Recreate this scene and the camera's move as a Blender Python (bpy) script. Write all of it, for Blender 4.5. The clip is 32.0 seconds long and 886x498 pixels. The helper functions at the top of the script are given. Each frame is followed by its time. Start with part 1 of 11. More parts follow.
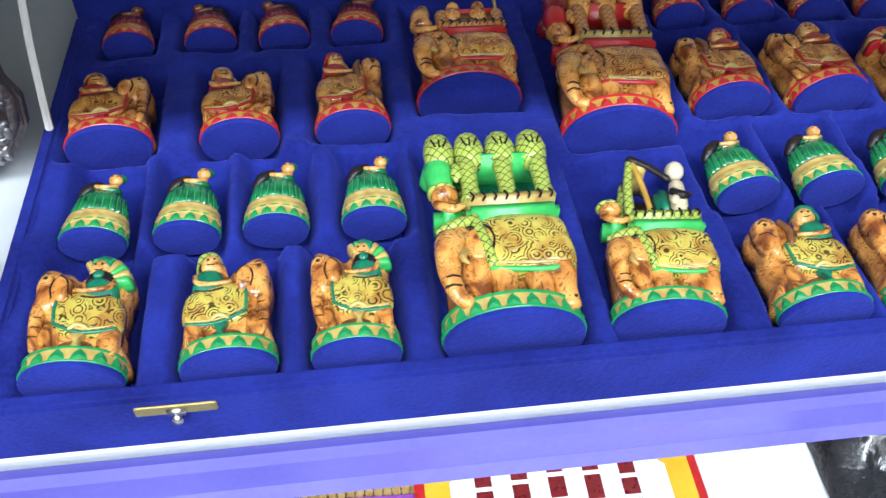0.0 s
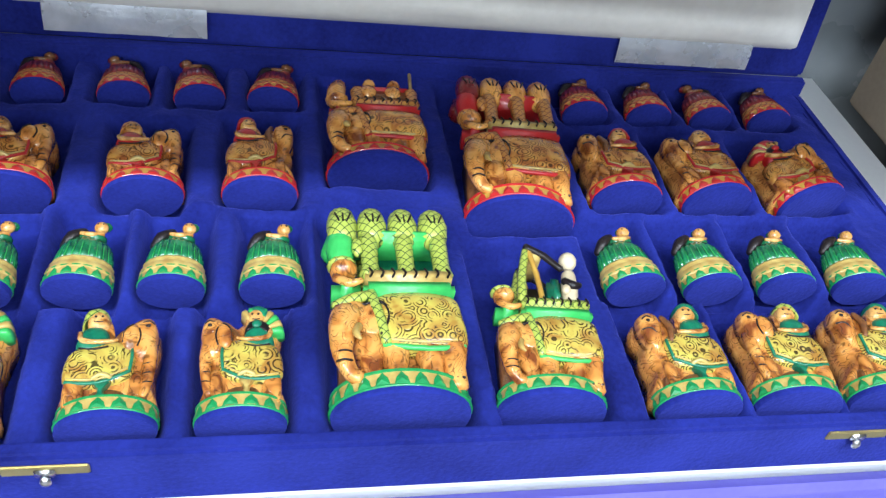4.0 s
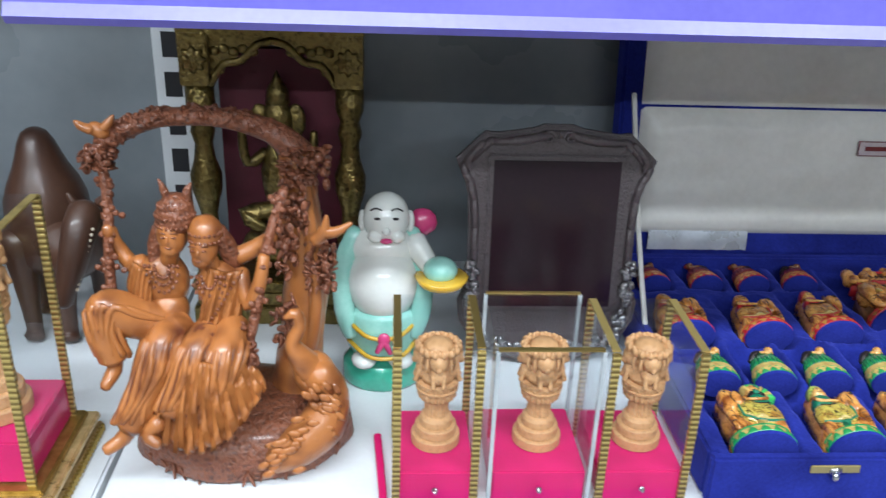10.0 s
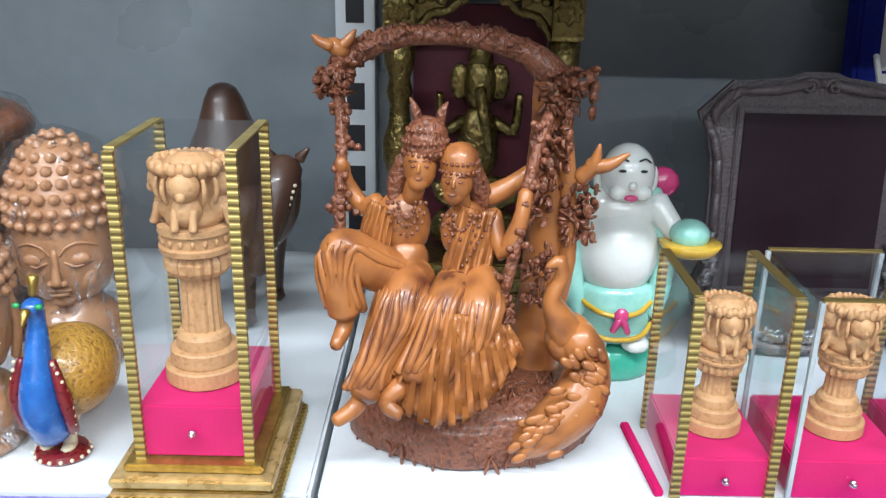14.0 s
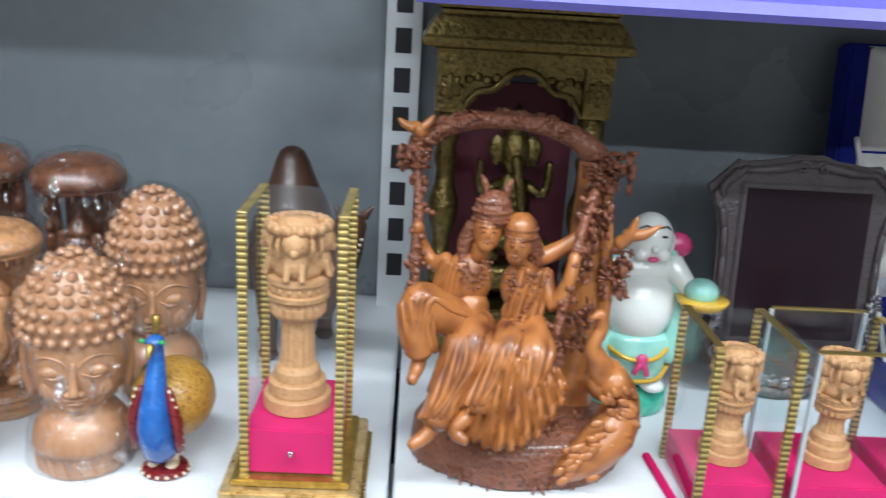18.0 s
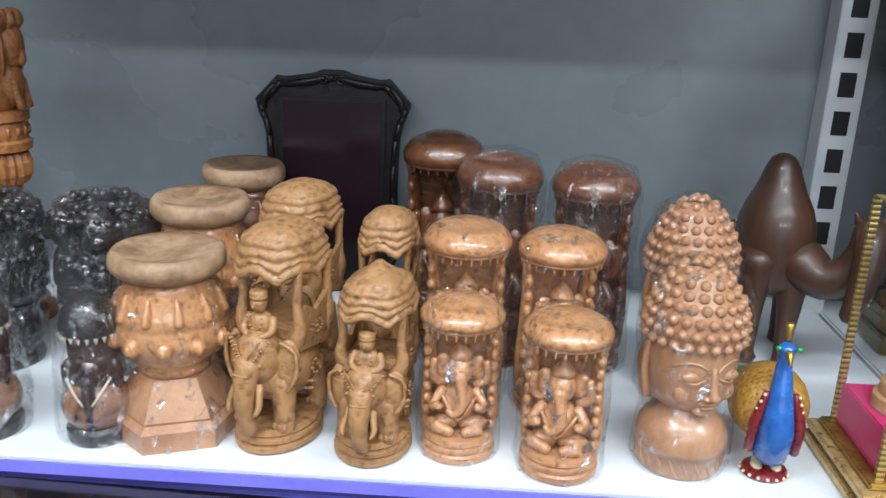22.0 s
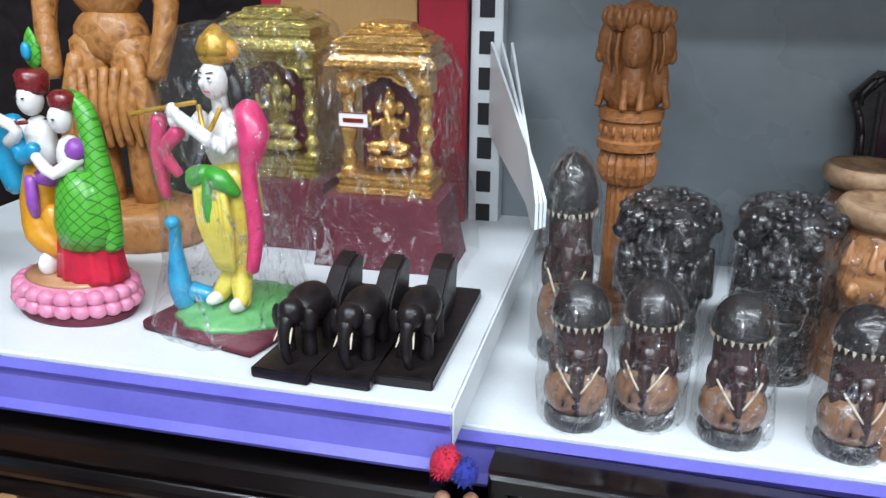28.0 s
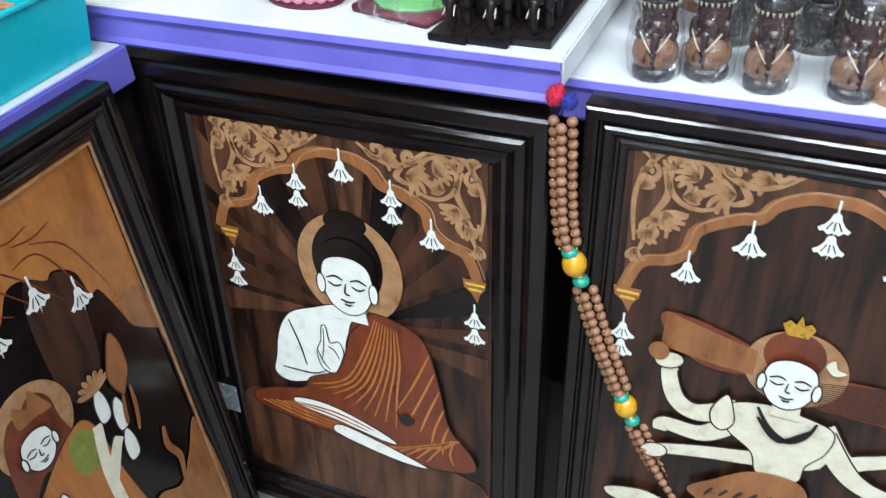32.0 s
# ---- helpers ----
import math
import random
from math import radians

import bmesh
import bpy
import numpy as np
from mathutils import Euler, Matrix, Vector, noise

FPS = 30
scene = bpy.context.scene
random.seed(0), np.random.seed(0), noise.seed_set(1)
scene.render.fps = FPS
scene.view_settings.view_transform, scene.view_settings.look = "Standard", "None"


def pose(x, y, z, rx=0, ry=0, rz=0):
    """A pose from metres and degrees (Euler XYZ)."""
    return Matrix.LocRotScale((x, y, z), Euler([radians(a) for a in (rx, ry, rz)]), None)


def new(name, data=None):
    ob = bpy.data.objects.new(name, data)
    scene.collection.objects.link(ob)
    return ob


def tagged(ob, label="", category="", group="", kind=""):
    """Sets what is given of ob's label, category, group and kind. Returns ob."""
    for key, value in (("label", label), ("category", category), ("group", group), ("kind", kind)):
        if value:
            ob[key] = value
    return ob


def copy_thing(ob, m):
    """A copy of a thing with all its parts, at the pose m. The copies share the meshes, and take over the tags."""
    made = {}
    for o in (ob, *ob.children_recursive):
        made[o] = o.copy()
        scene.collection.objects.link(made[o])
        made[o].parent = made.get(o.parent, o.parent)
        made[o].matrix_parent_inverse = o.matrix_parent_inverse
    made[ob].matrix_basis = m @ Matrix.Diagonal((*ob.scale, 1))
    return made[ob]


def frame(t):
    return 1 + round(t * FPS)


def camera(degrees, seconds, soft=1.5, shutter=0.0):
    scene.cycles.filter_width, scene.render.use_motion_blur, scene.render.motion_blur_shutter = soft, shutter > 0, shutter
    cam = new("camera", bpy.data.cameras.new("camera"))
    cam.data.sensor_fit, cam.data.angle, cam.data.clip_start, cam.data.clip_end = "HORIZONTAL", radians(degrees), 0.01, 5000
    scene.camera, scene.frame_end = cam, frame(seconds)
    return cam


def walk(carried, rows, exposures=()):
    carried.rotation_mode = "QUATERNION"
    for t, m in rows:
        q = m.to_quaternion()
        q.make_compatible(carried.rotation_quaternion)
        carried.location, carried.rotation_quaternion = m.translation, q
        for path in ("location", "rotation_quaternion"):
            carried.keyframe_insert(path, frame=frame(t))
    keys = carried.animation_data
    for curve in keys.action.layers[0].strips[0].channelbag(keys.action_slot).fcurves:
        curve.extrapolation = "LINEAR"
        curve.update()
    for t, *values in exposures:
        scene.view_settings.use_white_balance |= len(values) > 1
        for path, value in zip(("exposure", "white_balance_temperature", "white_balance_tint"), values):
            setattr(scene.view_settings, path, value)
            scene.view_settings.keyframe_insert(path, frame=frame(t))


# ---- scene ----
cam = camera(55.0, 32.0, soft=1.3, shutter=0.35)
# seconds, x, y, z in metres, and the turn in degrees
ROWS = [
    (0.0, 0.5491, -0.1948, 1.0801, 42.52, -1.37, -7.35),
    (0.5, 0.5615, -0.1879, 1.0858, 42.54, -1.80, -8.21),
    (1.0, 0.5686, -0.1728, 1.0812, 43.21, -2.29, -8.99),
    (1.5, 0.5742, -0.1688, 1.0853, 43.86, -3.52, -9.04),
    (2.0, 0.5715, -0.1705, 1.0927, 44.12, -5.36, -8.88),
    (2.5, 0.5707, -0.1687, 1.0981, 44.49, -6.98, -7.88),
    (4.5, 0.5465, -0.2051, 1.0887, 47.22, -8.83, -8.40),
    (5.0, 0.5398, -0.2106, 1.0894, 47.02, -9.08, -7.45),
    (5.5, 0.5348, -0.2275, 1.0998, 48.19, -8.88, -7.23),
    (6.0, 0.5265, -0.2530, 1.1115, 51.65, -8.03, -7.37),
    (6.5, 0.5183, -0.2809, 1.1081, 51.98, -7.29, -7.90),
    (7.0, 0.4987, -0.3315, 1.1120, 52.71, -5.77, -7.91),
    (7.5, 0.4806, -0.3679, 1.1185, 53.99, -2.99, -5.08),
    (8.0, 0.4345, -0.3709, 1.1220, 55.37, -3.92, -4.03),
    (8.5, 0.3736, -0.3849, 1.1323, 57.08, -4.77, -2.49),
    (9.0, 0.2965, -0.4082, 1.1381, 59.70, -4.53, -2.39),
    (9.5, 0.2389, -0.4172, 1.1283, 62.20, -3.23, -3.11),
    (10.0, 0.1828, -0.4243, 1.1241, 65.78, -2.08, -3.17),
    (10.5, 0.1432, -0.4162, 1.0923, 67.14, -1.70, -2.34),
    (11.0, 0.1220, -0.3809, 1.0810, 67.63, -1.33, -0.41),
    (11.5, 0.1101, -0.3551, 1.0530, 70.04, 1.17, -0.30),
    (12.0, 0.0991, -0.3418, 1.0345, 69.67, 1.39, -0.49),
    (12.5, 0.0922, -0.3462, 1.0244, 69.92, 1.59, -0.47),
    (13.0, 0.0771, -0.3485, 1.0155, 70.31, 0.74, -0.33),
    (13.5, 0.0633, -0.3538, 1.0166, 70.23, -0.48, -0.09),
    (15.5, 0.0713, -0.4491, 1.0502, 71.42, -2.07, 0.49),
    (16.0, 0.1013, -0.4560, 1.0555, 71.77, -2.26, -0.31),
    (16.5, 0.1183, -0.4591, 1.0594, 72.38, -2.53, -1.00),
    (17.0, 0.1081, -0.4581, 1.0535, 72.73, -2.73, -1.52),
    (17.5, 0.0766, -0.4487, 1.0517, 72.63, -3.25, -1.39),
    (18.0, 0.0054, -0.4474, 1.0574, 72.81, -3.34, -1.25),
    (18.5, -0.0793, -0.4342, 1.0608, 71.55, -4.40, -1.46),
    (19.0, -0.1219, -0.4311, 1.0524, 72.39, -3.86, -0.07),
    (19.5, -0.1616, -0.4265, 1.0489, 72.66, -2.84, -0.38),
    (20.0, -0.2074, -0.4245, 1.0398, 72.68, -2.50, -1.00),
    (20.5, -0.2481, -0.4272, 1.0316, 72.99, -2.37, -0.74),
    (21.0, -0.2833, -0.4333, 1.0376, 72.71, -2.22, 1.18),
    (21.5, -0.3105, -0.4517, 1.0418, 72.34, -2.49, 2.51),
    (22.0, -0.3384, -0.4670, 1.0577, 72.03, -1.97, 3.33),
    (22.5, -0.3545, -0.5031, 1.0531, 72.17, -2.09, 4.98),
    (23.0, -0.3622, -0.5526, 1.0453, 71.44, -2.53, 6.49),
    (23.5, -0.3838, -0.6061, 1.0615, 70.42, -0.88, 8.46),
    (24.0, -0.4348, -0.5999, 1.0600, 70.83, -0.42, 8.70),
    (24.5, -0.5360, -0.5740, 1.0628, 70.83, 0.06, 7.90),
    (25.0, -0.6074, -0.5451, 1.0596, 70.91, 0.56, 7.08),
    (25.5, -0.6532, -0.5238, 1.0590, 71.05, 1.02, 6.39),
    (26.0, -0.6868, -0.5016, 1.0613, 71.13, 1.29, 6.39),
    (26.5, -0.7115, -0.4996, 1.0671, 71.59, 1.62, 7.56),
    (28.5, -0.7409, -0.5076, 1.0608, 69.25, 0.46, 15.14),
    (29.0, -0.7404, -0.5323, 1.0673, 61.88, 3.43, 16.05),
    (29.5, -0.7415, -0.5865, 1.0727, 58.20, 4.15, 18.29),
    (30.0, -0.7253, -0.6444, 1.0834, 57.52, 4.07, 23.40),
    (30.5, -0.6989, -0.6843, 1.0964, 57.10, 3.41, 25.40),
    (31.0, -0.6757, -0.7083, 1.1029, 55.71, 3.03, 25.82),
    (31.5, -0.6519, -0.7309, 1.1153, 54.80, 3.23, 25.43),
    (32.0, -0.6343, -0.7560, 1.1260, 53.20, 3.40, 23.31),
]
walk(cam, [(t, pose(x, y, z, rx, ry, rz)) for t, x, y, z, rx, ry, rz in ROWS],
     ((0.0, 0.0), (2.0, 0.05), (4.0, 0.05), (6.0, 0.0), (8.0, -0.05), (10.0, -0.22), (12.0, -0.06), (13.0, -0.08), (17.0, -0.15), (20.0, -0.36), (24.0, -0.24), (26.0, -0.28), (28.5, -0.40), (29.0, -0.45), (30.0, -0.28), (32.0, -0.26)))

# ---- light: cool fluorescent tubes in the shop's ceiling ----
world = bpy.data.worlds.new("shop_air")
world.use_nodes = True
world.node_tree.nodes["Background"].inputs[0].default_value = (0.62, 0.72, 0.86, 1)
world.node_tree.nodes["Background"].inputs[1].default_value = 0.25
scene.world = world


def tube(name, x, y, z, length, width, power, colour, turn=0, tilt=0):
    lamp = bpy.data.lights.new(name, "AREA")
    lamp.shape, lamp.size, lamp.size_y = "RECTANGLE", length, width
    lamp.energy, lamp.color = power, colour
    ob = new(name, lamp)
    ob.matrix_world = pose(x, y, z, tilt, 0, turn)
    return ob


COOL = (0.82, 0.92, 1.0)
for x in (-1.5, 0.0, 1.5):
    for y, power in ((-1.25, 64), (-2.6, 38), (-5.2, 100)):
        tube("ceiling_tube", x, y, 2.85, 1.2, 0.14, power, COOL)

# ---- materials ----
def nodes_of(name):
    m = bpy.data.materials.new(name)
    m.use_nodes = True
    return m, m.node_tree.nodes, m.node_tree.links, m.node_tree.nodes["Principled BSDF"]


def mat(name, a, b=None, rough=0.5, metal=0.0, scale=40.0, fine=260.0, bump=0.15, stretch=(1, 1, 1), coat=0.0, rvar=0.12, sheen=0.0, vary=0.0, spec=0.5):
    """A surface with two colours mixed by noise at two scales, and a fine relief."""
    m, nd, lk, p = nodes_of(name)
    b = b or tuple(c * 0.72 for c in a)
    co = nd.new("ShaderNodeTexCoord")
    mp = nd.new("ShaderNodeMapping")
    mp.inputs["Scale"].default_value = stretch
    lk.new(co.outputs["Object"], mp.inputs["Vector"])
    n1 = nd.new("ShaderNodeTexNoise")
    n1.inputs["Scale"].default_value, n1.inputs["Detail"].default_value = scale, 5
    n2 = nd.new("ShaderNodeTexNoise")
    n2.inputs["Scale"].default_value, n2.inputs["Detail"].default_value = fine, 3
    for n in (n1, n2):
        lk.new(mp.outputs[0], n.inputs["Vector"])
    mix = nd.new("ShaderNodeMath")
    mix.operation = "MULTIPLY_ADD"
    mix.inputs[1].default_value = 0.4
    lk.new(n2.outputs[0], mix.inputs[0])
    lk.new(n1.outputs[0], mix.inputs[2])
    ramp = nd.new("ShaderNodeValToRGB")
    ramp.color_ramp.elements[0].position, ramp.color_ramp.elements[1].position = 0.5, 0.9
    ramp.color_ramp.elements[0].color, ramp.color_ramp.elements[1].color = (*b, 1), (*a, 1)
    lk.new(mix.outputs[0], ramp.inputs[0])
    out = ramp.outputs[0]
    if vary:
        info = nd.new("ShaderNodeObjectInfo")
        hsv = nd.new("ShaderNodeHueSaturation")
        mr = nd.new("ShaderNodeMapRange")
        mr.inputs["To Min"].default_value, mr.inputs["To Max"].default_value = 1 - vary, 1 + vary
        lk.new(info.outputs["Random"], mr.inputs["Value"])
        lk.new(mr.outputs[0], hsv.inputs["Value"])
        lk.new(out, hsv.inputs["Color"])
        out = hsv.outputs[0]
    lk.new(out, p.inputs["Base Color"])
    rr = nd.new("ShaderNodeMapRange")
    rr.inputs["To Min"].default_value, rr.inputs["To Max"].default_value = max(0.02, rough - rvar), min(1, rough + rvar)
    lk.new(n1.outputs[0], rr.inputs["Value"])
    lk.new(rr.outputs[0], p.inputs["Roughness"])
    p.inputs["Metallic"].default_value = metal
    p.inputs["Coat Weight"].default_value = coat
    p.inputs["Coat Roughness"].default_value = 0.12
    p.inputs["Sheen Weight"].default_value = sheen
    p.inputs["Specular IOR Level"].default_value = spec
    if bump:
        bp = nd.new("ShaderNodeBump")
        bp.inputs["Strength"].default_value, bp.inputs["Distance"].default_value = bump, 0.002
        lk.new(mix.outputs[0], bp.inputs["Height"])
        lk.new(bp.outputs[0], p.inputs["Normal"])
    return m


def carved(name, light, dark, scale=140.0, depth=0.6, rough=0.45, coat=0.2, cell=0.0, metal=0.0, spec=0.5):
    """Carved wood or cast resin: grooves of a dark tone between raised lighter forms."""
    m, nd, lk, p = nodes_of(name)
    co = nd.new("ShaderNodeTexCoord")
    n1 = nd.new("ShaderNodeTexNoise")
    n1.inputs["Scale"].default_value, n1.inputs["Detail"].default_value, n1.inputs["Distortion"].default_value = scale, 3, 1.2
    v = nd.new("ShaderNodeTexVoronoi")
    v.inputs["Scale"].default_value = cell or scale * 1.1
    big = nd.new("ShaderNodeTexNoise")
    big.inputs["Scale"].default_value = 25
    for n in (n1, v, big):
        lk.new(co.outputs["Object"], n.inputs["Vector"])
    h = nd.new("ShaderNodeMath")
    h.operation = "MULTIPLY_ADD"
    h.inputs[1].default_value = 0.55
    lk.new(v.outputs["Distance"], h.inputs[0])
    lk.new(n1.outputs[0], h.inputs[2])
    ramp = nd.new("ShaderNodeValToRGB")
    ramp.color_ramp.elements[0].position, ramp.color_ramp.elements[1].position = 0.42, 0.8
    ramp.color_ramp.elements[0].color, ramp.color_ramp.elements[1].color = (*dark, 1), (*light, 1)
    lk.new(h.outputs[0], ramp.inputs[0])
    mx = nd.new("ShaderNodeMix")
    mx.data_type = "RGBA"
    mx.inputs[7].default_value = (*[c * 0.8 for c in light], 1)
    mr = nd.new("ShaderNodeMapRange")
    mr.inputs["From Min"].default_value, mr.inputs["From Max"].default_value, mr.inputs["To Max"].default_value = 0.4, 0.7, 0.5
    lk.new(big.outputs[0], mr.inputs["Value"])
    lk.new(mr.outputs[0], mx.inputs[0])
    lk.new(ramp.outputs[0], mx.inputs[6])
    lk.new(mx.outputs[2], p.inputs["Base Color"])
    p.inputs["Roughness"].default_value, p.inputs["Metallic"].default_value = rough, metal
    p.inputs["Coat Weight"].default_value, p.inputs["Coat Roughness"].default_value = coat, 0.15
    p.inputs["Specular IOR Level"].default_value = spec
    bp = nd.new("ShaderNodeBump")
    bp.inputs["Strength"].default_value, bp.inputs["Distance"].default_value = depth, 0.003
    lk.new(h.outputs[0], bp.inputs["Height"])
    lk.new(bp.outputs[0], p.inputs["Normal"])
    return m


def glassy(name, tint=(1, 1, 1), clear=0.9, rough=0.04, crinkle=0.0, gloss=0.7):
    """Thin clear sheet: mostly see-through, with sharp highlights; no bending of the view."""
    m, nd, lk, p = nodes_of(name)
    nd.remove(p)
    out = nd["Material Output"]
    tr = nd.new("ShaderNodeBsdfTransparent")
    tr.inputs[0].default_value = (*tint, 1)
    gl = nd.new("ShaderNodeBsdfGlossy")
    gl.inputs["Roughness"].default_value = rough
    mix = nd.new("ShaderNodeMixShader")
    fr = nd.new("ShaderNodeLayerWeight")
    fr.inputs[0].default_value = 0.5
    edge = nd.new("ShaderNodeMath")
    edge.operation = "POWER"
    edge.inputs[1].default_value = 4.0
    lk.new(fr.outputs["Facing"], edge.inputs[0])
    add = nd.new("ShaderNodeMath")
    add.operation = "MULTIPLY_ADD"
    add.inputs[1].default_value, add.inputs[2].default_value = gloss, 1 - clear
    lk.new(edge.outputs[0], add.inputs[0])
    lk.new(add.outputs[0], mix.inputs[0])
    lk.new(tr.outputs[0], mix.inputs[1])
    lk.new(gl.outputs[0], mix.inputs[2])
    lk.new(mix.outputs[0], out.inputs[0])
    if crinkle:
        co = nd.new("ShaderNodeTexCoord")
        n = nd.new("ShaderNodeTexNoise")
        n.inputs["Scale"].default_value, n.inputs["Detail"].default_value, n.inputs["Distortion"].default_value = 75, 3, 2.2
        lk.new(co.outputs["Object"], n.inputs["Vector"])
        bp = nd.new("ShaderNodeBump")
        bp.inputs["Strength"].default_value, bp.inputs["Distance"].default_value = crinkle, 0.01
        lk.new(n.outputs[0], bp.inputs["Height"])
        lk.new(bp.outputs[0], gl.inputs["Normal"])
        lk.new(bp.outputs[0], fr.inputs["Normal"])
        mp = nd.new("ShaderNodeMapping")
        mp.inputs["Scale"].default_value = (1, 1, 0.45)
        cr = nd.new("ShaderNodeTexNoise")
        cr.inputs["Scale"].default_value, cr.inputs["Detail"].default_value, cr.inputs["Distortion"].default_value = 60, 4, 2.2
        lk.new(co.outputs["Object"], mp.inputs["Vector"])
        lk.new(mp.outputs[0], cr.inputs["Vector"])
        rp = nd.new("ShaderNodeMapRange")
        rp.inputs["From Min"].default_value, rp.inputs["From Max"].default_value, rp.inputs["To Max"].default_value = 0.58, 0.65, 0.50
        lk.new(cr.outputs[0], rp.inputs["Value"])
        sm = nd.new("ShaderNodeMath")
        sm.use_clamp = True
        lk.new(rp.outputs[0], sm.inputs[0])
        lk.new(add.outputs[0], sm.inputs[1])
        lk.new(sm.outputs[0], mix.inputs[0])
        gl.inputs["Roughness"].default_value = rough * 1.3
    return m


WHITE = mat("white_powder_coat", (0.70, 0.725, 0.75), (0.64, 0.665, 0.69), 0.35, scale=9, bump=0.02)
PANEL = mat("grey_back_panel", (0.240, 0.266, 0.288), (0.195, 0.218, 0.238), 0.28, scale=5, fine=60, bump=0.02)
PURPLE = mat("purple_price_channel", (0.165, 0.150, 0.58), (0.13, 0.118, 0.50), 0.32, scale=14, bump=0.02)
BLACK = mat("black_gap", (0.012, 0.012, 0.016), None, 0.6)
VELVET = mat("blue_velvet", (0.019, 0.030, 0.25), (0.007, 0.010, 0.095), 0.95, scale=22, fine=420, bump=0.6, sheen=0.35, spec=0.04)
VELVET.node_tree.nodes["Principled BSDF"].inputs["Sheen Tint"].default_value = (0.16, 0.20, 1.0, 1)
SATIN = mat("white_satin", (0.82, 0.805, 0.77), (0.70, 0.685, 0.65), 0.38, scale=12, fine=160, bump=0.25)
FOIL = mat("silver_foil_strip", (0.62, 0.66, 0.74), (0.5, 0.54, 0.6), 0.28, 0.5, scale=50, bump=0.3)
MAGENTA = mat("magenta_felt", (0.62, 0.012, 0.13), (0.5, 0.008, 0.1), 0.9, fine=600, bump=0.3, spec=0.15)
GOLD = mat("gold_trim", (0.52, 0.36, 0.11), (0.30, 0.2, 0.05), 0.34, 0.85, scale=120, bump=0.2)
BRASS = mat("brass_plate", (0.60, 0.52, 0.28), (0.48, 0.4, 0.2), 0.35, 0.85, bump=0.2)
CHROME = mat("chrome", (0.72, 0.74, 0.78), None, 0.2, 1.0, bump=0)
ACRYLIC = glassy("clear_acrylic", (0.95, 0.97, 0.98), 0.96, 0.03)
FILM = glassy("clear_plastic_wrap", (0.97, 0.97, 0.97), 0.965, 0.11, 1.0, 0.4)
SANDAL = carved("pale_carved_wood", (0.56, 0.30, 0.135), (0.40, 0.19, 0.075), 300, 0.15, 0.6, 0.05)
RESIN = carved("tan_resin", (0.41, 0.145, 0.041), (0.11, 0.028, 0.011), 30, 0.10, 0.34, 0.3, cell=60)
RESIN_DARK = carved("brown_resin_foliage", (0.22, 0.070, 0.032), (0.055, 0.015, 0.010), 260, 0.7, 0.45, 0.25)
WOOD_TAN = carved("tan_carved_wood", (0.39, 0.20, 0.082), (0.15, 0.062, 0.022), 150, 0.35, 0.5, 0.08)
WOOD_ORANGE = carved("orange_brown_carved_wood", (0.52, 0.245, 0.105), (0.24, 0.092, 0.032), 170, 0.3, 0.30, 0.6)
WOOD_BROWN = carved("dark_brown_carved_wood", (0.13, 0.045, 0.018), (0.045, 0.015, 0.007), 150, 0.25, 0.32, 0.5)
WOOD_SMOOTH = mat("smooth_reddish_wood", (0.47, 0.24, 0.125), (0.33, 0.15, 0.072), 0.36, scale=20, stretch=(1, 1, 0.15), coat=0.55)
CAMELWOOD = mat("camel_dark_wood", (0.070, 0.029, 0.016), (0.040, 0.016, 0.009), 0.45, scale=20, stretch=(1, 1, 0.2), coat=0.3)
BLACKWOOD = carved("black_lacquered_wood", (0.026, 0.022, 0.024), (0.004, 0.003, 0.004), 140, 0.6, 0.16, 0.6)
EBONY = mat("ebony", (0.017, 0.012, 0.013), (0.008, 0.006, 0.007), 0.34, scale=60, bump=0.3, spec=0.35)
PLAQUE = mat("maroon_plaque_face", (0.028, 0.013, 0.021), (0.020, 0.010, 0.016), 0.16, scale=8, bump=0.03)
PLAQUE_RIM = carved("dark_silvered_wood_rim", (0.10, 0.078, 0.084), (0.045, 0.032, 0.036), 420, 0.35, 0.36, 0.3)
SHRINE_GOLD = carved("aged_gold_resin", (0.23, 0.168, 0.056), (0.045, 0.032, 0.012), 200, 0.4, 0.28, 0.1, metal=0.92)
SHRINE_BRIGHT = carved("bright_gold_resin", (0.74, 0.44, 0.13), (0.24, 0.10, 0.022), 200, 0.5, 0.22, 0.3, metal=0.75)
MAROON = mat("maroon_cloth_board", (0.13, 0.012, 0.03), (0.09, 0.008, 0.02), 0.6, fine=500)


def ribbed(name, light, dark, per_metre):
    """Metal tape pressed into fine ribs along z."""
    m, nd, lk, p = nodes_of(name)
    co = nd.new("ShaderNodeTexCoord")
    w = nd.new("ShaderNodeTexWave")
    w.bands_direction = "Z"
    w.inputs["Scale"].default_value, w.inputs["Distortion"].default_value = per_metre / 20 * math.pi, 0.6
    lk.new(co.outputs["Object"], w.inputs["Vector"])
    ramp = nd.new("ShaderNodeValToRGB")
    ramp.color_ramp.elements[0].position, ramp.color_ramp.elements[1].position = 0.25, 0.6
    ramp.color_ramp.elements[0].color, ramp.color_ramp.elements[1].color = (*dark, 1), (*light, 1)
    lk.new(w.outputs["Fac"], ramp.inputs[0])
    lk.new(ramp.outputs[0], p.inputs["Base Color"])
    p.inputs["Metallic"].default_value, p.inputs["Roughness"].default_value = 0.7, 0.38
    bp = nd.new("ShaderNodeBump")
    bp.inputs["Strength"].default_value, bp.inputs["Distance"].default_value = 0.5, 0.001
    lk.new(w.outputs["Fac"], bp.inputs["Height"])
    lk.new(bp.outputs[0], p.inputs["Normal"])
    return m


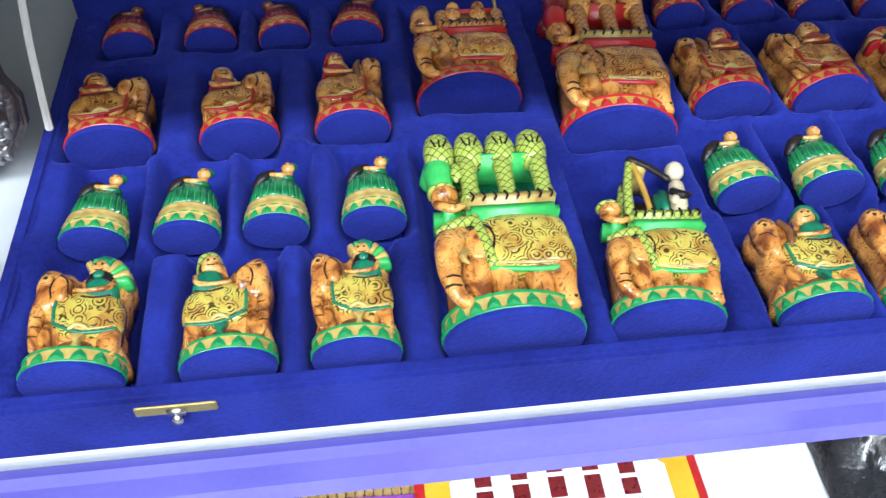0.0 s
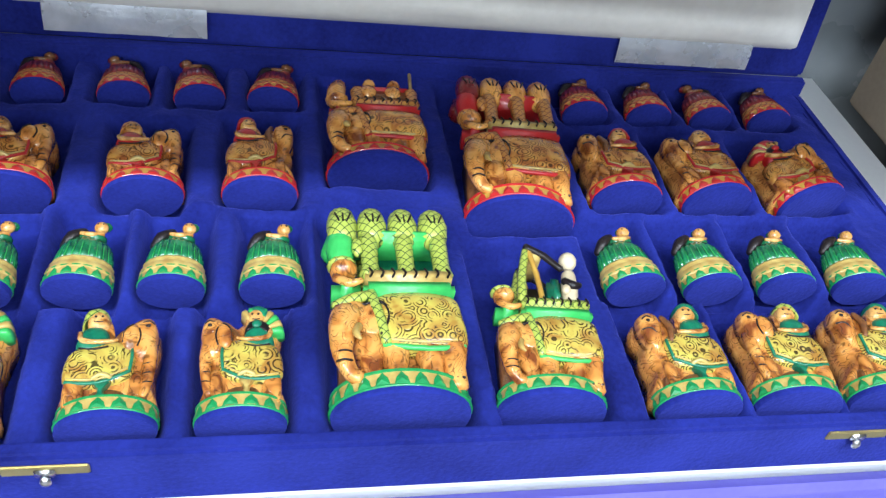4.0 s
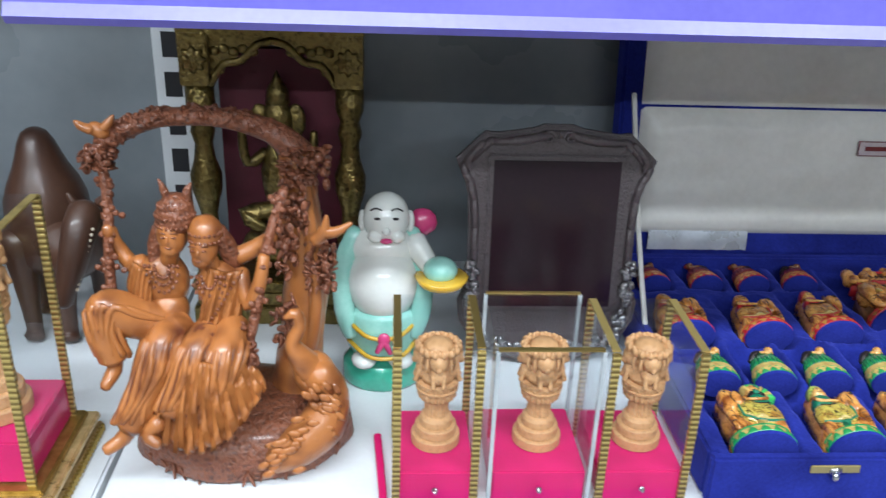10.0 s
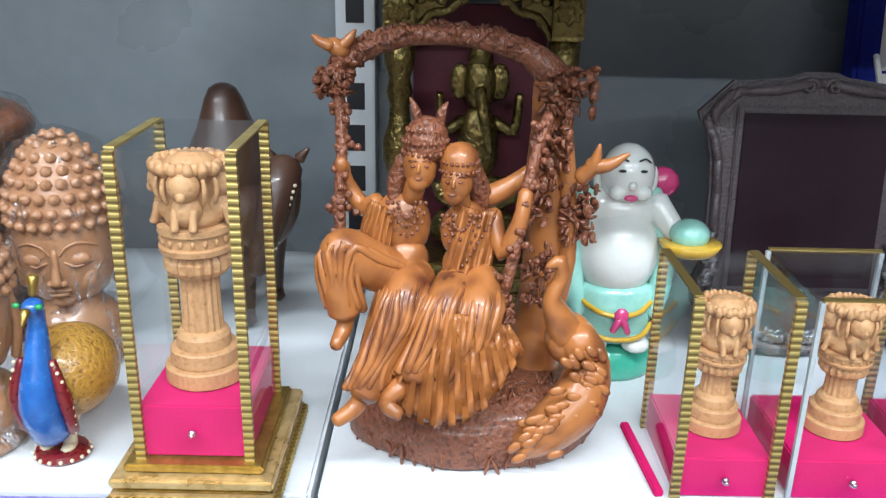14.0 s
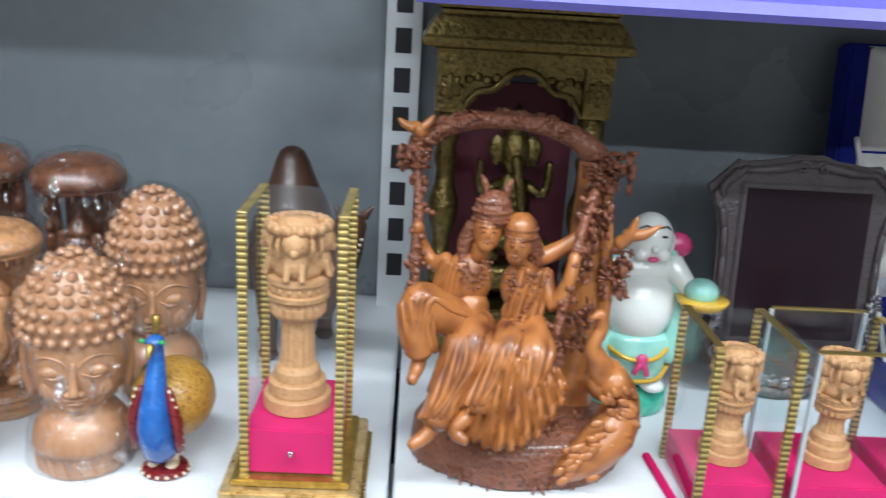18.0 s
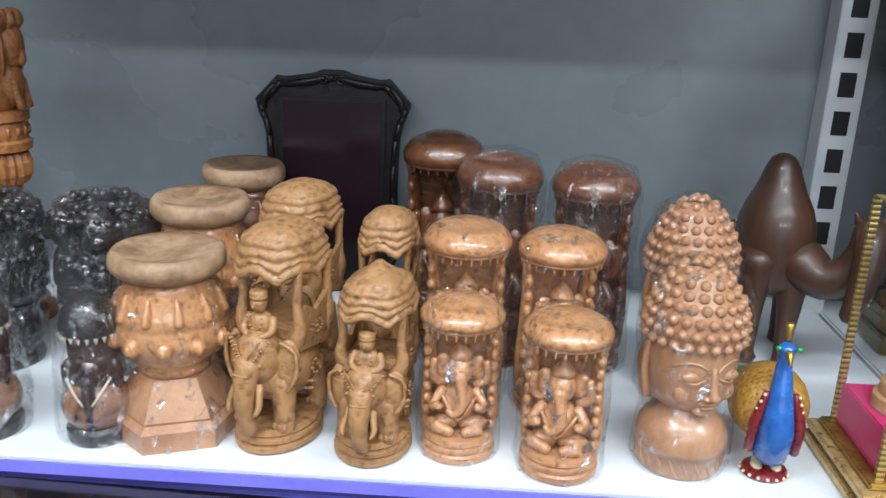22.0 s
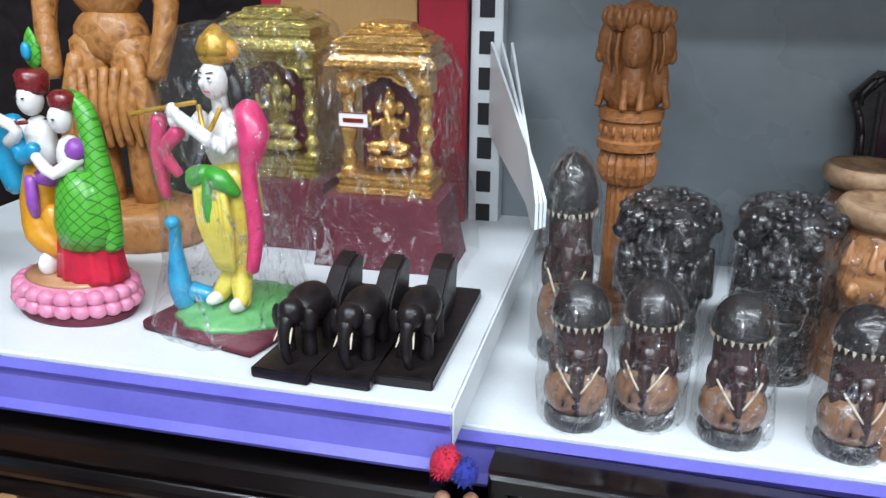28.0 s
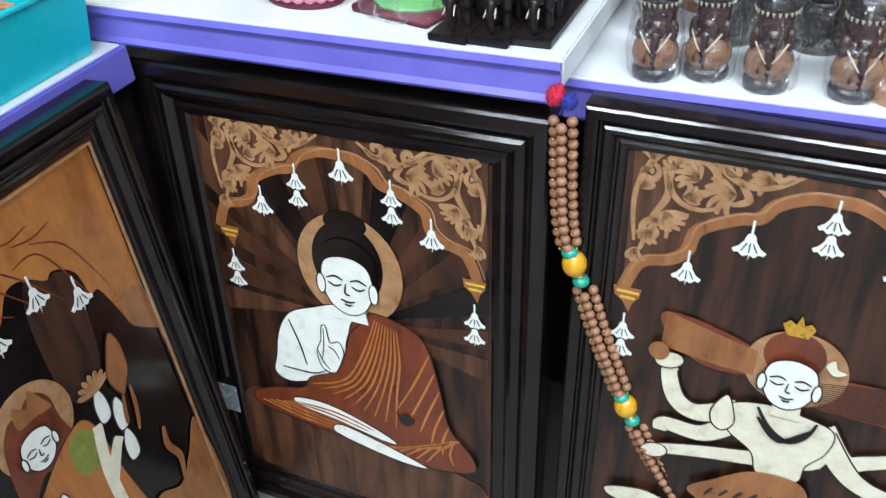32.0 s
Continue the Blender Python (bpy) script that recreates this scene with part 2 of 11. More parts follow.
def drawn(name, ground, line, scale, kind):
    """Paint with fine dark brushwork: crossed hatching, or curling scrolls."""
    m, nd, lk, p = nodes_of(name)
    co = nd.new("ShaderNodeTexCoord")
    if kind == "hatch":
        outs = []
        for turn in (45, -45):
            mp = nd.new("ShaderNodeMapping")
            mp.inputs["Rotation"].default_value = (0, radians(turn), 0)
            w = nd.new("ShaderNodeTexWave")
            w.bands_direction = "X"
            w.inputs["Scale"].default_value, w.inputs["Distortion"].default_value = scale / 20 * math.pi, 1.0
            lk.new(co.outputs["Object"], mp.inputs["Vector"])
            lk.new(mp.outputs[0], w.inputs["Vector"])
            outs.append(w.outputs["Fac"])
        mn = nd.new("ShaderNodeMath")
        mn.operation = "MINIMUM"
        lk.new(outs[0], mn.inputs[0])
        lk.new(outs[1], mn.inputs[1])
        src, lo, hi = mn.outputs[0], 0.015, 0.07
    else:
        n = nd.new("ShaderNodeTexNoise")
        n.inputs["Scale"].default_value, n.inputs["Detail"].default_value, n.inputs["Distortion"].default_value = scale, 1, 2.5
        lk.new(co.outputs["Object"], n.inputs["Vector"])
        a = nd.new("ShaderNodeMath")
        a.operation = "PINGPONG"
        a.inputs[1].default_value = 0.06
        lk.new(n.outputs[0], a.inputs[0])
        src, lo, hi = a.outputs[0], 0.016, 0.028
    ramp = nd.new("ShaderNodeValToRGB")
    ramp.color_ramp.elements[0].position, ramp.color_ramp.elements[1].position = lo, hi
    ramp.color_ramp.elements[0].color, ramp.color_ramp.elements[1].color = (*line, 1), (*ground, 1)
    lk.new(src, ramp.inputs[0])
    lk.new(ramp.outputs[0], p.inputs["Base Color"])
    p.inputs["Roughness"].default_value, p.inputs["Coat Weight"].default_value = 0.38, 0.25
    return m


def airbrushed(name, light, mid, dark, size=75.0, line=0.6, motif=0.0):
    """Lacquered carving: paint shaded from light to dark by an airbrush, with engraved strokes, or rosettes of dashes where motif is set."""
    m, nd, lk, p = nodes_of(name)
    co = nd.new("ShaderNodeTexCoord")
    shade = nd.new("ShaderNodeTexNoise")
    shade.inputs["Scale"].default_value, shade.inputs["Detail"].default_value, shade.inputs["Distortion"].default_value = size, 2, 1.6
    lk.new(co.outputs["Object"], shade.inputs["Vector"])
    ramp = nd.new("ShaderNodeValToRGB")
    ramp.color_ramp.elements[0].position, ramp.color_ramp.elements[1].position = 0.34, 0.62
    ramp.color_ramp.elements[0].color, ramp.color_ramp.elements[1].color = (*dark, 1), (*light, 1)
    ramp.color_ramp.elements.new(0.46).color = (*mid, 1)
    lk.new(shade.outputs[0], ramp.inputs[0])
    if motif:
        v = nd.new("ShaderNodeTexVoronoi")
        v.inputs["Scale"].default_value = motif
        lk.new(co.outputs["Object"], v.inputs["Vector"])
        ring = nd.new("ShaderNodeMath")
        ring.operation = "PINGPONG"
        ring.inputs[1].default_value = 0.09
        lk.new(v.outputs["Distance"], ring.inputs[0])
        src, lo, hi = ring.outputs[0], 0.026, 0.040
    else:
        n = nd.new("ShaderNodeTexNoise")
        n.inputs["Scale"].default_value, n.inputs["Detail"].default_value, n.inputs["Distortion"].default_value = size * 1.5, 0, 2.0
        lk.new(co.outputs["Object"], n.inputs["Vector"])
        ring = nd.new("ShaderNodeMath")
        ring.operation = "PINGPONG"
        ring.inputs[1].default_value = 0.09
        lk.new(n.outputs[0], ring.inputs[0])
        src, lo, hi = ring.outputs[0], 0.010, 0.024
    cut = nd.new("ShaderNodeMapRange")
    cut.inputs["From Min"].default_value, cut.inputs["From Max"].default_value = lo, hi
    lk.new(src, cut.inputs["Value"])
    gap = nd.new("ShaderNodeTexNoise")
    gap.inputs["Scale"].default_value = size * 3.2
    lk.new(co.outputs["Object"], gap.inputs["Vector"])
    gm = nd.new("ShaderNodeMapRange")
    gm.inputs["From Min"].default_value, gm.inputs["From Max"].default_value = 0.50, 0.58
    lk.new(gap.outputs[0], gm.inputs["Value"])
    both = nd.new("ShaderNodeMath")
    both.operation = "MAXIMUM"
    lk.new(cut.outputs[0], both.inputs[0])
    lk.new(gm.outputs[0], both.inputs[1])
    inv = nd.new("ShaderNodeMath")
    inv.operation = "MULTIPLY_ADD"
    inv.inputs[1].default_value, inv.inputs[2].default_value = -line, line
    lk.new(both.outputs[0], inv.inputs[0])
    mx = nd.new("ShaderNodeMix")
    mx.data_type = "RGBA"
    mx.inputs[7].default_value = (0.022, 0.012, 0.006, 1)
    lk.new(inv.outputs[0], mx.inputs[0])
    lk.new(ramp.outputs[0], mx.inputs[6])
    lk.new(mx.outputs[2], p.inputs["Base Color"])
    p.inputs["Roughness"].default_value = 0.26
    p.inputs["Coat Weight"].default_value, p.inputs["Coat Roughness"].default_value = 0.7, 0.10
    hs = nd.new("ShaderNodeMath")
    hs.operation = "MULTIPLY_ADD"
    hs.inputs[1].default_value = 0.22
    lk.new(both.outputs[0], hs.inputs[0])
    lk.new(shade.outputs[0], hs.inputs[2])
    bp = nd.new("ShaderNodeBump")
    bp.inputs["Strength"].default_value, bp.inputs["Distance"].default_value = 0.45, 0.002
    lk.new(hs.outputs[0], bp.inputs["Height"])
    lk.new(bp.outputs[0], p.inputs["Normal"])
    return m


PLINTH = mat("pale_gilt_moulding", (0.72, 0.52, 0.26), (0.42, 0.27, 0.10), 0.3, 0.55, scale=90, bump=0.2)
TAPE = ribbed("ribbed_gold_tape", (0.56, 0.42, 0.15), (0.24, 0.17, 0.055), 520)
ACRYLIC_EDGE = mat("polished_acrylic_edge", (0.42, 0.45, 0.47), (0.30, 0.33, 0.35), 0.2, bump=0)
# brown wash that paints shade into the statue's fold creases
RESIN_CREASE_SHADE = carved("brown_wash_crease_shade", (0.15, 0.042, 0.018), (0.08, 0.022, 0.011), 140, 0.2, 0.4, 0.2)
SHRINE_YELLOW = carved("yellow_gold_resin", (0.56, 0.46, 0.14), (0.15, 0.11, 0.025), 200, 0.5, 0.22, 0.3, metal=0.75)


def contrast(m, lo, hi):
    """Sharpens the step between a surface's two colours."""
    ramp = [n for n in m.node_tree.nodes if n.bl_idname == "ShaderNodeValToRGB"][0].color_ramp
    ramp.elements[0].position, ramp.elements[1].position = lo, hi
    return m


contrast(VELVET, 0.42, 0.90)

# ---- mesh helpers ----
def finish(bm, smooth=False):
    bmesh.ops.recalc_face_normals(bm, faces=bm.faces)
    for f in bm.faces:
        f.smooth = smooth


def part(name, bm, material, parent=None, label="", smooth=False):
    """Links a bmesh as one mesh object, under a thing or a part."""
    finish(bm, smooth)
    me = bpy.data.meshes.new(name)
    bm.to_mesh(me)
    bm.free()
    for m in material if isinstance(material, (list, tuple)) else [material]:
        me.materials.append(m)
    ob = new(name, me)
    if parent:
        ob.parent = parent
    if label:
        ob["label"] = label
    return ob


def thing(name, x, y, z, label, category, group="", rz=0, rx=0, ry=0, kind=""):
    ob = new(name)
    ob.empty_display_size = 0.02
    ob.matrix_world = pose(x, y, z, rx, ry, rz)
    return tagged(ob, label, category, group, kind)


def box(bm, x0, y0, z0, x1, y1, z1, bevel=0.0, m=None):
    """Adds a box, with its edges rounded."""
    t = bmesh.new()
    bmesh.ops.create_cube(t, size=1, matrix=Matrix.LocRotScale(((x0 + x1) / 2, (y0 + y1) / 2, (z0 + z1) / 2), None, (x1 - x0, y1 - y0, z1 - z0)))
    if bevel:
        bmesh.ops.bevel(t, geom=t.edges[:], offset=bevel, segments=2, affect="EDGES")
    merge(bm, t, m)
    return bm


def merge(bm, t, m=None):
    me = bpy.data.meshes.new("t")
    if m is not None:
        t.transform(m)
    t.to_mesh(me)
    t.free()
    bm.from_mesh(me)
    bpy.data.meshes.remove(me)


def B(*a, **k):
    return box(bmesh.new(), *a, **k)


def lathe(profile, n=32, m=None, bm=None, flute=0.0, waves=0, sx=1.0, sy=1.0):
    """A turned form from (radius, height) pairs; flute presses waves into its side."""
    t = bmesh.new()
    rings = []
    for r, z in profile:
        ring = []
        for i in range(n):
            a = 2 * math.pi * i / n
            q = r * (1 + (flute * math.cos(waves * a) if waves else 0))
            ring.append(t.verts.new((q * math.cos(a) * sx, q * math.sin(a) * sy, z)))
        rings.append(ring)
    for lo, hi in zip(rings, rings[1:]):
        for i in range(n):
            t.faces.new((lo[i], lo[(i + 1) % n], hi[(i + 1) % n], hi[i]))
    t.faces.new(rings[0][::-1])
    t.faces.new(rings[-1])
    bm = bm or bmesh.new()
    merge(bm, t, m)
    return bm


def ball(bm, x, y, z, rx, ry=None, rz=None, n=12, m=None, turn=None):
    ry, rz = ry or rx, rz or rx
    t = bmesh.new()
    bmesh.ops.create_uvsphere(t, u_segments=n, v_segments=max(6, n * 2 // 3), radius=1)
    k = Matrix.LocRotScale((x, y, z), Euler([radians(a) for a in turn]) if turn else None, (rx, ry, rz))
    merge(bm, t, (m @ k) if m is not None else k)
    return bm


def bend(pts, vals, k=3):
    """More points along a smooth curve through the given ones."""
    if len(pts) < 3:
        return pts, vals
    out, rad = [], []
    for i in range(len(pts) - 1):
        a, b, c, d = pts[max(i - 1, 0)], pts[i], pts[i + 1], pts[min(i + 2, len(pts) - 1)]
        for j in range(k):
            u = j / k
            out.append(0.5 * (2 * b + (c - a) * u + (2 * a - 5 * b + 4 * c - d) * u * u + (3 * b - 3 * c + d - a) * u ** 3))
            rad.append(vals[i] + (vals[i + 1] - vals[i]) * u)
    return out + [pts[-1]], rad + [vals[-1]]


def limb(bm, pts, radii, n=10, folds=None, k=3):
    """A tapering rounded limb along a curve; folds = (waves along it, depth, skew round it)."""
    t = bmesh.new()
    pts = [Vector(p) for p in pts]
    radii = list(radii) if isinstance(radii, (list, tuple)) else [radii] * len(pts)
    pts, radii = bend(pts, radii, k)
    last = len(pts) - 1
    ends = [(pts[0] - (pts[1] - pts[0]).normalized() * radii[0] * 0.45, radii[0] * 0.6)] + list(zip(pts, radii)) + [(pts[last] + (pts[last] - pts[last - 1]).normalized() * radii[last] * 0.45, radii[last] * 0.6)]
    rings, low = [], []
    for i, (p, r) in enumerate(ends):
        d = (ends[min(i + 1, len(ends) - 1)][0] - ends[max(i - 1, 0)][0]).normalized()
        side = d.cross(Vector((0.31, 0.95, 0.1))).normalized()
        up = d.cross(side)
        row = []
        for q in range(n):
            a = 2 * math.pi * q / n
            g = r
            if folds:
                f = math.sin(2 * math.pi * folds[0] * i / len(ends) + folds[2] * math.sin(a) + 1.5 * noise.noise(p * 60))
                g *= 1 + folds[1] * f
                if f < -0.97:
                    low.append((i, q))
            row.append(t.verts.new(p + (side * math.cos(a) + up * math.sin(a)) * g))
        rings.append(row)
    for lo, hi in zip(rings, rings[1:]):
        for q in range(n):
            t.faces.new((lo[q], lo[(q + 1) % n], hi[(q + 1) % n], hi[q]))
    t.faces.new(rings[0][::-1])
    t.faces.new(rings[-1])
    # faces in fold valleys take the third, darker material as painted shade
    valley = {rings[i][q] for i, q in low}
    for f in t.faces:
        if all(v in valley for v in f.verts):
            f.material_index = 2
    merge(bm, t)
    return bm


def sheet(bm, rows, folds=8, depth=0.003, nu=48, thick=0.002, seed=0.0, ridges=0):
    """Hanging cloth: a smooth surface over rows of points, with folds that grow downwards."""
    t = bmesh.new()
    lines = []
    for r in rows:
        p, _ = bend([Vector(q) for q in r], [0] * len(r), 8)
        lines.append([p[min(int(u * (len(p) - 1) / nu + 0.5), len(p) - 1)] for u in range(nu + 1)])
    cols = [bend([l[u] for l in lines], [0] * len(lines), 6)[0] for u in range(nu + 1)]
    m = len(cols[0])
    front, rear = [], []
    for j in range(m):
        v = j / (m - 1)
        fr, re = [], []
        for u in range(nu + 1):
            w = math.sin(u / nu * 2 * math.pi * folds * (0.9 + 0.2 * v) + 1.4 * noise.noise(Vector((u / nu * 3, v * 2, seed))))
            p = cols[u][j] + Vector((0, depth * (0.25 + 0.75 * v) * w, 0))
            fr.append(t.verts.new(p))
            re.append(t.verts.new(p + Vector((0, thick, 0))))
        front.append(fr)
        rear.append(re)
    for g in (front, rear):
        for a, b in zip(g, g[1:]):
            for u in range(nu):
                t.faces.new((a[u], a[u + 1], b[u + 1], b[u]))
    rim = front[0] + [r[-1] for r in front[1:]] + front[-1][-2::-1] + [r[0] for r in front[-2:0:-1]]
    bak = rear[0] + [r[-1] for r in rear[1:]] + rear[-1][-2::-1] + [r[0] for r in rear[-2:0:-1]]
    for i in range(len(rim)):
        j = (i + 1) % len(rim)
        t.faces.new((rim[i], rim[j], bak[j], bak[i]))
    merge(bm, t)
    for i in range(ridges):
        c = cols[int((i + 0.5) / ridges * nu)]
        q = [c[int(v * (m - 1))] + Vector((0.0006 * math.sin(7 * v + i * 2.3), -depth * 0.3 - 0.0008, 0)) for v in (0.06 + 0.1 * (i % 3), 0.3, 0.55, 0.8, 1.0)]
        limb(bm, q, [0.0006, 0.0016 + 0.0004 * (i % 2), 0.0022, 0.0024 + 0.0005 * (i % 3), 0.002], 8)
    return bm


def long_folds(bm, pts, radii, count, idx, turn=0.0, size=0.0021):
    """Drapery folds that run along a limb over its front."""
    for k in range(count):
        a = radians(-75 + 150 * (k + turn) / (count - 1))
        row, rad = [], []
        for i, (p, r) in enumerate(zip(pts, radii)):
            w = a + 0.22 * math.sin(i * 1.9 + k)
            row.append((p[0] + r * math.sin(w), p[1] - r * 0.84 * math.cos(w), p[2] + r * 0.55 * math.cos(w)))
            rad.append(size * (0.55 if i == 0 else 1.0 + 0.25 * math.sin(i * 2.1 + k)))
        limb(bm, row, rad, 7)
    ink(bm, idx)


def square_turn(profile, sx, sy, bm=None, m=None):
    """A moulded block: (size, height) pairs round a rectangle of half sizes sx, sy."""
    t = bmesh.new()
    rings = [[t.verts.new((a * sx * g, b * sy * g, z)) for a, b in ((-1, -1), (1, -1), (1, 1), (-1, 1))] for g, z in profile]
    for lo, hi in zip(rings, rings[1:]):
        for i in range(4):
            t.faces.new((lo[i], lo[(i + 1) % 4], hi[(i + 1) % 4], hi[i]))
    t.faces.new(rings[0][::-1])
    t.faces.new(rings[-1])
    bm = bm or bmesh.new()
    merge(bm, t, m)
    return bm


def slab(outline, y0, y1, bevel=0.0, bm=None, m=None):
    """A plate in the xz plane cut to an outline, from y0 to y1."""
    t = bmesh.new()
    f = t.faces.new([t.verts.new((x, y0, z)) for x, z in outline])
    r = bmesh.ops.extrude_face_region(t, geom=[f])
    bmesh.ops.translate(t, verts=[v for v in r["geom"] if isinstance(v, bmesh.types.BMVert)], vec=(0, y1 - y0, 0))
    bmesh.ops.recalc_face_normals(t, faces=t.faces)
    if bevel:
        bmesh.ops.bevel(t, geom=[e for e in t.edges if abs(e.verts[0].co.y - e.verts[1].co.y) < 1e-6], offset=bevel, segments=2, affect="EDGES")
    bm = bm or bmesh.new()
    merge(bm, t, m)
    return bm


def ribbon(bm, pts, width, y, thick=0.0006):
    """A thin raised strip along points (x, z) of a plane facing -y; width may taper."""
    t = bmesh.new()
    pts = [Vector((p[0], 0, p[1])) for p in pts]
    rows = []
    for i, p in enumerate(pts):
        d = (pts[min(i + 1, len(pts) - 1)] - pts[max(i - 1, 0)]).normalized()
        s = Vector((-d.z, 0, d.x))
        w = (width[i] if isinstance(width, (list, tuple)) else width) / 2
        rows.append([t.verts.new((q.x, yy, q.z)) for q, yy in ((p + s * w, y), (p + s * w, y - thick), (p - s * w, y - thick), (p - s * w, y))])
    for a, b in zip(rows, rows[1:]):
        for k in range(3):
            t.faces.new((a[k], a[k + 1], b[k + 1], b[k]))
    t.faces.new(rows[0])
    t.faces.new(rows[-1][::-1])
    merge(bm, t)
    return bm


def rough_up(bm, amount, scale, seed=0.0):
    """Pushes the surface in and out, for carved or cast unevenness."""
    bm.normal_update()
    for v in bm.verts:
        v.co += v.normal * amount * (noise.noise(v.co * scale + Vector((seed, seed * 0.7, 0))) + 0.4 * noise.noise(v.co * scale * 2.7))
    return bm


def curve(pts, n=8):
    """A smooth line through points."""
    out = []
    p = [pts[0], *pts, pts[-1]]
    for i in range(1, len(p) - 2):
        for k in range(n):
            t = k / n
            out.append(tuple(0.5 * (2 * p[i][c] + (p[i + 1][c] - p[i - 1][c]) * t + (2 * p[i - 1][c] - 5 * p[i][c] + 4 * p[i + 1][c] - p[i + 2][c]) * t * t + (3 * p[i][c] - p[i - 1][c] - 3 * p[i + 1][c] + p[i + 2][c]) * t ** 3) for c in (0, 1)))
    out.append(pts[-1])
    return out


def closed(pts, n=6):
    q = curve([pts[-1], *pts, pts[0], pts[1]], n)
    return q[n:-n - 1]


def oval(u, v, ru, rv, n=24, turn=0.0):
    c, s = math.cos(radians(turn)), math.sin(radians(turn))
    return [(u + ru * math.cos(a) * c - rv * math.sin(a) * s, v + ru * math.cos(a) * s + rv * math.sin(a) * c) for a in [2 * math.pi * i / n for i in range(n)]]


def relief(bm, outline, w, h, back, front, idx, n=5):
    """A swelling carved form in front of the xz plane, bounded by a smooth outline."""
    pts = closed(outline, n)
    cx, cz = sum(p[0] for p in pts) / len(pts), sum(p[1] for p in pts) / len(pts)
    rings = []
    for k, f in ((1.0, 0.0), (1.0, 0.40), (0.95, 0.66), (0.86, 0.84), (0.62, 0.96), (0.28, 1.0)):
        y = (back + (front - back) * f) * w
        rings.append([bm.verts.new(((cx + (x - cx) * k) * w, y, (cz + (z - cz) * k) * h)) for x, z in pts])
    m = len(pts)
    for a, b in zip(rings, rings[1:]):
        for i in range(m):
            bm.faces.new((a[i], a[(i + 1) % m], b[(i + 1) % m], b[i]))
    bm.faces.new(rings[0][::-1])
    bm.faces.new(rings[-1])
    ink(bm, idx)


def ink(bm, idx):
    """Gives the faces added since the last call this material."""
    for f in bm.faces:
        if not f.tag:
            f.material_index, f.tag = f.material_index or idx, True


SHELF = 0.75
BACK = 0.375

# ---- the shop around ----
tagged(part("floor", B(-4, -6.5, -0.05, 3.5, 1.2, 0.0), mat("grey_floor_tile", (0.22, 0.21, 0.19), (0.17, 0.16, 0.15), 0.5, scale=4)), kind="structure", label="grey tiled shop floor", category="floor")
tagged(part("ceiling", B(-4, -6.5, 2.9, 3.5, 1.2, 3.0), mat("grey_ceiling_board", (0.42, 0.43, 0.44), (0.36, 0.37, 0.38), 0.7, scale=4)), kind="structure", label="plain grey-white shop ceiling", category="ceiling")
shopwall = mat("shop_wall", (0.18, 0.17, 0.16), (0.13, 0.12, 0.115), 0.7, scale=3)
for nm, b in (("wall_north", (-4, 1.2, 0, 3.5, 1.3, 2.9)), ("wall_south", (-4, -6.6, 0, 3.5, -6.5, 2.9)), ("wall_west", (-4.1, -6.5, 0, -4, 1.2, 2.9)), ("wall_east", (3.5, -6.5, 0, 3.6, 1.2, 2.9))):
    tagged(part(nm, B(*b), shopwall), kind="structure", label="plain painted shop wall", category="wall")


# ---- the shelving ----
def shelf_unit(x0, x1, z, y0, label, upper=False, depth=0.43):
    s = thing("shelf", (x0 + x1) / 2, 0, 0, label, "shelf")
    w = (x1 - x0) / 2 - 0.002
    part("shelf_board", B(-w, y0 + 0.004, z - 0.03, w, y0 + depth - 0.004, z, bevel=0.002), WHITE, s)
    lip = bmesh.new()
    for pts in (((y0, z - 0.002), (y0, z - 0.040), (y0 - 0.004, z - 0.044), (y0 - 0.007, z - 0.040), (y0 - 0.003, z - 0.034), (y0 - 0.003, z - 0.012), (y0 - 0.008, z - 0.006), (y0 - 0.006, z + 0.001)),):
        v0 = [lip.verts.new((-w, y, q)) for y, q in pts]
        v1 = [lip.verts.new((w, y, q)) for y, q in pts]
        for i in range(len(pts)):
            j = (i + 1) % len(pts)
            lip.faces.new((v0[i], v0[j], v1[j], v1[i]))
        lip.faces.new(v0[::-1])
        lip.faces.new(v1)
    part("price_channel", lip, PURPLE, s, "purple plastic price channel")
    return s


def upright(x, y):
    u = thing("shelf_upright", x, y, 0, "white slotted steel shelf upright with a row of black slots", "upright")
    part("post", B(-0.016, 0, 0.0, 0.016, 0.03, 1.9, bevel=0.001), WHITE, u)
    slot = B(-0.0075, -0.0006, -0.0112, 0.0075, 0.004, 0.0112)
    first = part("slot", slot, BLACK, u)
    first.location = (0, 0, 1.008)
    for k in range(-6, 8):
        if k:
            o = new("slot", first.data)
            o.parent, o.location = u, (0, 0, 1.008 + k * 0.0356)
    return u


shelf_unit(0.0, 1.02, SHELF, 0.0, "white steel shelf holding carved gifts and a chess box")
shelf_unit(-0.868, 0.0, SHELF, 0.0, "white steel shelf crowded with carved wooden figures")
shelf_unit(0.0, 1.02, 1.093, 0.0, "white upper steel shelf above the velvet chess box")
shelf_unit(-1.43, -0.84, 0.787, -0.045, "white steel shelf with painted figurines and small shrines")
# the shelf above the carved figures is added to shade the panel
shelf_unit(-0.895, 0.0, 1.26, 0.0, "white upper steel shelf added to shade the back panel")
upright(-0.010, 0.345)
upright(-0.9, 0.35)
tagged(part("back_panel", B(-0.93, BACK, 0.02, 1.6, BACK + 0.012, 1.9), PANEL), "smooth grey shelf back panel with faint reflections", "panel", kind="structure")

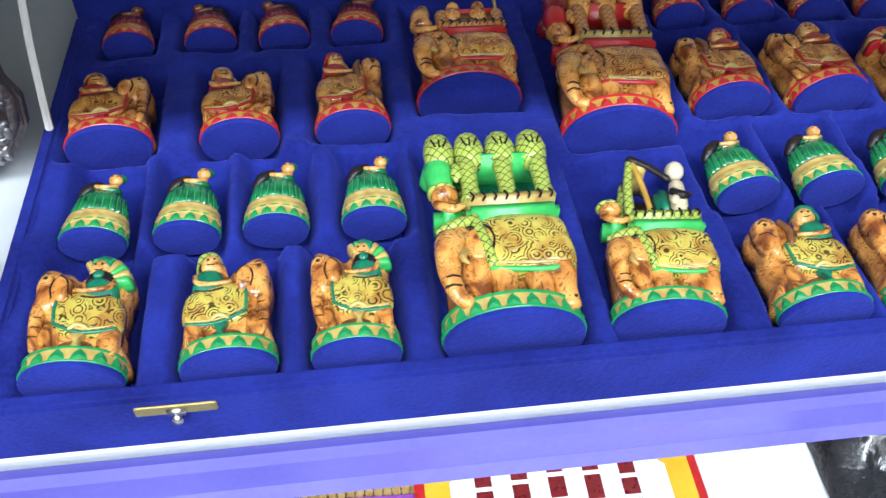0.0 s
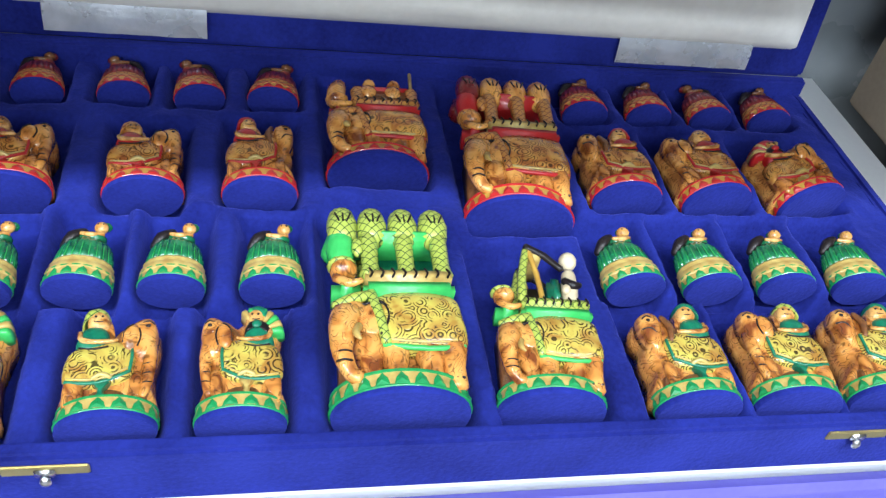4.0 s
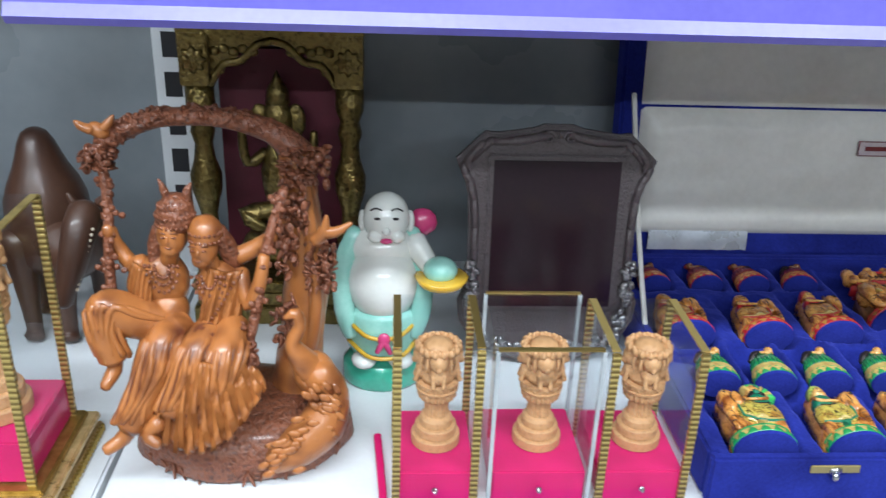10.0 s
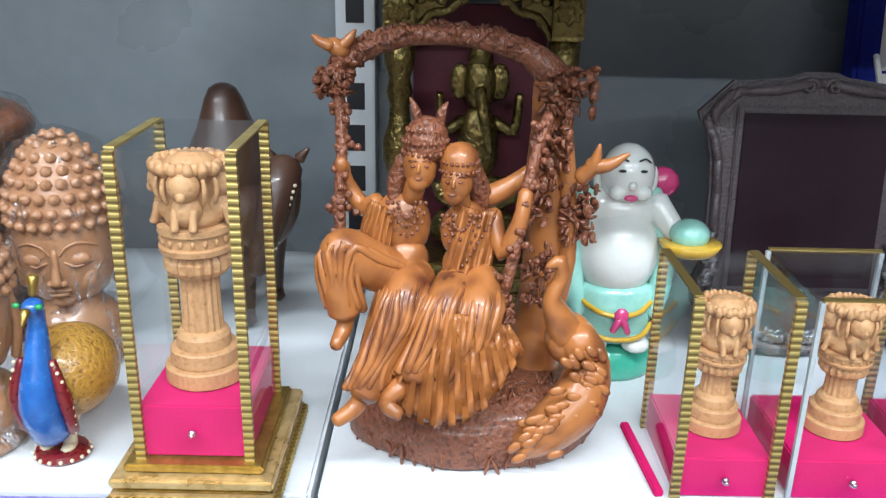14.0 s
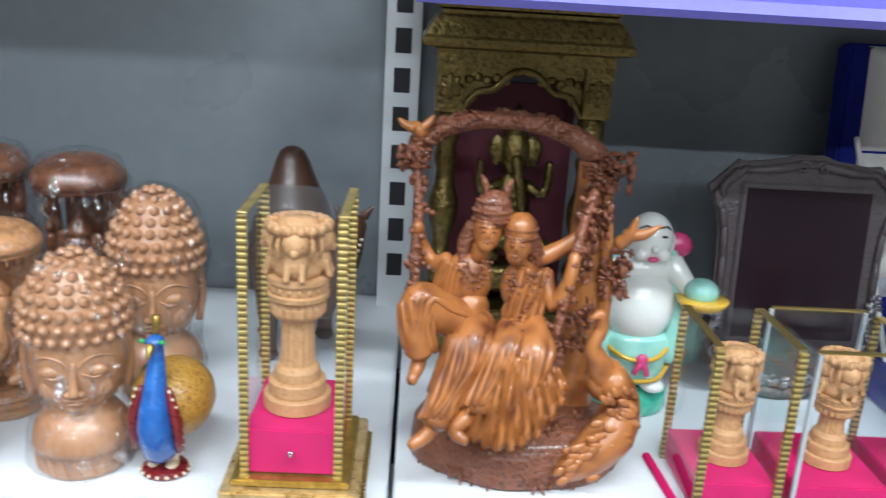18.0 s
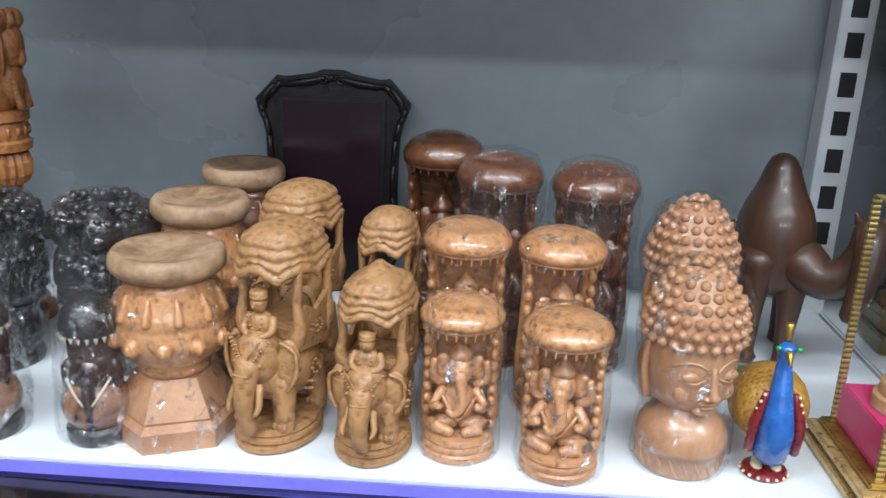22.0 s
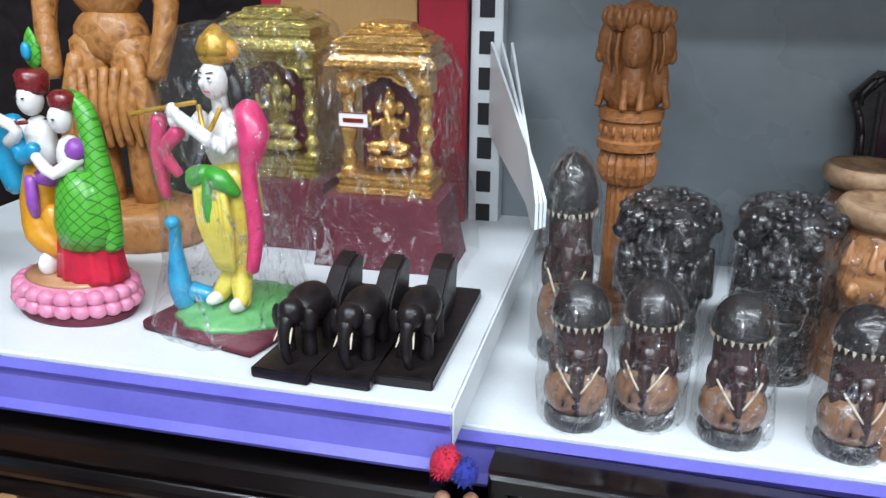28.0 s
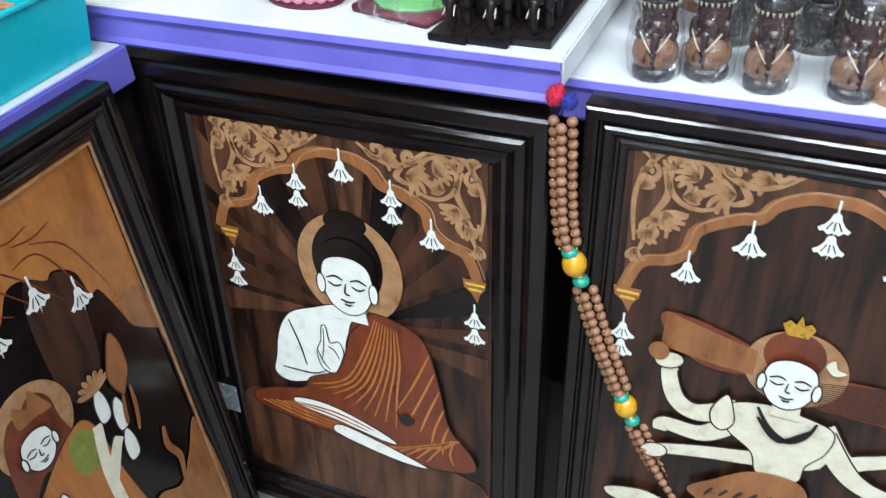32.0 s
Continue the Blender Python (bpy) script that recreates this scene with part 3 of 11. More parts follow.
# ---- the velvet chess box ----
GREEN = mat("painted_green", (0.012, 0.30, 0.085), (0.008, 0.2, 0.06), 0.35, scale=200, bump=0.2, coat=0.3)
BRIGHT_GREEN = mat("painted_bright_green", (0.05, 0.48, 0.11), (0.03, 0.36, 0.08), 0.35, scale=200, bump=0.2, coat=0.3)
TEAL = mat("painted_dark_green", (0.006, 0.20, 0.10), (0.004, 0.12, 0.07), 0.35, scale=300, bump=0.2, coat=0.3)
RED = mat("painted_red", (0.50, 0.018, 0.02), (0.38, 0.012, 0.014), 0.35, scale=200, bump=0.2, coat=0.3)
DARKRED = mat("painted_dark_red", (0.20, 0.012, 0.014), (0.11, 0.006, 0.010), 0.3, scale=300, bump=0.2, coat=0.5)
CREAM = mat("painted_cream_yellow", (0.58, 0.44, 0.14), (0.42, 0.26, 0.07), 0.35, scale=200, bump=0.1, coat=0.4)
IVORY = mat("painted_ivory", (0.70, 0.60, 0.42), (0.55, 0.44, 0.28), 0.4, scale=150)
YELLOW_OCHRE = mat("ochre_paint", (0.55, 0.32, 0.06), (0.42, 0.22, 0.04), 0.35, scale=200, coat=0.3)
AMBER = airbrushed("amber_painted_wood", (0.76, 0.36, 0.09), (0.58, 0.22, 0.045), (0.20, 0.05, 0.012), 60, 0.6)
BUFF = airbrushed("buff_lacquered_wood", (0.74, 0.42, 0.14), (0.58, 0.26, 0.06), (0.24, 0.07, 0.015), 100, 0.4)
CLOTH_GOLD = airbrushed("gold_cloth_with_dark_rosettes", (0.70, 0.35, 0.075), (0.58, 0.23, 0.045), (0.34, 0.09, 0.02), 70, 0.8, 150)
CLOTH_LIME = airbrushed("lime_cloth_with_dark_rosettes", (0.56, 0.47, 0.09), (0.52, 0.37, 0.07), (0.36, 0.17, 0.03), 55, 0.9, 150)
HATCH_GREEN = drawn("green_hatched_paint", (0.40, 0.47, 0.085), (0.012, 0.055, 0.015), 640, "hatch")
HATCH_RED = drawn("red_hatched_paint", (0.55, 0.24, 0.06), (0.15, 0.02, 0.015), 640, "hatch")
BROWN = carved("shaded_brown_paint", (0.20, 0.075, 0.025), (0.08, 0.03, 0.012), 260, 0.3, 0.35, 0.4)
PAWN_GREEN = mat("green_pleats", (0.008, 0.21, 0.075), (0.004, 0.075, 0.032), 0.26, scale=130, bump=0.25, coat=0.6)
PAWN_RED = mat("crimson_pleats", (0.24, 0.02, 0.022), (0.12, 0.010, 0.014), 0.34, scale=260, bump=0.2, coat=0.4)

TEAMS = {
    "green": dict(ring=GREEN, trim=BRIGHT_GREEN, cloth=CLOTH_LIME, hatch=HATCH_GREEN, skirt=PAWN_GREEN, dark=TEAL, band=CREAM),
    "red": dict(ring=RED, trim=RED, cloth=CLOTH_GOLD, hatch=HATCH_RED, skirt=PAWN_RED, dark=DARKRED, band=HATCH_RED),
}
DEEP = 0.74  # a piece is flatter from front to back than it is wide


def chess_base(t, w, h, c, wedge):
    """A velvet-soled disc whose painted rim carries a row of pointed leaves between two bands."""
    part("felt_base", lathe([(w * 0.49, 0), (w * 0.50, 0.0012), (w * 0.50, 0.003)], 32, sy=DEEP), VELVET, t, "blue velvet underside")
    bm = lathe([(w * 0.505, 0.003), (w * 0.515, 0.0034), (w * 0.515, 0.003 + h * 0.10), (w * 0.50, 0.003 + h * 0.12), (w * 0.485, 0.003 + h * 0.84), (w * 0.50, 0.003 + h * 0.86), (w * 0.50, 0.003 + h * 0.96), (w * 0.47, 0.003 + h)], 40, sy=DEEP)
    bm.faces.ensure_lookup_table()
    for f in bm.faces:
        z = f.calc_center_median().z - 0.003
        f.material_index = 1 if h * 0.11 < z < h * 0.845 else 0
    k = max(14, int(w * 380))
    for i in range(k):
        a = 2 * math.pi * i / k
        g = math.pi / k * 0.78
        pts = []
        for u, z in ((-g, 0.14), (g, 0.14), (g * 0.75, 0.50), (0.0, 0.84), (-g * 0.75, 0.50)):
            r = w * (0.505 - 0.018 * z)
            pts.append(bm.verts.new((r * math.cos(a + u), r * DEEP * math.sin(a + u), 0.003 + h * z)))
        mid = bm.verts.new((w * 0.516 * math.cos(a), w * 0.516 * DEEP * math.sin(a), 0.003 + h * 0.4))
        for p, q in zip(pts, pts[1:] + pts[:1]):
            bm.faces.new((mid, p, q)).material_index = 2
    part("base_ring", bm, [c["ring"], wedge, c["ring"]], t, "painted ring of pointed leaves")


def pawn(t, w, h, c, side):
    """A pleated skirt with a gilt hem, a bowing torso, a head and a dark cape to one side."""
    s = side
    bm = lathe([(w * 0.47, 0.15 * h), (w * 0.50, 0.20 * h), (w * 0.49, 0.27 * h), (w * 0.45, 0.31 * h), (w * 0.47, 0.335 * h), (w * 0.455, 0.36 * h), (w * 0.40, 0.37 * h)], 36, sy=DEEP, flute=0.01, waves=18)
    ink(bm, 1)
    lathe([(w * 0.43, 0.365 * h), (w * 0.41, 0.50 * h), (w * 0.37, 0.62 * h), (w * 0.30, 0.70 * h), (w * 0.2, 0.72 * h)], 88, sy=DEEP, flute=0.045, waves=22, bm=bm)
    ball(bm, s * w * 0.06, -w * 0.06, 0.755 * h, w * 0.22, w * 0.17, 0.085 * h, 14)
    ink(bm, 0)
    for i in range(22):
        a = 2 * math.pi * (i + 0.5) / 22
        limb(bm, [(w * 0.425 * math.cos(a), w * 0.425 * DEEP * math.sin(a), 0.38 * h), (w * 0.385 * math.cos(a), w * 0.385 * DEEP * math.sin(a), 0.58 * h)], w * 0.007, 5)
    ink(bm, 3)
    ball(bm, s * w * 0.17, -w * 0.13, 0.90 * h, w * 0.11, w * 0.10, 0.075 * h, 12)
    limb(bm, [(s * w * 0.22, -w * 0.14, 0.79 * h), (s * w * 0.06, -w * 0.215, 0.745 * h), (-s * w * 0.10, -w * 0.20, 0.77 * h)], [w * 0.045, w * 0.04, w * 0.03], 8)
    ink(bm, 2)
    ball(bm, s * w * 0.20, -w * 0.07, 0.955 * h, w * 0.12, w * 0.10, 0.045 * h, 10)
    ink(bm, 0)
    limb(bm, [(-s * w * 0.36, w * 0.0, 0.66 * h), (-s * w * 0.24, -w * 0.10, 0.77 * h), (-s * w * 0.06, -w * 0.08, 0.87 * h)], [w * 0.06, w * 0.10, w * 0.06], 8)
    for q in (-1, 1):
        ball(bm, s * w * 0.17 + q * w * 0.04, -w * 0.225, 0.905 * h, w * 0.016, w * 0.012, 0.010 * h, 6)
    ink(bm, 4)
    part("figure", rough_up(bm, 0.0001, 350, w), [c["skirt"], c["band"], BUFF if c["ring"] is GREEN else BROWN, c["trim"] if c["ring"] is GREEN else DARKRED, EBONY], t, smooth=True)


def carving_tools(bm, w, h):
    """Short forms of the mesh helpers in a piece's own measure."""
    def rb(x0, y0, z0, x1, y1, z1, r=0.05):
        box(bm, x0 * w, y0 * w, z0 * h, x1 * w, y1 * w, z1 * h, bevel=r * w)

    def bl(x, y, z, rx, ry, rz, n=12, turn=None):
        ball(bm, x * w, y * w, z * h, rx * w, ry * w, rz * h, n, turn=turn)

    def lm(pts, r, n=9):
        limb(bm, [(x * w, y * w, z * h) for x, y, z in pts], [q * w for q in r] if isinstance(r, (list, tuple)) else r * w, n)

    return rb, bl, lm


def animal(t, w, h, c, side, kind):
    """A mount and rider in swelling relief: the mount's head to one side, the rider to the other."""
    s = side
    bm = bmesh.new()
    rb, bl, lm = carving_tools(bm, w, h)
    M = lambda pts: [(s * x, z) for x, z in pts][::s]
    # one carved block: chest, head, saddle, rider, rump
    if kind == "horse":
        block = [(0.44, 0.10), (0.44, 0.34), (0.47, 0.52), (0.43, 0.66), (0.49, 0.76), (0.47, 0.86), (0.36, 0.94), (0.22, 0.91), (0.10, 0.79), (0.00, 0.73), (-0.02, 0.84), (-0.06, 0.96), (-0.18, 1.0), (-0.32, 0.95), (-0.36, 0.80), (-0.42, 0.58), (-0.46, 0.34), (-0.45, 0.10)]
    elif kind == "plumed":
        block = [(0.43, 0.10), (0.42, 0.34), (0.47, 0.50), (0.43, 0.66), (0.44, 0.84), (0.36, 0.94), (0.20, 0.93), (0.08, 0.86), (0.00, 0.90), (-0.16, 0.98), (-0.34, 0.97), (-0.45, 0.84), (-0.43, 0.66), (-0.41, 0.50), (-0.45, 0.30), (-0.45, 0.10)]
    else:
        block = [(0.43, 0.10), (0.45, 0.32), (0.43, 0.52), (0.48, 0.70), (0.46, 0.86), (0.34, 0.90), (0.20, 0.86), (0.08, 0.75), (0.02, 0.71), (-0.03, 0.80), (-0.02, 0.93), (-0.12, 1.0), (-0.26, 0.98), (-0.34, 0.86), (-0.38, 0.68), (-0.45, 0.40), (-0.45, 0.10)]
    relief(bm, M(block), w, h, 0.26, -0.20, 0)
    # brown patches painting in shade: under the belly, behind the head, beside the rider
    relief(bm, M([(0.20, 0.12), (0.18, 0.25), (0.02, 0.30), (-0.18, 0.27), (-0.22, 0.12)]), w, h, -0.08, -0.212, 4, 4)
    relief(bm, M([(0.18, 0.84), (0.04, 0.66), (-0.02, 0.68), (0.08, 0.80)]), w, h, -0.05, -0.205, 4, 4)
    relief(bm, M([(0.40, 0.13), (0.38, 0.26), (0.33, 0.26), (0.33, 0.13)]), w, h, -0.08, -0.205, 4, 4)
    # haunch and foreleg
    relief(bm, M([(-0.42, 0.12), (-0.43, 0.40), (-0.30, 0.44), (-0.22, 0.30), (-0.26, 0.12)]), w, h, -0.05, -0.245, 0, 4)
    relief(bm, M([(0.33, 0.12), (0.34, 0.42), (0.22, 0.42), (0.20, 0.12)]), w, h, -0.05, -0.24, 0, 4)
    # cloth with its lined hem
    relief(bm, M([(0.22, 0.38), (0.24, 0.62), (0.04, 0.70), (-0.22, 0.68), (-0.43, 0.58), (-0.43, 0.34), (-0.10, 0.30)]), w, h, -0.10, -0.272, 1)
    lm([(s * 0.21, -0.235, 0.42), (-s * 0.08, -0.262, 0.32), (-s * 0.41, -0.225, 0.35)], 0.020, 7)
    lm([(s * 0.22, -0.235, 0.61), (s * 0.225, -0.25, 0.52), (s * 0.205, -0.235, 0.42)], 0.018, 7)
    ink(bm, 2)
    lm([(s * 0.19, -0.245, 0.445), (-s * 0.08, -0.272, 0.346), (-s * 0.40, -0.235, 0.375)], 0.011, 6)
    ink(bm, 6)
    # head of the mount
    if kind == "horse":
        relief(bm, M([(0.44, 0.62), (0.48, 0.76), (0.44, 0.88), (0.30, 0.92), (0.20, 0.84), (0.24, 0.62), (0.34, 0.50)]), w, h, -0.05, -0.265, 0)
        lm([(s * 0.17, -0.21, 0.86), (s * 0.12, -0.24, 0.74), (s * 0.16, -0.24, 0.60)], [0.03, 0.045, 0.03], 7)
        ink(bm, 4)
        lm([(s * 0.30, -0.25, 0.66), (s * 0.36, -0.27, 0.72), (s * 0.46, -0.24, 0.72)], 0.010, 6)
    else:
        relief(bm, M([(0.44, 0.60), (0.47, 0.78), (0.40, 0.90), (0.24, 0.88), (0.14, 0.74), (0.20, 0.58), (0.34, 0.52)]), w, h, -0.05, -0.275, 0)
        lm([(s * 0.38, -0.16, 0.66), (s * 0.40, -0.185, 0.52), (s * 0.39, -0.19, 0.36), (s * 0.35, -0.19, 0.22)], [0.09, 0.075, 0.06, 0.05], 10)
        ink(bm, 0)
        relief(bm, M([(0.26, 0.62), (0.30, 0.78), (0.20, 0.84), (0.09, 0.74), (0.14, 0.60)]), w, h, -0.1, -0.30, 0, 4)
        lm([(s * 0.12, -0.268, 0.66), (s * 0.14, -0.29, 0.76), (s * 0.22, -0.29, 0.81)], 0.010, 6)
        lm([(s * 0.28, -0.275, 0.78), (s * 0.30, -0.28, 0.70), (s * 0.27, -0.275, 0.62)], 0.010, 6)
        for z in (0.32, 0.40, 0.48):
            lm([(s * 0.34, -0.225, z), (s * 0.39, -0.258, z - 0.008), (s * 0.44, -0.225, z)], 0.007, 5)
    bl(s * 0.37, -0.272, 0.80, 0.026, 0.014, 0.014, 7)
    lm([(s * 0.32, -0.262, 0.835), (s * 0.38, -0.27, 0.845), (s * 0.43, -0.255, 0.82)], 0.008, 5)
    ink(bm, 5)
    # rider: jacket, face, arm, leg and turban
    relief(bm, M([(-0.02, 0.62), (-0.03, 0.78), (-0.16, 0.84), (-0.30, 0.80), (-0.36, 0.64), (-0.18, 0.58)]), w, h, -0.05, -0.275, 2, 4)
    relief(bm, M([(-0.04, 0.82), (-0.04, 0.92), (-0.14, 0.98), (-0.25, 0.94), (-0.26, 0.84), (-0.15, 0.80)]), w, h, -0.05, -0.275, 7, 4)
    lm([(-s * 0.32, -0.22, 0.77), (-s * 0.28, -0.285, 0.68), (-s * 0.10, -0.30, 0.655), (s * 0.06, -0.27, 0.68)], [0.035, 0.032, 0.026, 0.02], 7)
    ink(bm, 7)
    relief(bm, M([(-0.05, 0.90), (-0.06, 0.97), (-0.16, 1.01), (-0.29, 0.97), (-0.32, 0.84), (-0.24, 0.90)]), w, h, -0.05, -0.265, 3 if kind == "animal" else 2, 4)
    for q in (-1, 1):
        bl(-s * 0.14 + q * 0.035, -0.278, 0.90, 0.016, 0.01, 0.009, 6)
    lm([(-s * 0.10, -0.27, 0.855), (-s * 0.15, -0.277, 0.85), (-s * 0.19, -0.27, 0.858)], 0.006, 5)
    lm([(-s * 0.31, -0.27, 0.62), (-s * 0.16, -0.285, 0.60), (-s * 0.02, -0.27, 0.625)], 0.010, 6)
    ink(bm, 5)
    # the stirrup cup that hangs to the base
    relief(bm, M([(0.03, 0.34), (-0.02, 0.27), (0.00, 0.20), (0.06, 0.13), (-0.16, 0.13), (-0.11, 0.20), (-0.09, 0.27), (-0.14, 0.34)]), w, h, -0.1, -0.285, 2 if kind != "plumed" else 6, 4)
    lm([(-s * 0.14, -0.265, 0.355), (-s * 0.055, -0.295, 0.375), (s * 0.03, -0.265, 0.355)], 0.026, 7)
    ink(bm, 6)
    if kind == "plumed":
        k = 8
        for i in range(k):
            a0, a1 = radians(-38 + 16 * i), radians(-38 + 16 * (i + 1))
            fan = [(-0.16 - 0.06 * math.sin(a0), 0.74 + 0.05 * math.cos(a0)), (-0.16 - 0.30 * math.sin(a0), 0.74 + 0.245 * math.cos(a0)), (-0.16 - 0.32 * math.sin((a0 + a1) / 2), 0.74 + 0.262 * math.cos((a0 + a1) / 2)), (-0.16 - 0.30 * math.sin(a1), 0.74 + 0.245 * math.cos(a1)), (-0.16 - 0.06 * math.sin(a1), 0.74 + 0.05 * math.cos(a1))]
            relief(bm, M(fan[::-1]), w, h, -0.05, -0.262, 8 if i % 2 else 6, 2)
        relief(bm, M([(-0.02, 0.74), (-0.06, 0.84), (-0.18, 0.87), (-0.32, 0.80), (-0.30, 0.72), (-0.16, 0.78)]), w, h, -0.1, -0.285, 5, 4)
        bl(-s * 0.16, -0.29, 0.80, 0.06, 0.03, 0.035, 10)
        ink(bm, 2)
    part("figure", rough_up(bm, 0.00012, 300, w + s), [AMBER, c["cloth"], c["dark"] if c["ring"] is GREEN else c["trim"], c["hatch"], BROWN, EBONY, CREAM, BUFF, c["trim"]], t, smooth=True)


def royal(t, w, h, c, king):
    """A war elephant that carries a crenellated howdah (king) or an open canopy (queen)."""
    bm = bmesh.new()
    rb, bl, lm = carving_tools(bm, w, h)
    green = c["ring"] is GREEN
    # brown backing block that paints the shade between the legs
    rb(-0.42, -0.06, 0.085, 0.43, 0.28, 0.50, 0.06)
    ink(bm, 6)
    for x in (-0.22, -0.04, 0.22, 0.38):
        lm([(x, -0.16, 0.085), (x, -0.20, 0.15), (x, -0.17, 0.27)], [0.10, 0.085, 0.14], 11)
    rb(-0.32, -0.26, 0.20, 0.47, 0.2, 0.46, 0.11)
    bl(-0.33, -0.15, 0.385, 0.155, 0.19, 0.10, 16)
    lm([(-0.38, -0.26, 0.37), (-0.42, -0.31, 0.29), (-0.42, -0.29, 0.19), (-0.36, -0.26, 0.115), (-0.30, -0.27, 0.095)], [0.125, 0.10, 0.075, 0.058, 0.05], 12)
    bl(-0.18, -0.27, 0.36, 0.11, 0.05, 0.085, 14, turn=(0, 14, 0))
    ink(bm, 0)
    lm([(-0.28, -0.29, 0.42), (-0.12, -0.31, 0.43), (-0.07, -0.31, 0.36), (-0.14, -0.31, 0.275)], 0.012, 6)
    bl(-0.36, -0.335, 0.40, 0.022, 0.016, 0.010, 7)
    for z in (0.14, 0.18, 0.22, 0.26):
        lm([(-0.47, -0.33, z + 0.006), (-0.42, -0.375, z), (-0.36, -0.345, z + 0.004)], 0.007, 5)
    for x in (-0.22, -0.04, 0.22, 0.38):
        for q in (-0.045, 0.0, 0.045):
            bl(x + q, -0.255, 0.098, 0.018, 0.015, 0.006, 6)
    ink(bm, 5)
    lm([(-0.30, -0.31, 0.31), (-0.33, -0.39, 0.25), (-0.30, -0.41, 0.215)], [0.035, 0.028, 0.01], 7)
    ink(bm, 7)
    # saddle cloth, bridle straps and bands
    relief(bm, [(-0.12, 0.245), (0.20, 0.215), (0.49, 0.245), (0.50, 0.38), (0.44, 0.475), (0.10, 0.50), (-0.16, 0.475), (-0.17, 0.36)], w, h, -0.12, -0.335, 1)
    lm([(-0.12, -0.27, 0.242), (0.2, -0.30, 0.212), (0.47, -0.24, 0.242)], 0.022, 8)
    rb(-0.24, -0.32, 0.475, 0.46, 0.24, 0.545, 0.04)
    ink(bm, 2)
    lm([(-0.12, -0.29, 0.262), (0.2, -0.322, 0.234), (0.46, -0.27, 0.262)], 0.012, 6)
    ink(bm, 7)
    for a, b in (((-0.19, 0.49), (-0.10, 0.25)), ((-0.46, 0.42), (-0.22, 0.47))):
        lm([(a[0], -0.27, a[1]), ((a[0] + b[0]) / 2, -0.30, (a[1] + b[1]) / 2), (b[0], -0.28, b[1])], 0.042, 8)
    ink(bm, 3)
    # mahout in front
    rb(-0.47, -0.26, 0.475, -0.25, 0.05, 0.60, 0.07)
    ink(bm, 2)
    bl(-0.37, -0.17, 0.645, 0.11, 0.12, 0.045, 12)
    lm([(-0.44, -0.22, 0.59), (-0.34, -0.28, 0.535), (-0.25, -0.28, 0.55)], [0.04, 0.035, 0.025], 8)
    ink(bm, 0)
    bl(-0.38, -0.15, 0.68, 0.12, 0.12, 0.025, 12)
    ink(bm, 3)
    # rail with upright ticks
    rb(-0.22, -0.31, 0.545, 0.45, 0.24, 0.605, 0.03)
    ink(bm, 7 if king else 3)
    for i in range(8):
        lm([(-0.19 + 0.085 * i, -0.318, 0.598), (-0.17 + 0.085 * i, -0.322, 0.575), (-0.19 + 0.085 * i, -0.318, 0.552)], 0.009, 5)
    ink(bm, 5)
    if king or not green:
        hi = 0.885 if king else 0.80
        rb(-0.18, 0.02, 0.60, 0.40, 0.10, hi - 0.04, 0.01)
        ink(bm, 4)
        posts = (-0.17, 0.11, 0.39) if king else (-0.17, 0.39)
        for x in posts:
            lm([(x, -0.22, 0.60), (x, -0.23, 0.65), (x, -0.22, hi - 0.08)], [0.09, 0.065, 0.075], 10)
            lm([(x, 0.1, 0.60), (x, 0.1, hi - 0.06)], 0.07, 8)
        ink(bm, 3)
        rb(-0.22, -0.28, hi - 0.09, 0.45, 0.2, hi - 0.045, 0.03)
        ink(bm, 2)
        for i, x in enumerate((-0.37, -0.13, 0.12, 0.37) if king else ()):
            lm([(x, -0.19, hi - 0.075), (x, -0.20, hi - 0.01), (x, -0.18, hi + 0.055), (x, -0.16, hi + 0.085)], [0.11, 0.125, 0.105, 0.05], 14)
            ink(bm, (4 if i == 0 else 0) if not green else 3)
            lm([(x - 0.06, 0.06, hi - 0.05), (x, 0.08, hi + 0.06)], 0.10, 10)
            ink(bm, 2 if green else 4)
            for q in (-1, 0, 1):
                lm([(x + q * 0.03, -0.325, hi - 0.03), (x + q * 0.062, -0.325, hi + 0.012)], 0.008, 5)
            ink(bm, 5)
        if king:
            lm([(-0.38, -0.16, 0.68), (-0.39, -0.18, 0.76), (-0.38, -0.18, 0.83)], [0.09, 0.115, 0.10], 12)
            ink(bm, 2)
            bl(-0.26, -0.25, 0.74, 0.05, 0.05, 0.05, 10)
            ink(bm, 3)
        else:
            # brown block behind the figures, its colour standing for the dark recess
            rb(-0.20, -0.26, 0.60, 0.44, 0.2, 0.74, 0.05)
            ink(bm, 6)
            for x in (-0.06, 0.20):
                bl(x, -0.20, 0.70, 0.11, 0.12, 0.07, 10)
                bl(x + 0.02, -0.20, 0.80, 0.075, 0.09, 0.05, 10)
            lm([(-0.40, -0.16, 0.66), (-0.38, -0.18, 0.76), (-0.34, -0.16, 0.83)], [0.10, 0.10, 0.07], 10)
            ink(bm, 0)
            lm([(0.40, -0.2, 0.62), (0.42, -0.2, 0.97)], 0.02, 6)
            ink(bm, 7)
    else:
        # black plate painted in for the shaded recess under the canopy
        rb(-0.10, 0.02, 0.60, 0.40, 0.08, 0.80, 0.01)
        ink(bm, 5)
        for y in (-0.22, 0.14):
            lm([(-0.20, y, 0.60), (-0.17, y, 0.78), (-0.09, y, 0.97)], [0.05, 0.045, 0.04], 8)
        ink(bm, 3)
        for y in (-0.22, 0.14):
            lm([(-0.07, y - 0.01, 0.96), (-0.02, y - 0.01, 0.78), (0.0, y - 0.01, 0.60)], 0.030, 8)
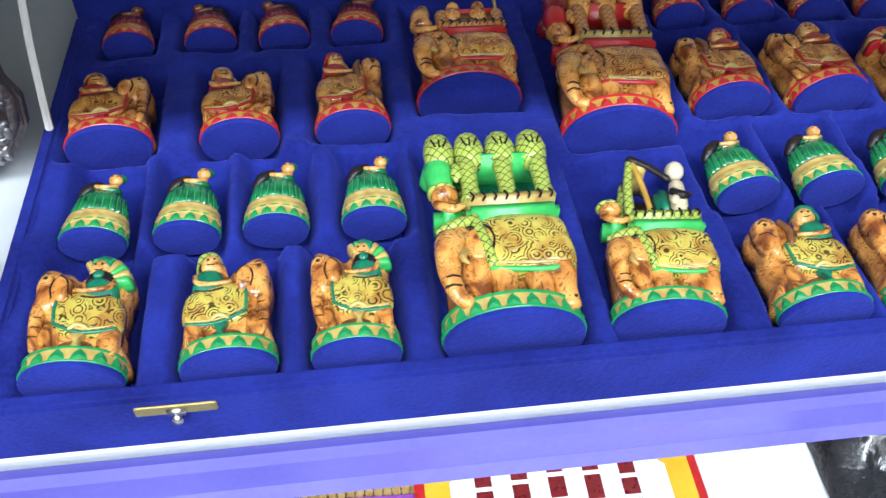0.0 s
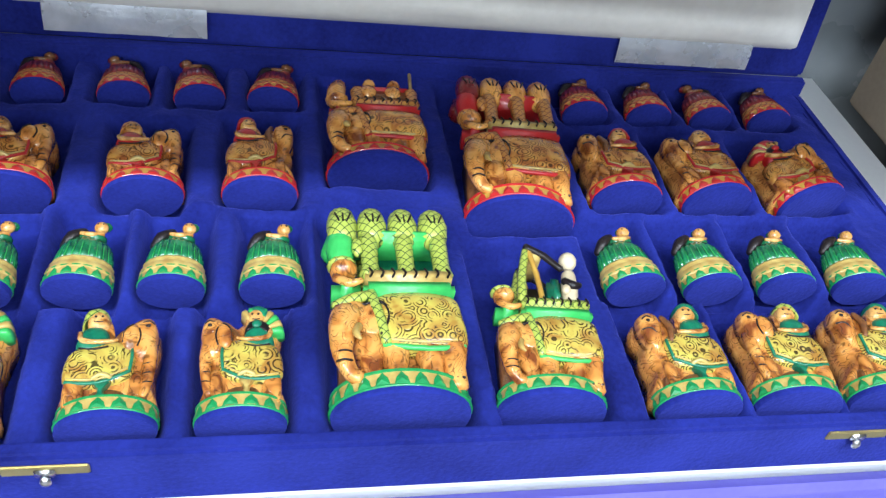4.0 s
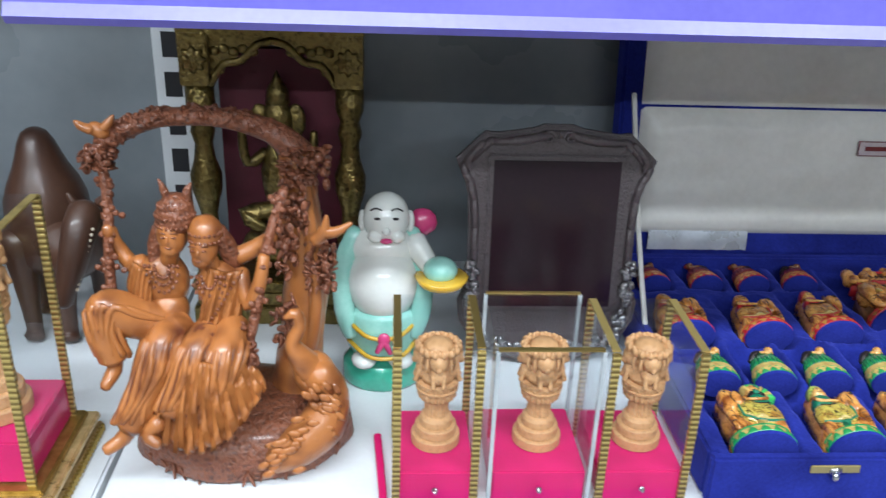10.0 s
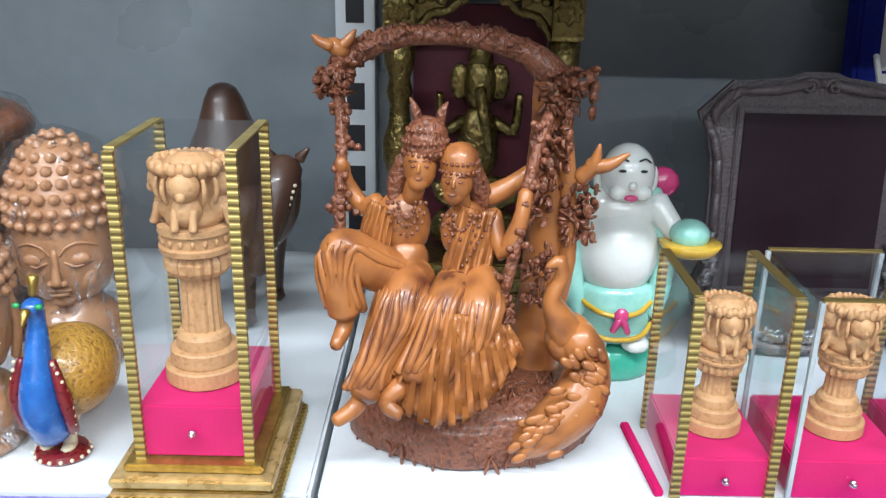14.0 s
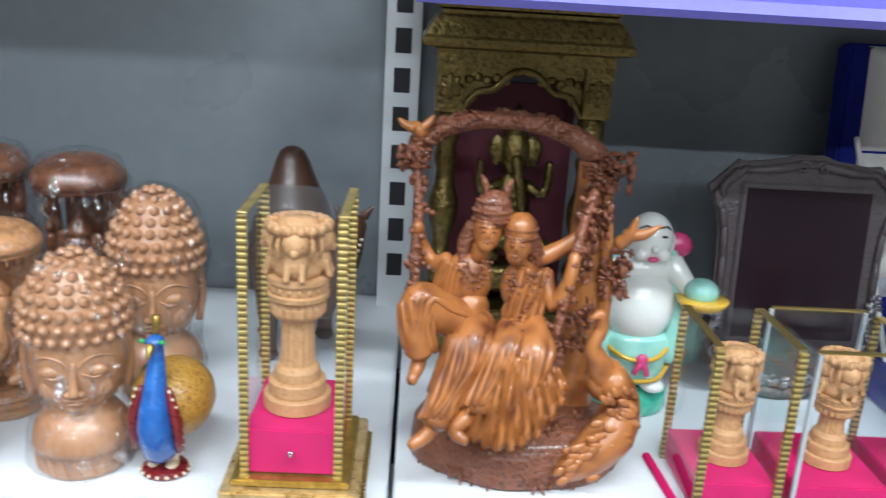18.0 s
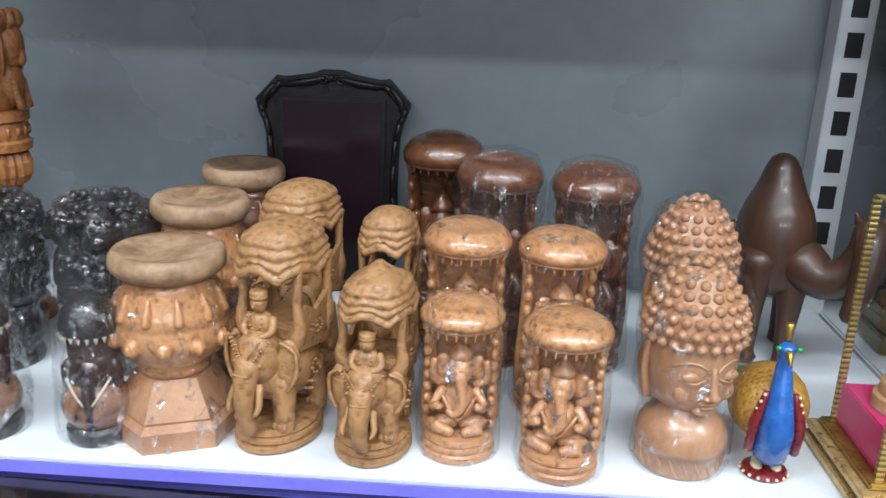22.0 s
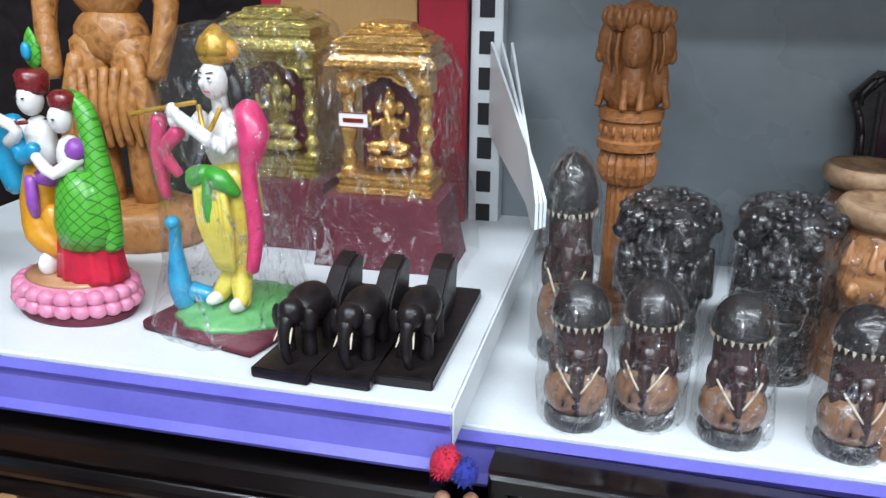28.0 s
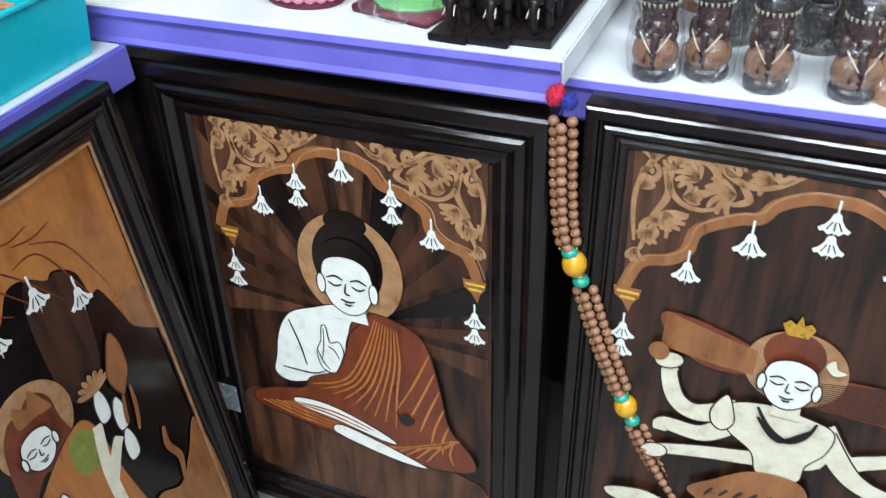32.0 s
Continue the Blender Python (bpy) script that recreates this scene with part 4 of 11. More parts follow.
        ink(bm, 8)
        for y in (-0.24, 0.14):
            lm([(-0.10, y, 0.975), (0.08, y, 0.92), (0.24, y, 0.83)], [0.042, 0.038, 0.035], 8)
        ink(bm, 5)
        rb(-0.12, -0.24, 0.90, 0.06, 0.16, 0.96, 0.02)
        ink(bm, 7)
        rb(0.10, -0.2, 0.60, 0.26, 0.05, 0.80, 0.05)
        ink(bm, 4)
        lm([(0.30, -0.18, 0.62), (0.31, -0.19, 0.72), (0.33, -0.18, 0.82)], [0.075, 0.085, 0.07], 10)
        bl(0.34, -0.2, 0.905, 0.095, 0.10, 0.055, 12)
        ink(bm, 9)
        bl(0.36, -0.16, 0.945, 0.09, 0.09, 0.022, 10)
        lm([(0.24, -0.26, 0.74), (0.32, -0.29, 0.70), (0.40, -0.25, 0.72)], [0.04, 0.045, 0.03], 8)
        ink(bm, 5)
        bl(0.25, -0.26, 0.68, 0.05, 0.05, 0.03, 8)
        ink(bm, 9)
    part("figure", rough_up(bm, 0.00016, 280, w), [AMBER, c["cloth"], c["trim"], c["hatch"], c["dark"], EBONY, BROWN, CREAM, YELLOW_OCHRE, IVORY], t, smooth=True)


# kind, team, base x, base y, width, length, turn, side
PIECES = []
for x, w, tw in ((0.426, 0.029, 4), (0.474, 0.030, 5), (0.518, 0.030, 8), (0.561, 0.031, -6), (0.766, 0.032, 2), (0.812, 0.032, 0), (0.858, 0.032, 6), (0.903, 0.033, 4)):
    PIECES.append(("pawn", "red", x, 0.252, w, 0.036, tw, 1 if tw < 5 else -1))
for x, y, w, h, tw, k, s in ((0.427, 0.160, 0.044, 0.052, 3, "animal", 1), (0.494, 0.160, 0.041, 0.052, 3, "animal", 1), (0.554, 0.162, 0.040, 0.058, 1, "horse", 1),
                             (0.620, 0.180, 0.058, 0.090, -1, "queen", 1), (0.696, 0.142, 0.062, 0.120, -4, "king", 1),
                             (0.768, 0.164, 0.044, 0.058, 1, "horse", -1), (0.827, 0.164, 0.046, 0.058, 5, "animal", -1), (0.892, 0.164, 0.050, 0.052, 12, "plumed", 1)):
    PIECES.append((k, "red", x, y, w, h, tw, s))
for x, w, tw, s in ((0.428, 0.031, -4, 1), (0.471, 0.031, -3, 1), (0.513, 0.031, -2, 1), (0.560, 0.031, -1, 1), (0.750, 0.034, 6, 1), (0.795, 0.034, 4, 1), (0.840, 0.034, 0, 1), (0.886, 0.034, -2, 1)):
    PIECES.append(("pawn", "green", x, 0.092, w, 0.043, tw, s))
for x, y, w, h, tw, k, s in ((0.431, 0.014, 0.042, 0.060, -2, "plumed", -1), (0.494, 0.014, 0.040, 0.058, 2, "animal", 1), (0.547, 0.014, 0.038, 0.059, 0, "plumed", -1),
                             (0.615, 0.016, 0.062, 0.118, -1, "king", 1), (0.684, 0.016, 0.050, 0.094, -5, "queen", 1),
                             (0.756, 0.014, 0.043, 0.058, 0, "horse", -1), (0.808, 0.014, 0.044, 0.058, -4, "animal", -1), (0.860, 0.014, 0.045, 0.058, -6, "horse", -1)):
    PIECES.append((k, "green", x, y, w, h, tw, s))

BED, PIT = 0.785, 0.018
X0, X1, Y0, Y1 = 0.391, 0.945, 0.003, 0.297


def bed_height(x, y):
    d = 1.0
    for k, team, px, py, w, h, tw, s in PIECES:
        a = radians(tw)
        cx, cy = px - math.sin(a) * h / 2, py + 0.006 + h / 2
        u, v = abs(x - cx) - w * 0.5 + 0.002, abs(y - cy) - h * 0.5 - 0.008
        q = math.hypot(max(u, 0), max(v, 0)) + min(max(u, v), 0)
        d = min(d, q)
    e = min(max((d + 0.001) / 0.008, 0), 1)
    e = e * e * (3 - 2 * e)
    return BED - PIT * (1 - e) + 0.0032 * noise.noise(Vector((x, y, 0)) * 38) * e + 0.0012 * noise.noise(Vector((x, y, 3)) * 130)


chess_box = thing("chess_box", (X0 + X1) / 2, Y0, SHELF, "open royal blue velvet presentation box lined with moulded pockets", "box")
OX, OY, OZ = (X0 + X1) / 2, Y0, SHELF
NX, NY = 230, 122
bm = bmesh.new()
grid = [[bm.verts.new((X0 + 0.006 + (X1 - X0 - 0.012) * i / NX - OX, Y0 + 0.006 + (Y1 - Y0 - 0.012) * j / NY - OY,
                       bed_height(X0 + 0.006 + (X1 - X0 - 0.012) * i / NX, Y0 + 0.006 + (Y1 - Y0 - 0.012) * j / NY) - OZ)) for i in range(NX + 1)] for j in range(NY + 1)]
for j in range(NY):
    for i in range(NX):
        bm.faces.new((grid[j][i], grid[j][i + 1], grid[j + 1][i + 1], grid[j + 1][i]))
part("moulded_bed", bm, VELVET, chess_box, "wrinkled blue velvet bed", smooth=True)
W = (X1 - X0) / 2
D = Y1 - Y0
for b in ((-W, 0, 0.001, W, 0.008, 0.037), (-W, D - 0.008, 0.001, W, D, 0.048), (-W, 0.008, 0.001, -W + 0.008, D - 0.008, 0.037), (W - 0.008, 0.008, 0.001, W, D - 0.008, 0.037)):
    part("box_side", rough_up(B(*b, bevel=0.002), 0.0003, 90), VELVET, chess_box)
part("box_floor", B(-W + 0.008, 0.008, 0.001, W - 0.008, D - 0.008, 0.006), VELVET, chess_box)
for cx in (0.4725, 0.836):
    cl = part("clasp_plate", B(-0.0165, -0.0012, -0.003, 0.0165, 0.0002, 0.003, bevel=0.0005), BRASS, chess_box, "worn brass clasp plate")
    cl.location = (cx - OX, 0, 0.029)
    hook = bmesh.new()
    ball(hook, 0, -0.003, -0.0045, 0.0026, 0.002, 0.003)
    box(hook, -0.004, -0.0026, -0.003, 0.004, -0.001, 0.0015, bevel=0.0005)
    part("clasp_hook", hook, CHROME, cl, smooth=True)

# the raised lid, padded with satin
LID = Matrix.Rotation(radians(-8), 4, "X")
lid = part("lid", B(-W, -0.004, 0, W, 0.022, 0.236, bevel=0.003), VELVET, chess_box, "blue velvet lid standing open")
lid.matrix_local = Matrix.Translation((0, D + 0.003, 0.046)) @ LID
nx, nz = 110, 60
for seg, (z0, z1) in enumerate(((0.021, 0.139), (0.140, 0.234))):
    bm = bmesh.new()
    rows = []
    for j in range(nz // 2 + 1):
        row = []
        for i in range(nx + 1):
            u, v = i / nx, j / (nz // 2)
            x, z = -W + 0.018 + (2 * W - 0.032) * u, z0 + (z1 - z0) * v
            edge = min(min(u, 1 - u) * 30, min(v, 1 - v) * 7, 1)
            puff = 0.012 * math.sqrt(max(edge, 0)) + edge * (0.0022 * noise.noise(Vector((x * 14, z * 40, seg))) + 0.0012 * noise.noise(Vector((x * 40, z * 70, 5))))
            row.append(bm.verts.new((x, -0.003 - puff, z)))
        rows.append(row)
    for a, b in zip(rows, rows[1:]):
        for i in range(nx):
            bm.faces.new((a[i], a[i + 1], b[i + 1], b[i]))
    part("satin_pad", bm, SATIN, lid, "padded cream satin lining", smooth=True)
label = part("lid_label", B(-0.0245, -0.018, 0.099, 0.0245, -0.0165, 0.113), mat("label_paper", (0.62, 0.56, 0.58), (0.5, 0.4, 0.45), 0.7), lid, "small printed paper label")
label.location = (0.634 - OX, 0, 0)
edge = bmesh.new()
for b in ((-0.0245, 0.112, 0.0245, 0.1128), (-0.0245, 0.0992, 0.0245, 0.1), (-0.0245, 0.1, -0.0238, 0.112), (0.0238, 0.1, 0.0245, 0.112), (-0.018, 0.104, 0.018, 0.108)):
    box(edge, b[0], -0.0186, b[1], b[2], -0.018, b[3])
part("printed_lines", edge, DARKRED, label)
for x0, x1 in ((0.426, 0.521), (0.793, 0.893)):
    bm = bmesh.new()
    n = 24
    rows = [[bm.verts.new((x0 + (x1 - x0) * i / n - OX, -0.006 - 0.003 * math.sin(v * 2.4) - 0.0012 * noise.noise(Vector((i * 0.3, v * 3, x0 * 9))), 0.036 - 0.03 * v)) for i in range(n + 1)] for v in (0, 0.3, 0.6, 0.85, 1.0)]
    for a, b in zip(rows, rows[1:]):
        for i in range(n):
            bm.faces.new((a[i], a[i + 1], b[i + 1], b[i]))
    part("foil_strip", bm, FOIL, lid, "silvery strip under the satin", smooth=True)
rb = bmesh.new()
limb(rb, [(-W + 0.004, 0.175, 0.037), (-W + 0.001, 0.215, 0.10), (-W + 0.004, D - 0.004, 0.20)], [0.0022, 0.0022, 0.0022], 6)
part("lid_ribbon", rb, SATIN, chess_box, "thin white stay ribbon")

KIND_LABEL = {
    "pawn": "small {} painted wooden pawn with a pleated skirt, lying in velvet",
    "animal": "{} painted wooden elephant rider chess piece lying in velvet",
    "horse": "{} painted wooden horse rider chess piece lying in velvet",
    "plumed": "{} painted wooden plumed mount chess piece lying in velvet",
    "king": "large {} painted elephant king carrying a crenellated howdah",
    "queen": "large {} painted elephant queen with an open canopy",
}
MASTER = {}
for k, team, px, py, w, h, tw, s in PIECES:
    rz = tw
    place = pose(px, py, BED - 0.001 + (0.0 if k in ("king", "queen") else 0.0), 0, 0, rz) @ pose(0, 0, 0, -86, 0, 0)
    key = (k, team, s, round(w, 3), round(h, 3))
    if key in MASTER:
        copy_thing(MASTER[key], place)
        continue
    t = new("chess_piece")
    tagged(t, KIND_LABEL[k].format("green" if team == "green" else "red"), "chess piece", team + " chess pieces")
    c = TEAMS[team]
    chess_base(t, w, 0.15 * h if k == "pawn" else (0.078 * h if k in ("king", "queen") else 0.125 * h), c, CREAM if team == "green" else YELLOW_OCHRE)
    if k == "pawn":
        pawn(t, w, h, c, s)
    elif k in ("king", "queen"):
        royal(t, w, h, c, k == "king")
    else:
        animal(t, w, h, c, s, k)
    t.matrix_world = place
    MASTER[key] = t

# ---- things on the shelf with the chess set ----
def pane(name, x0, y0, z0, x1, y1, z1, parent):
    """One clear sheet; the thinnest of its three sizes is left out."""
    bm = bmesh.new()
    if z1 - z0 < 0.003:
        q = ((x0, y0, z1), (x1, y0, z1), (x1, y1, z1), (x0, y1, z1))
    elif y1 - y0 < 0.003:
        q = ((x0, y0, z0), (x1, y0, z0), (x1, y0, z1), (x0, y0, z1))
    else:
        q = ((x0, y0, z0), (x0, y1, z0), (x0, y1, z1), (x0, y0, z1))
    bm.faces.new([bm.verts.new(p) for p in q])
    ob = part(name, bm, ACRYLIC, parent, "clear acrylic pane")
    ob.visible_shadow = False
    return ob


def display_case(x0, x1, y0, y1, h, felt, label, style, plinth=0.0, group=""):
    """A clear case over a magenta felt block; style says which edges carry gold tape."""
    cx, cy = (x0 + x1) / 2, (y0 + y1) / 2
    t = thing("display_case", cx, cy, SHELF, label, "display case", group)
    w, d, z = (x1 - x0) / 2, (y1 - y0) / 2, plinth
    if plinth:
        for i, (g, a, b) in enumerate(((0.013, 0.0, 0.007), (0.010, 0.007, 0.010), (0.012, 0.010, 0.016), (0.006, 0.016, 0.021))):
            part("plinth_step", B(-w - g, -d - g, a + 0.0004, w + g, d + g, b, bevel=0.0012), PLINTH if i % 2 == 0 else GOLD, t, "moulded gold plinth")
        bead = lathe([(0.0001, 0), (0.0018, 0.0008), (0.0018, 0.0055), (0.0001, 0.0062)], 8)
        ob = part("plinth_reed", bead, GOLD, t)
        ob.location = (-w - 0.012, -d - 0.013, 0.0005)
        for k in range(1, 20):
            o = new("plinth_reed", ob.data)
            o.parent, o.location = t, (-w - 0.012 + (2 * w + 0.024) * k / 19, -d - 0.013, 0.0005)
        for k in range(1, 24):
            o = new("plinth_reed", ob.data)
            o.parent, o.location = t, (w + 0.013, -d - 0.013 + (2 * d + 0.026) * k / 24, 0.0005)
    part("felt_block", B(-w + 0.002, -d + 0.002, z + 0.0005, w - 0.002, d - 0.002, z + felt, bevel=0.001), MAGENTA, t, "magenta felt block")
    g = 0.0015
    pane("pane", -w, -d, z, w, -d + g, h, t)
    pane("pane", -w, d - g, z, w, d, h, t)
    pane("pane", -w, -d + g, z, -w + g, d - g, h, t)
    pane("pane", w - g, -d + g, z, w, d - g, h, t)
    pane("lid_pane", -w, -d, h, w, d, h + g, t)
    e = 0.0042
    tape = TAPE if style == "gold" else ACRYLIC_EDGE
    for sx in (-1, 1):
        for sy in (-1, 1):
            if style == "gold":
                part("edge_tape", B(sx * w - (e if sx > 0 else 0.0008), sy * d - (0.0008 if sy < 0 else 0.0022), z, sx * w + (0.0008 if sx > 0 else e), sy * d + (0.0022 if sy < 0 else 0.0008), h + 0.001), tape, t, "ribbed gold edge tape")
            else:
                part("edge_strip", B(sx * w - 0.0012, sy * d - 0.0012, z, sx * w + 0.0012, sy * d + 0.0012, h + 0.001), tape, t)
    if style == "gold":
        for sx in (-1, 1):
            part("top_tape", B(sx * w - (e if sx > 0 else 0.0008), -d + 0.0023, h + 0.0016, sx * w + (0.0008 if sx > 0 else e), d - 0.0023, h + 0.0026), tape, t, "gold top tape")
    else:
        for b in ((-w, -d - 0.0012, w, -d + 0.002), (-w, d - 0.001, w, d + 0.001)):
            part("top_strip", B(b[0], b[1], h + 0.0016, b[2], b[3], h + 0.003), TAPE, t)
    knob = bmesh.new()
    ball(knob, 0, -d - 0.002, z + felt * 0.55, 0.0022, 0.002, 0.0022)
    ball(knob, 0, -d - 0.004, z + felt * 0.55, 0.0014, 0.0014, 0.0014)
    part("knob", knob, CHROME, t, smooth=True)
    return t


def carved_pillar(x, y, z, h, label, material=None, group="", slim=1.0, levels=(0.235, 0.50, 0.59, 0.684), head=1.0):
    """A lion-topped column: stepped foot, fluted shaft, beaded bell, band and capital."""
    t = thing("carved_pillar", x, y, z, label, "pillar carving", group)
    m = material or SANDAL
    r = h * 0.17 * slim
    knots = (0.0, 0.235, 0.50, 0.59, 0.684, 1.0)
    want = (0.0, *levels, 1.0)

    def level(z):
        for k in range(5):
            if z <= knots[k + 1] or k == 4:
                return want[k] + (want[k + 1] - want[k]) * (z - knots[k]) / (knots[k + 1] - knots[k])

    def settle(bm, wide=1.0):
        for v in bm.verts:
            v.co = Vector((v.co.x * wide, v.co.y * wide, level(v.co.z / h) * h))
        return bm

    part("stepped_base", settle(lathe([(r * 1.20, 0), (r * 1.24, h * 0.006), (r * 1.24, h * 0.07), (r * 1.20, h * 0.078), (r * 1.04, h * 0.08), (r * 1.06, h * 0.09), (r * 1.05, h * 0.145), (r * 1.0, h * 0.153), (r * 0.84, h * 0.155), (r * 0.85, h * 0.165), (r * 0.83, h * 0.205), (r * 0.74, h * 0.225), (r * 0.60, h * 0.235)], 40)), m, t)
    part("fluted_shaft", settle(lathe([(r * 0.62, h * 0.235), (r * 0.58, h * 0.34), (r * 0.57, h * 0.50)], 64, flute=0.045, waves=16)), m, t)
    part("bell_capital", settle(lathe([(r * 0.58, h * 0.50), (r * 0.74, h * 0.508), (r * 0.88, h * 0.53), (r * 0.90, h * 0.56), (r * 0.80, h * 0.585), (r * 0.7, h * 0.59)], 80, flute=0.06, waves=20), 1 + (head - 1) * 0.6), m, t)
    band = lathe([(r * 0.78, h * 0.588), (r * 0.98, h * 0.594), (r * 1.0, h * 0.612), (r * 0.90, h * 0.617), (r * 0.91, h * 0.655), (r * 1.0, h * 0.66), (r * 0.99, h * 0.68), (r * 0.6, h * 0.684)], 40)
    part("carved_band", settle(band, head), m, t)
    bead = ball(bmesh.new(), 0, 0, 0, r * 0.075, r * 0.075, h * 0.016, 6)
    first = part("bead", bead, m, t, smooth=True)
    for i in range(18):
        o = first if i == 0 else new("bead", first.data)
        o.parent = t
        a = 2 * math.pi * i / 18
        o.location = (r * 0.92 * head * math.cos(a), r * 0.92 * head * math.sin(a), h * level(0.636))
    lion = lathe([(r * 0.74, h * 0.68), (r * 0.78, h * 0.72), (r * 0.66, h * 0.78), (r * 0.72, h * 0.86), (r * 0.76, h * 0.92), (r * 0.60, h * 0.965), (0.3 * r, h * 0.985), (0.001, h * 0.99)], 28)
    for k in range(4):
        a = math.pi / 2 * k - math.pi / 2
        c, s = math.cos(a), math.sin(a)
        ball(lion, c * r * 0.62, s * r * 0.62, h * 0.76, r * 0.42, r * 0.42, h * 0.075, 14)
        ball(lion, c * r * 0.72, s * r * 0.72, h * 0.870, r * 0.44, r * 0.44, h * 0.074, 16)
        ball(lion, c * r * 1.06, s * r * 1.06, h * 0.835, r * 0.15, r * 0.15, h * 0.026, 10)
        ball(lion, c * r * 1.13, s * r * 1.13, h * 0.846, r * 0.055, r * 0.055, h * 0.009, 6)
        for q in (-1, 1):
            ball(lion, c * r * 1.03 - s * q * r * 0.15, s * r * 1.03 + c * q * r * 0.15, h * 0.875, r * 0.08, r * 0.08, h * 0.011, 8)
            limb(lion, [(c * r * 0.86 - s * q * r * 0.24, s * r * 0.86 + c * q * r * 0.24, h * 0.77), (c * r * 0.96 - s * q * r * 0.24, s * r * 0.96 + c * q * r * 0.24, h * 0.72), (c * r * 1.02 - s * q * r * 0.24, s * r * 1.02 + c * q * r * 0.24, h * 0.69)], [r * 0.13, r * 0.11, r * 0.12], 8)
        for i in range(9):
            b = a + (i - 4) * 0.2
            if i % 2 == 0:
                ball(lion, math.cos(b) * r * 0.88, math.sin(b) * r * 0.88, h * 0.945, r * 0.14, r * 0.14, h * 0.030, 8)
                continue
            limb(lion, [(math.cos(b) * r * 0.80, math.sin(b) * r * 0.80, h * 0.915), (math.cos(b) * r * 0.98, math.sin(b) * r * 0.98, h * (0.945 - 0.004 * (i % 2))), (math.cos(b) * r * 0.94, math.sin(b) * r * 0.94, h * (0.978 - 0.014 * (i % 2)))], [r * 0.15, r * 0.15, r * 0.09], 7)
            if abs(i - 4) > 1:
                limb(lion, [(math.cos(b) * r * 0.90, math.sin(b) * r * 0.90, h * 0.90), (math.cos(b) * r * 0.97, math.sin(b) * r * 0.97, h * 0.85), (math.cos(b) * r * 0.86, math.sin(b) * r * 0.86, h * 0.79)], [r * 0.06, r * 0.08, r * 0.05], 6)
    part("lion_capital", rough_up(settle(lion, head), h * 0.0016, 7.0 / r, x), m, t, smooth=True)
    return t


CASES = "three small pillar cases"
display_case(0.188, 0.241, 0.006, 0.078, 0.113, 0.024, "small clear case with gold taped edges over magenta felt", "gold", group=CASES)
display_case(0.249, 0.313, 0.006, 0.080, 0.113, 0.024, "small clear case with dark edges, brass top strip and magenta felt", "plain", group=CASES)
display_case(0.319, 0.377, 0.006, 0.078, 0.111, 0.024, "small clear case with gold taped edges beside the chess box", "gold", group=CASES)
for x in (0.216, 0.284, 0.352):
    carved_pillar(x, 0.042, SHELF + 0.0245, 0.078, "small pale carved wooden lion pillar inside a clear case", group="small lion pillars", slim=0.98, levels=(0.28, 0.43, 0.53, 0.62), head=1.08)
strip = part("felt_strip", B(-0.0025, -0.035, 0, 0.0025, 0.035, 0.004, bevel=0.0008), MAGENTA)
strip.matrix_world = pose(0.1795, 0.042, SHELF, 0, 0, 4)
tagged(strip, "narrow loose magenta felt strip lying beside a case", "felt strip")

display_case(-0.089, -0.030, 0.002, 0.076, 0.181, 0.030, "tall clear case with gold edges on a moulded gold plinth", "gold", plinth=0.021)
carved_pillar(-0.061, 0.038, SHELF + 0.0515, 0.124, "larger pale carved wooden lion pillar in the tall case", slim=0.80, levels=(0.23, 0.47, 0.58, 0.70), head=1.12)


# the loving couple on a swing under an arch, one cast figure
def leafy(bm, rnd, centre, spread, count, size=0.0034):
    for i in range(count):
        p = Vector(centre) + Vector([max(-1.5, min(1.5, rnd.gauss(0, 1))) * q for q in spread])
        ball(bm, p.x, p.y, p.z, size * rnd.uniform(0.9, 1.5), size * 0.32, size * 0.75, 6, turn=(rnd.uniform(0, 180), rnd.uniform(0, 180), rnd.uniform(0, 180)))


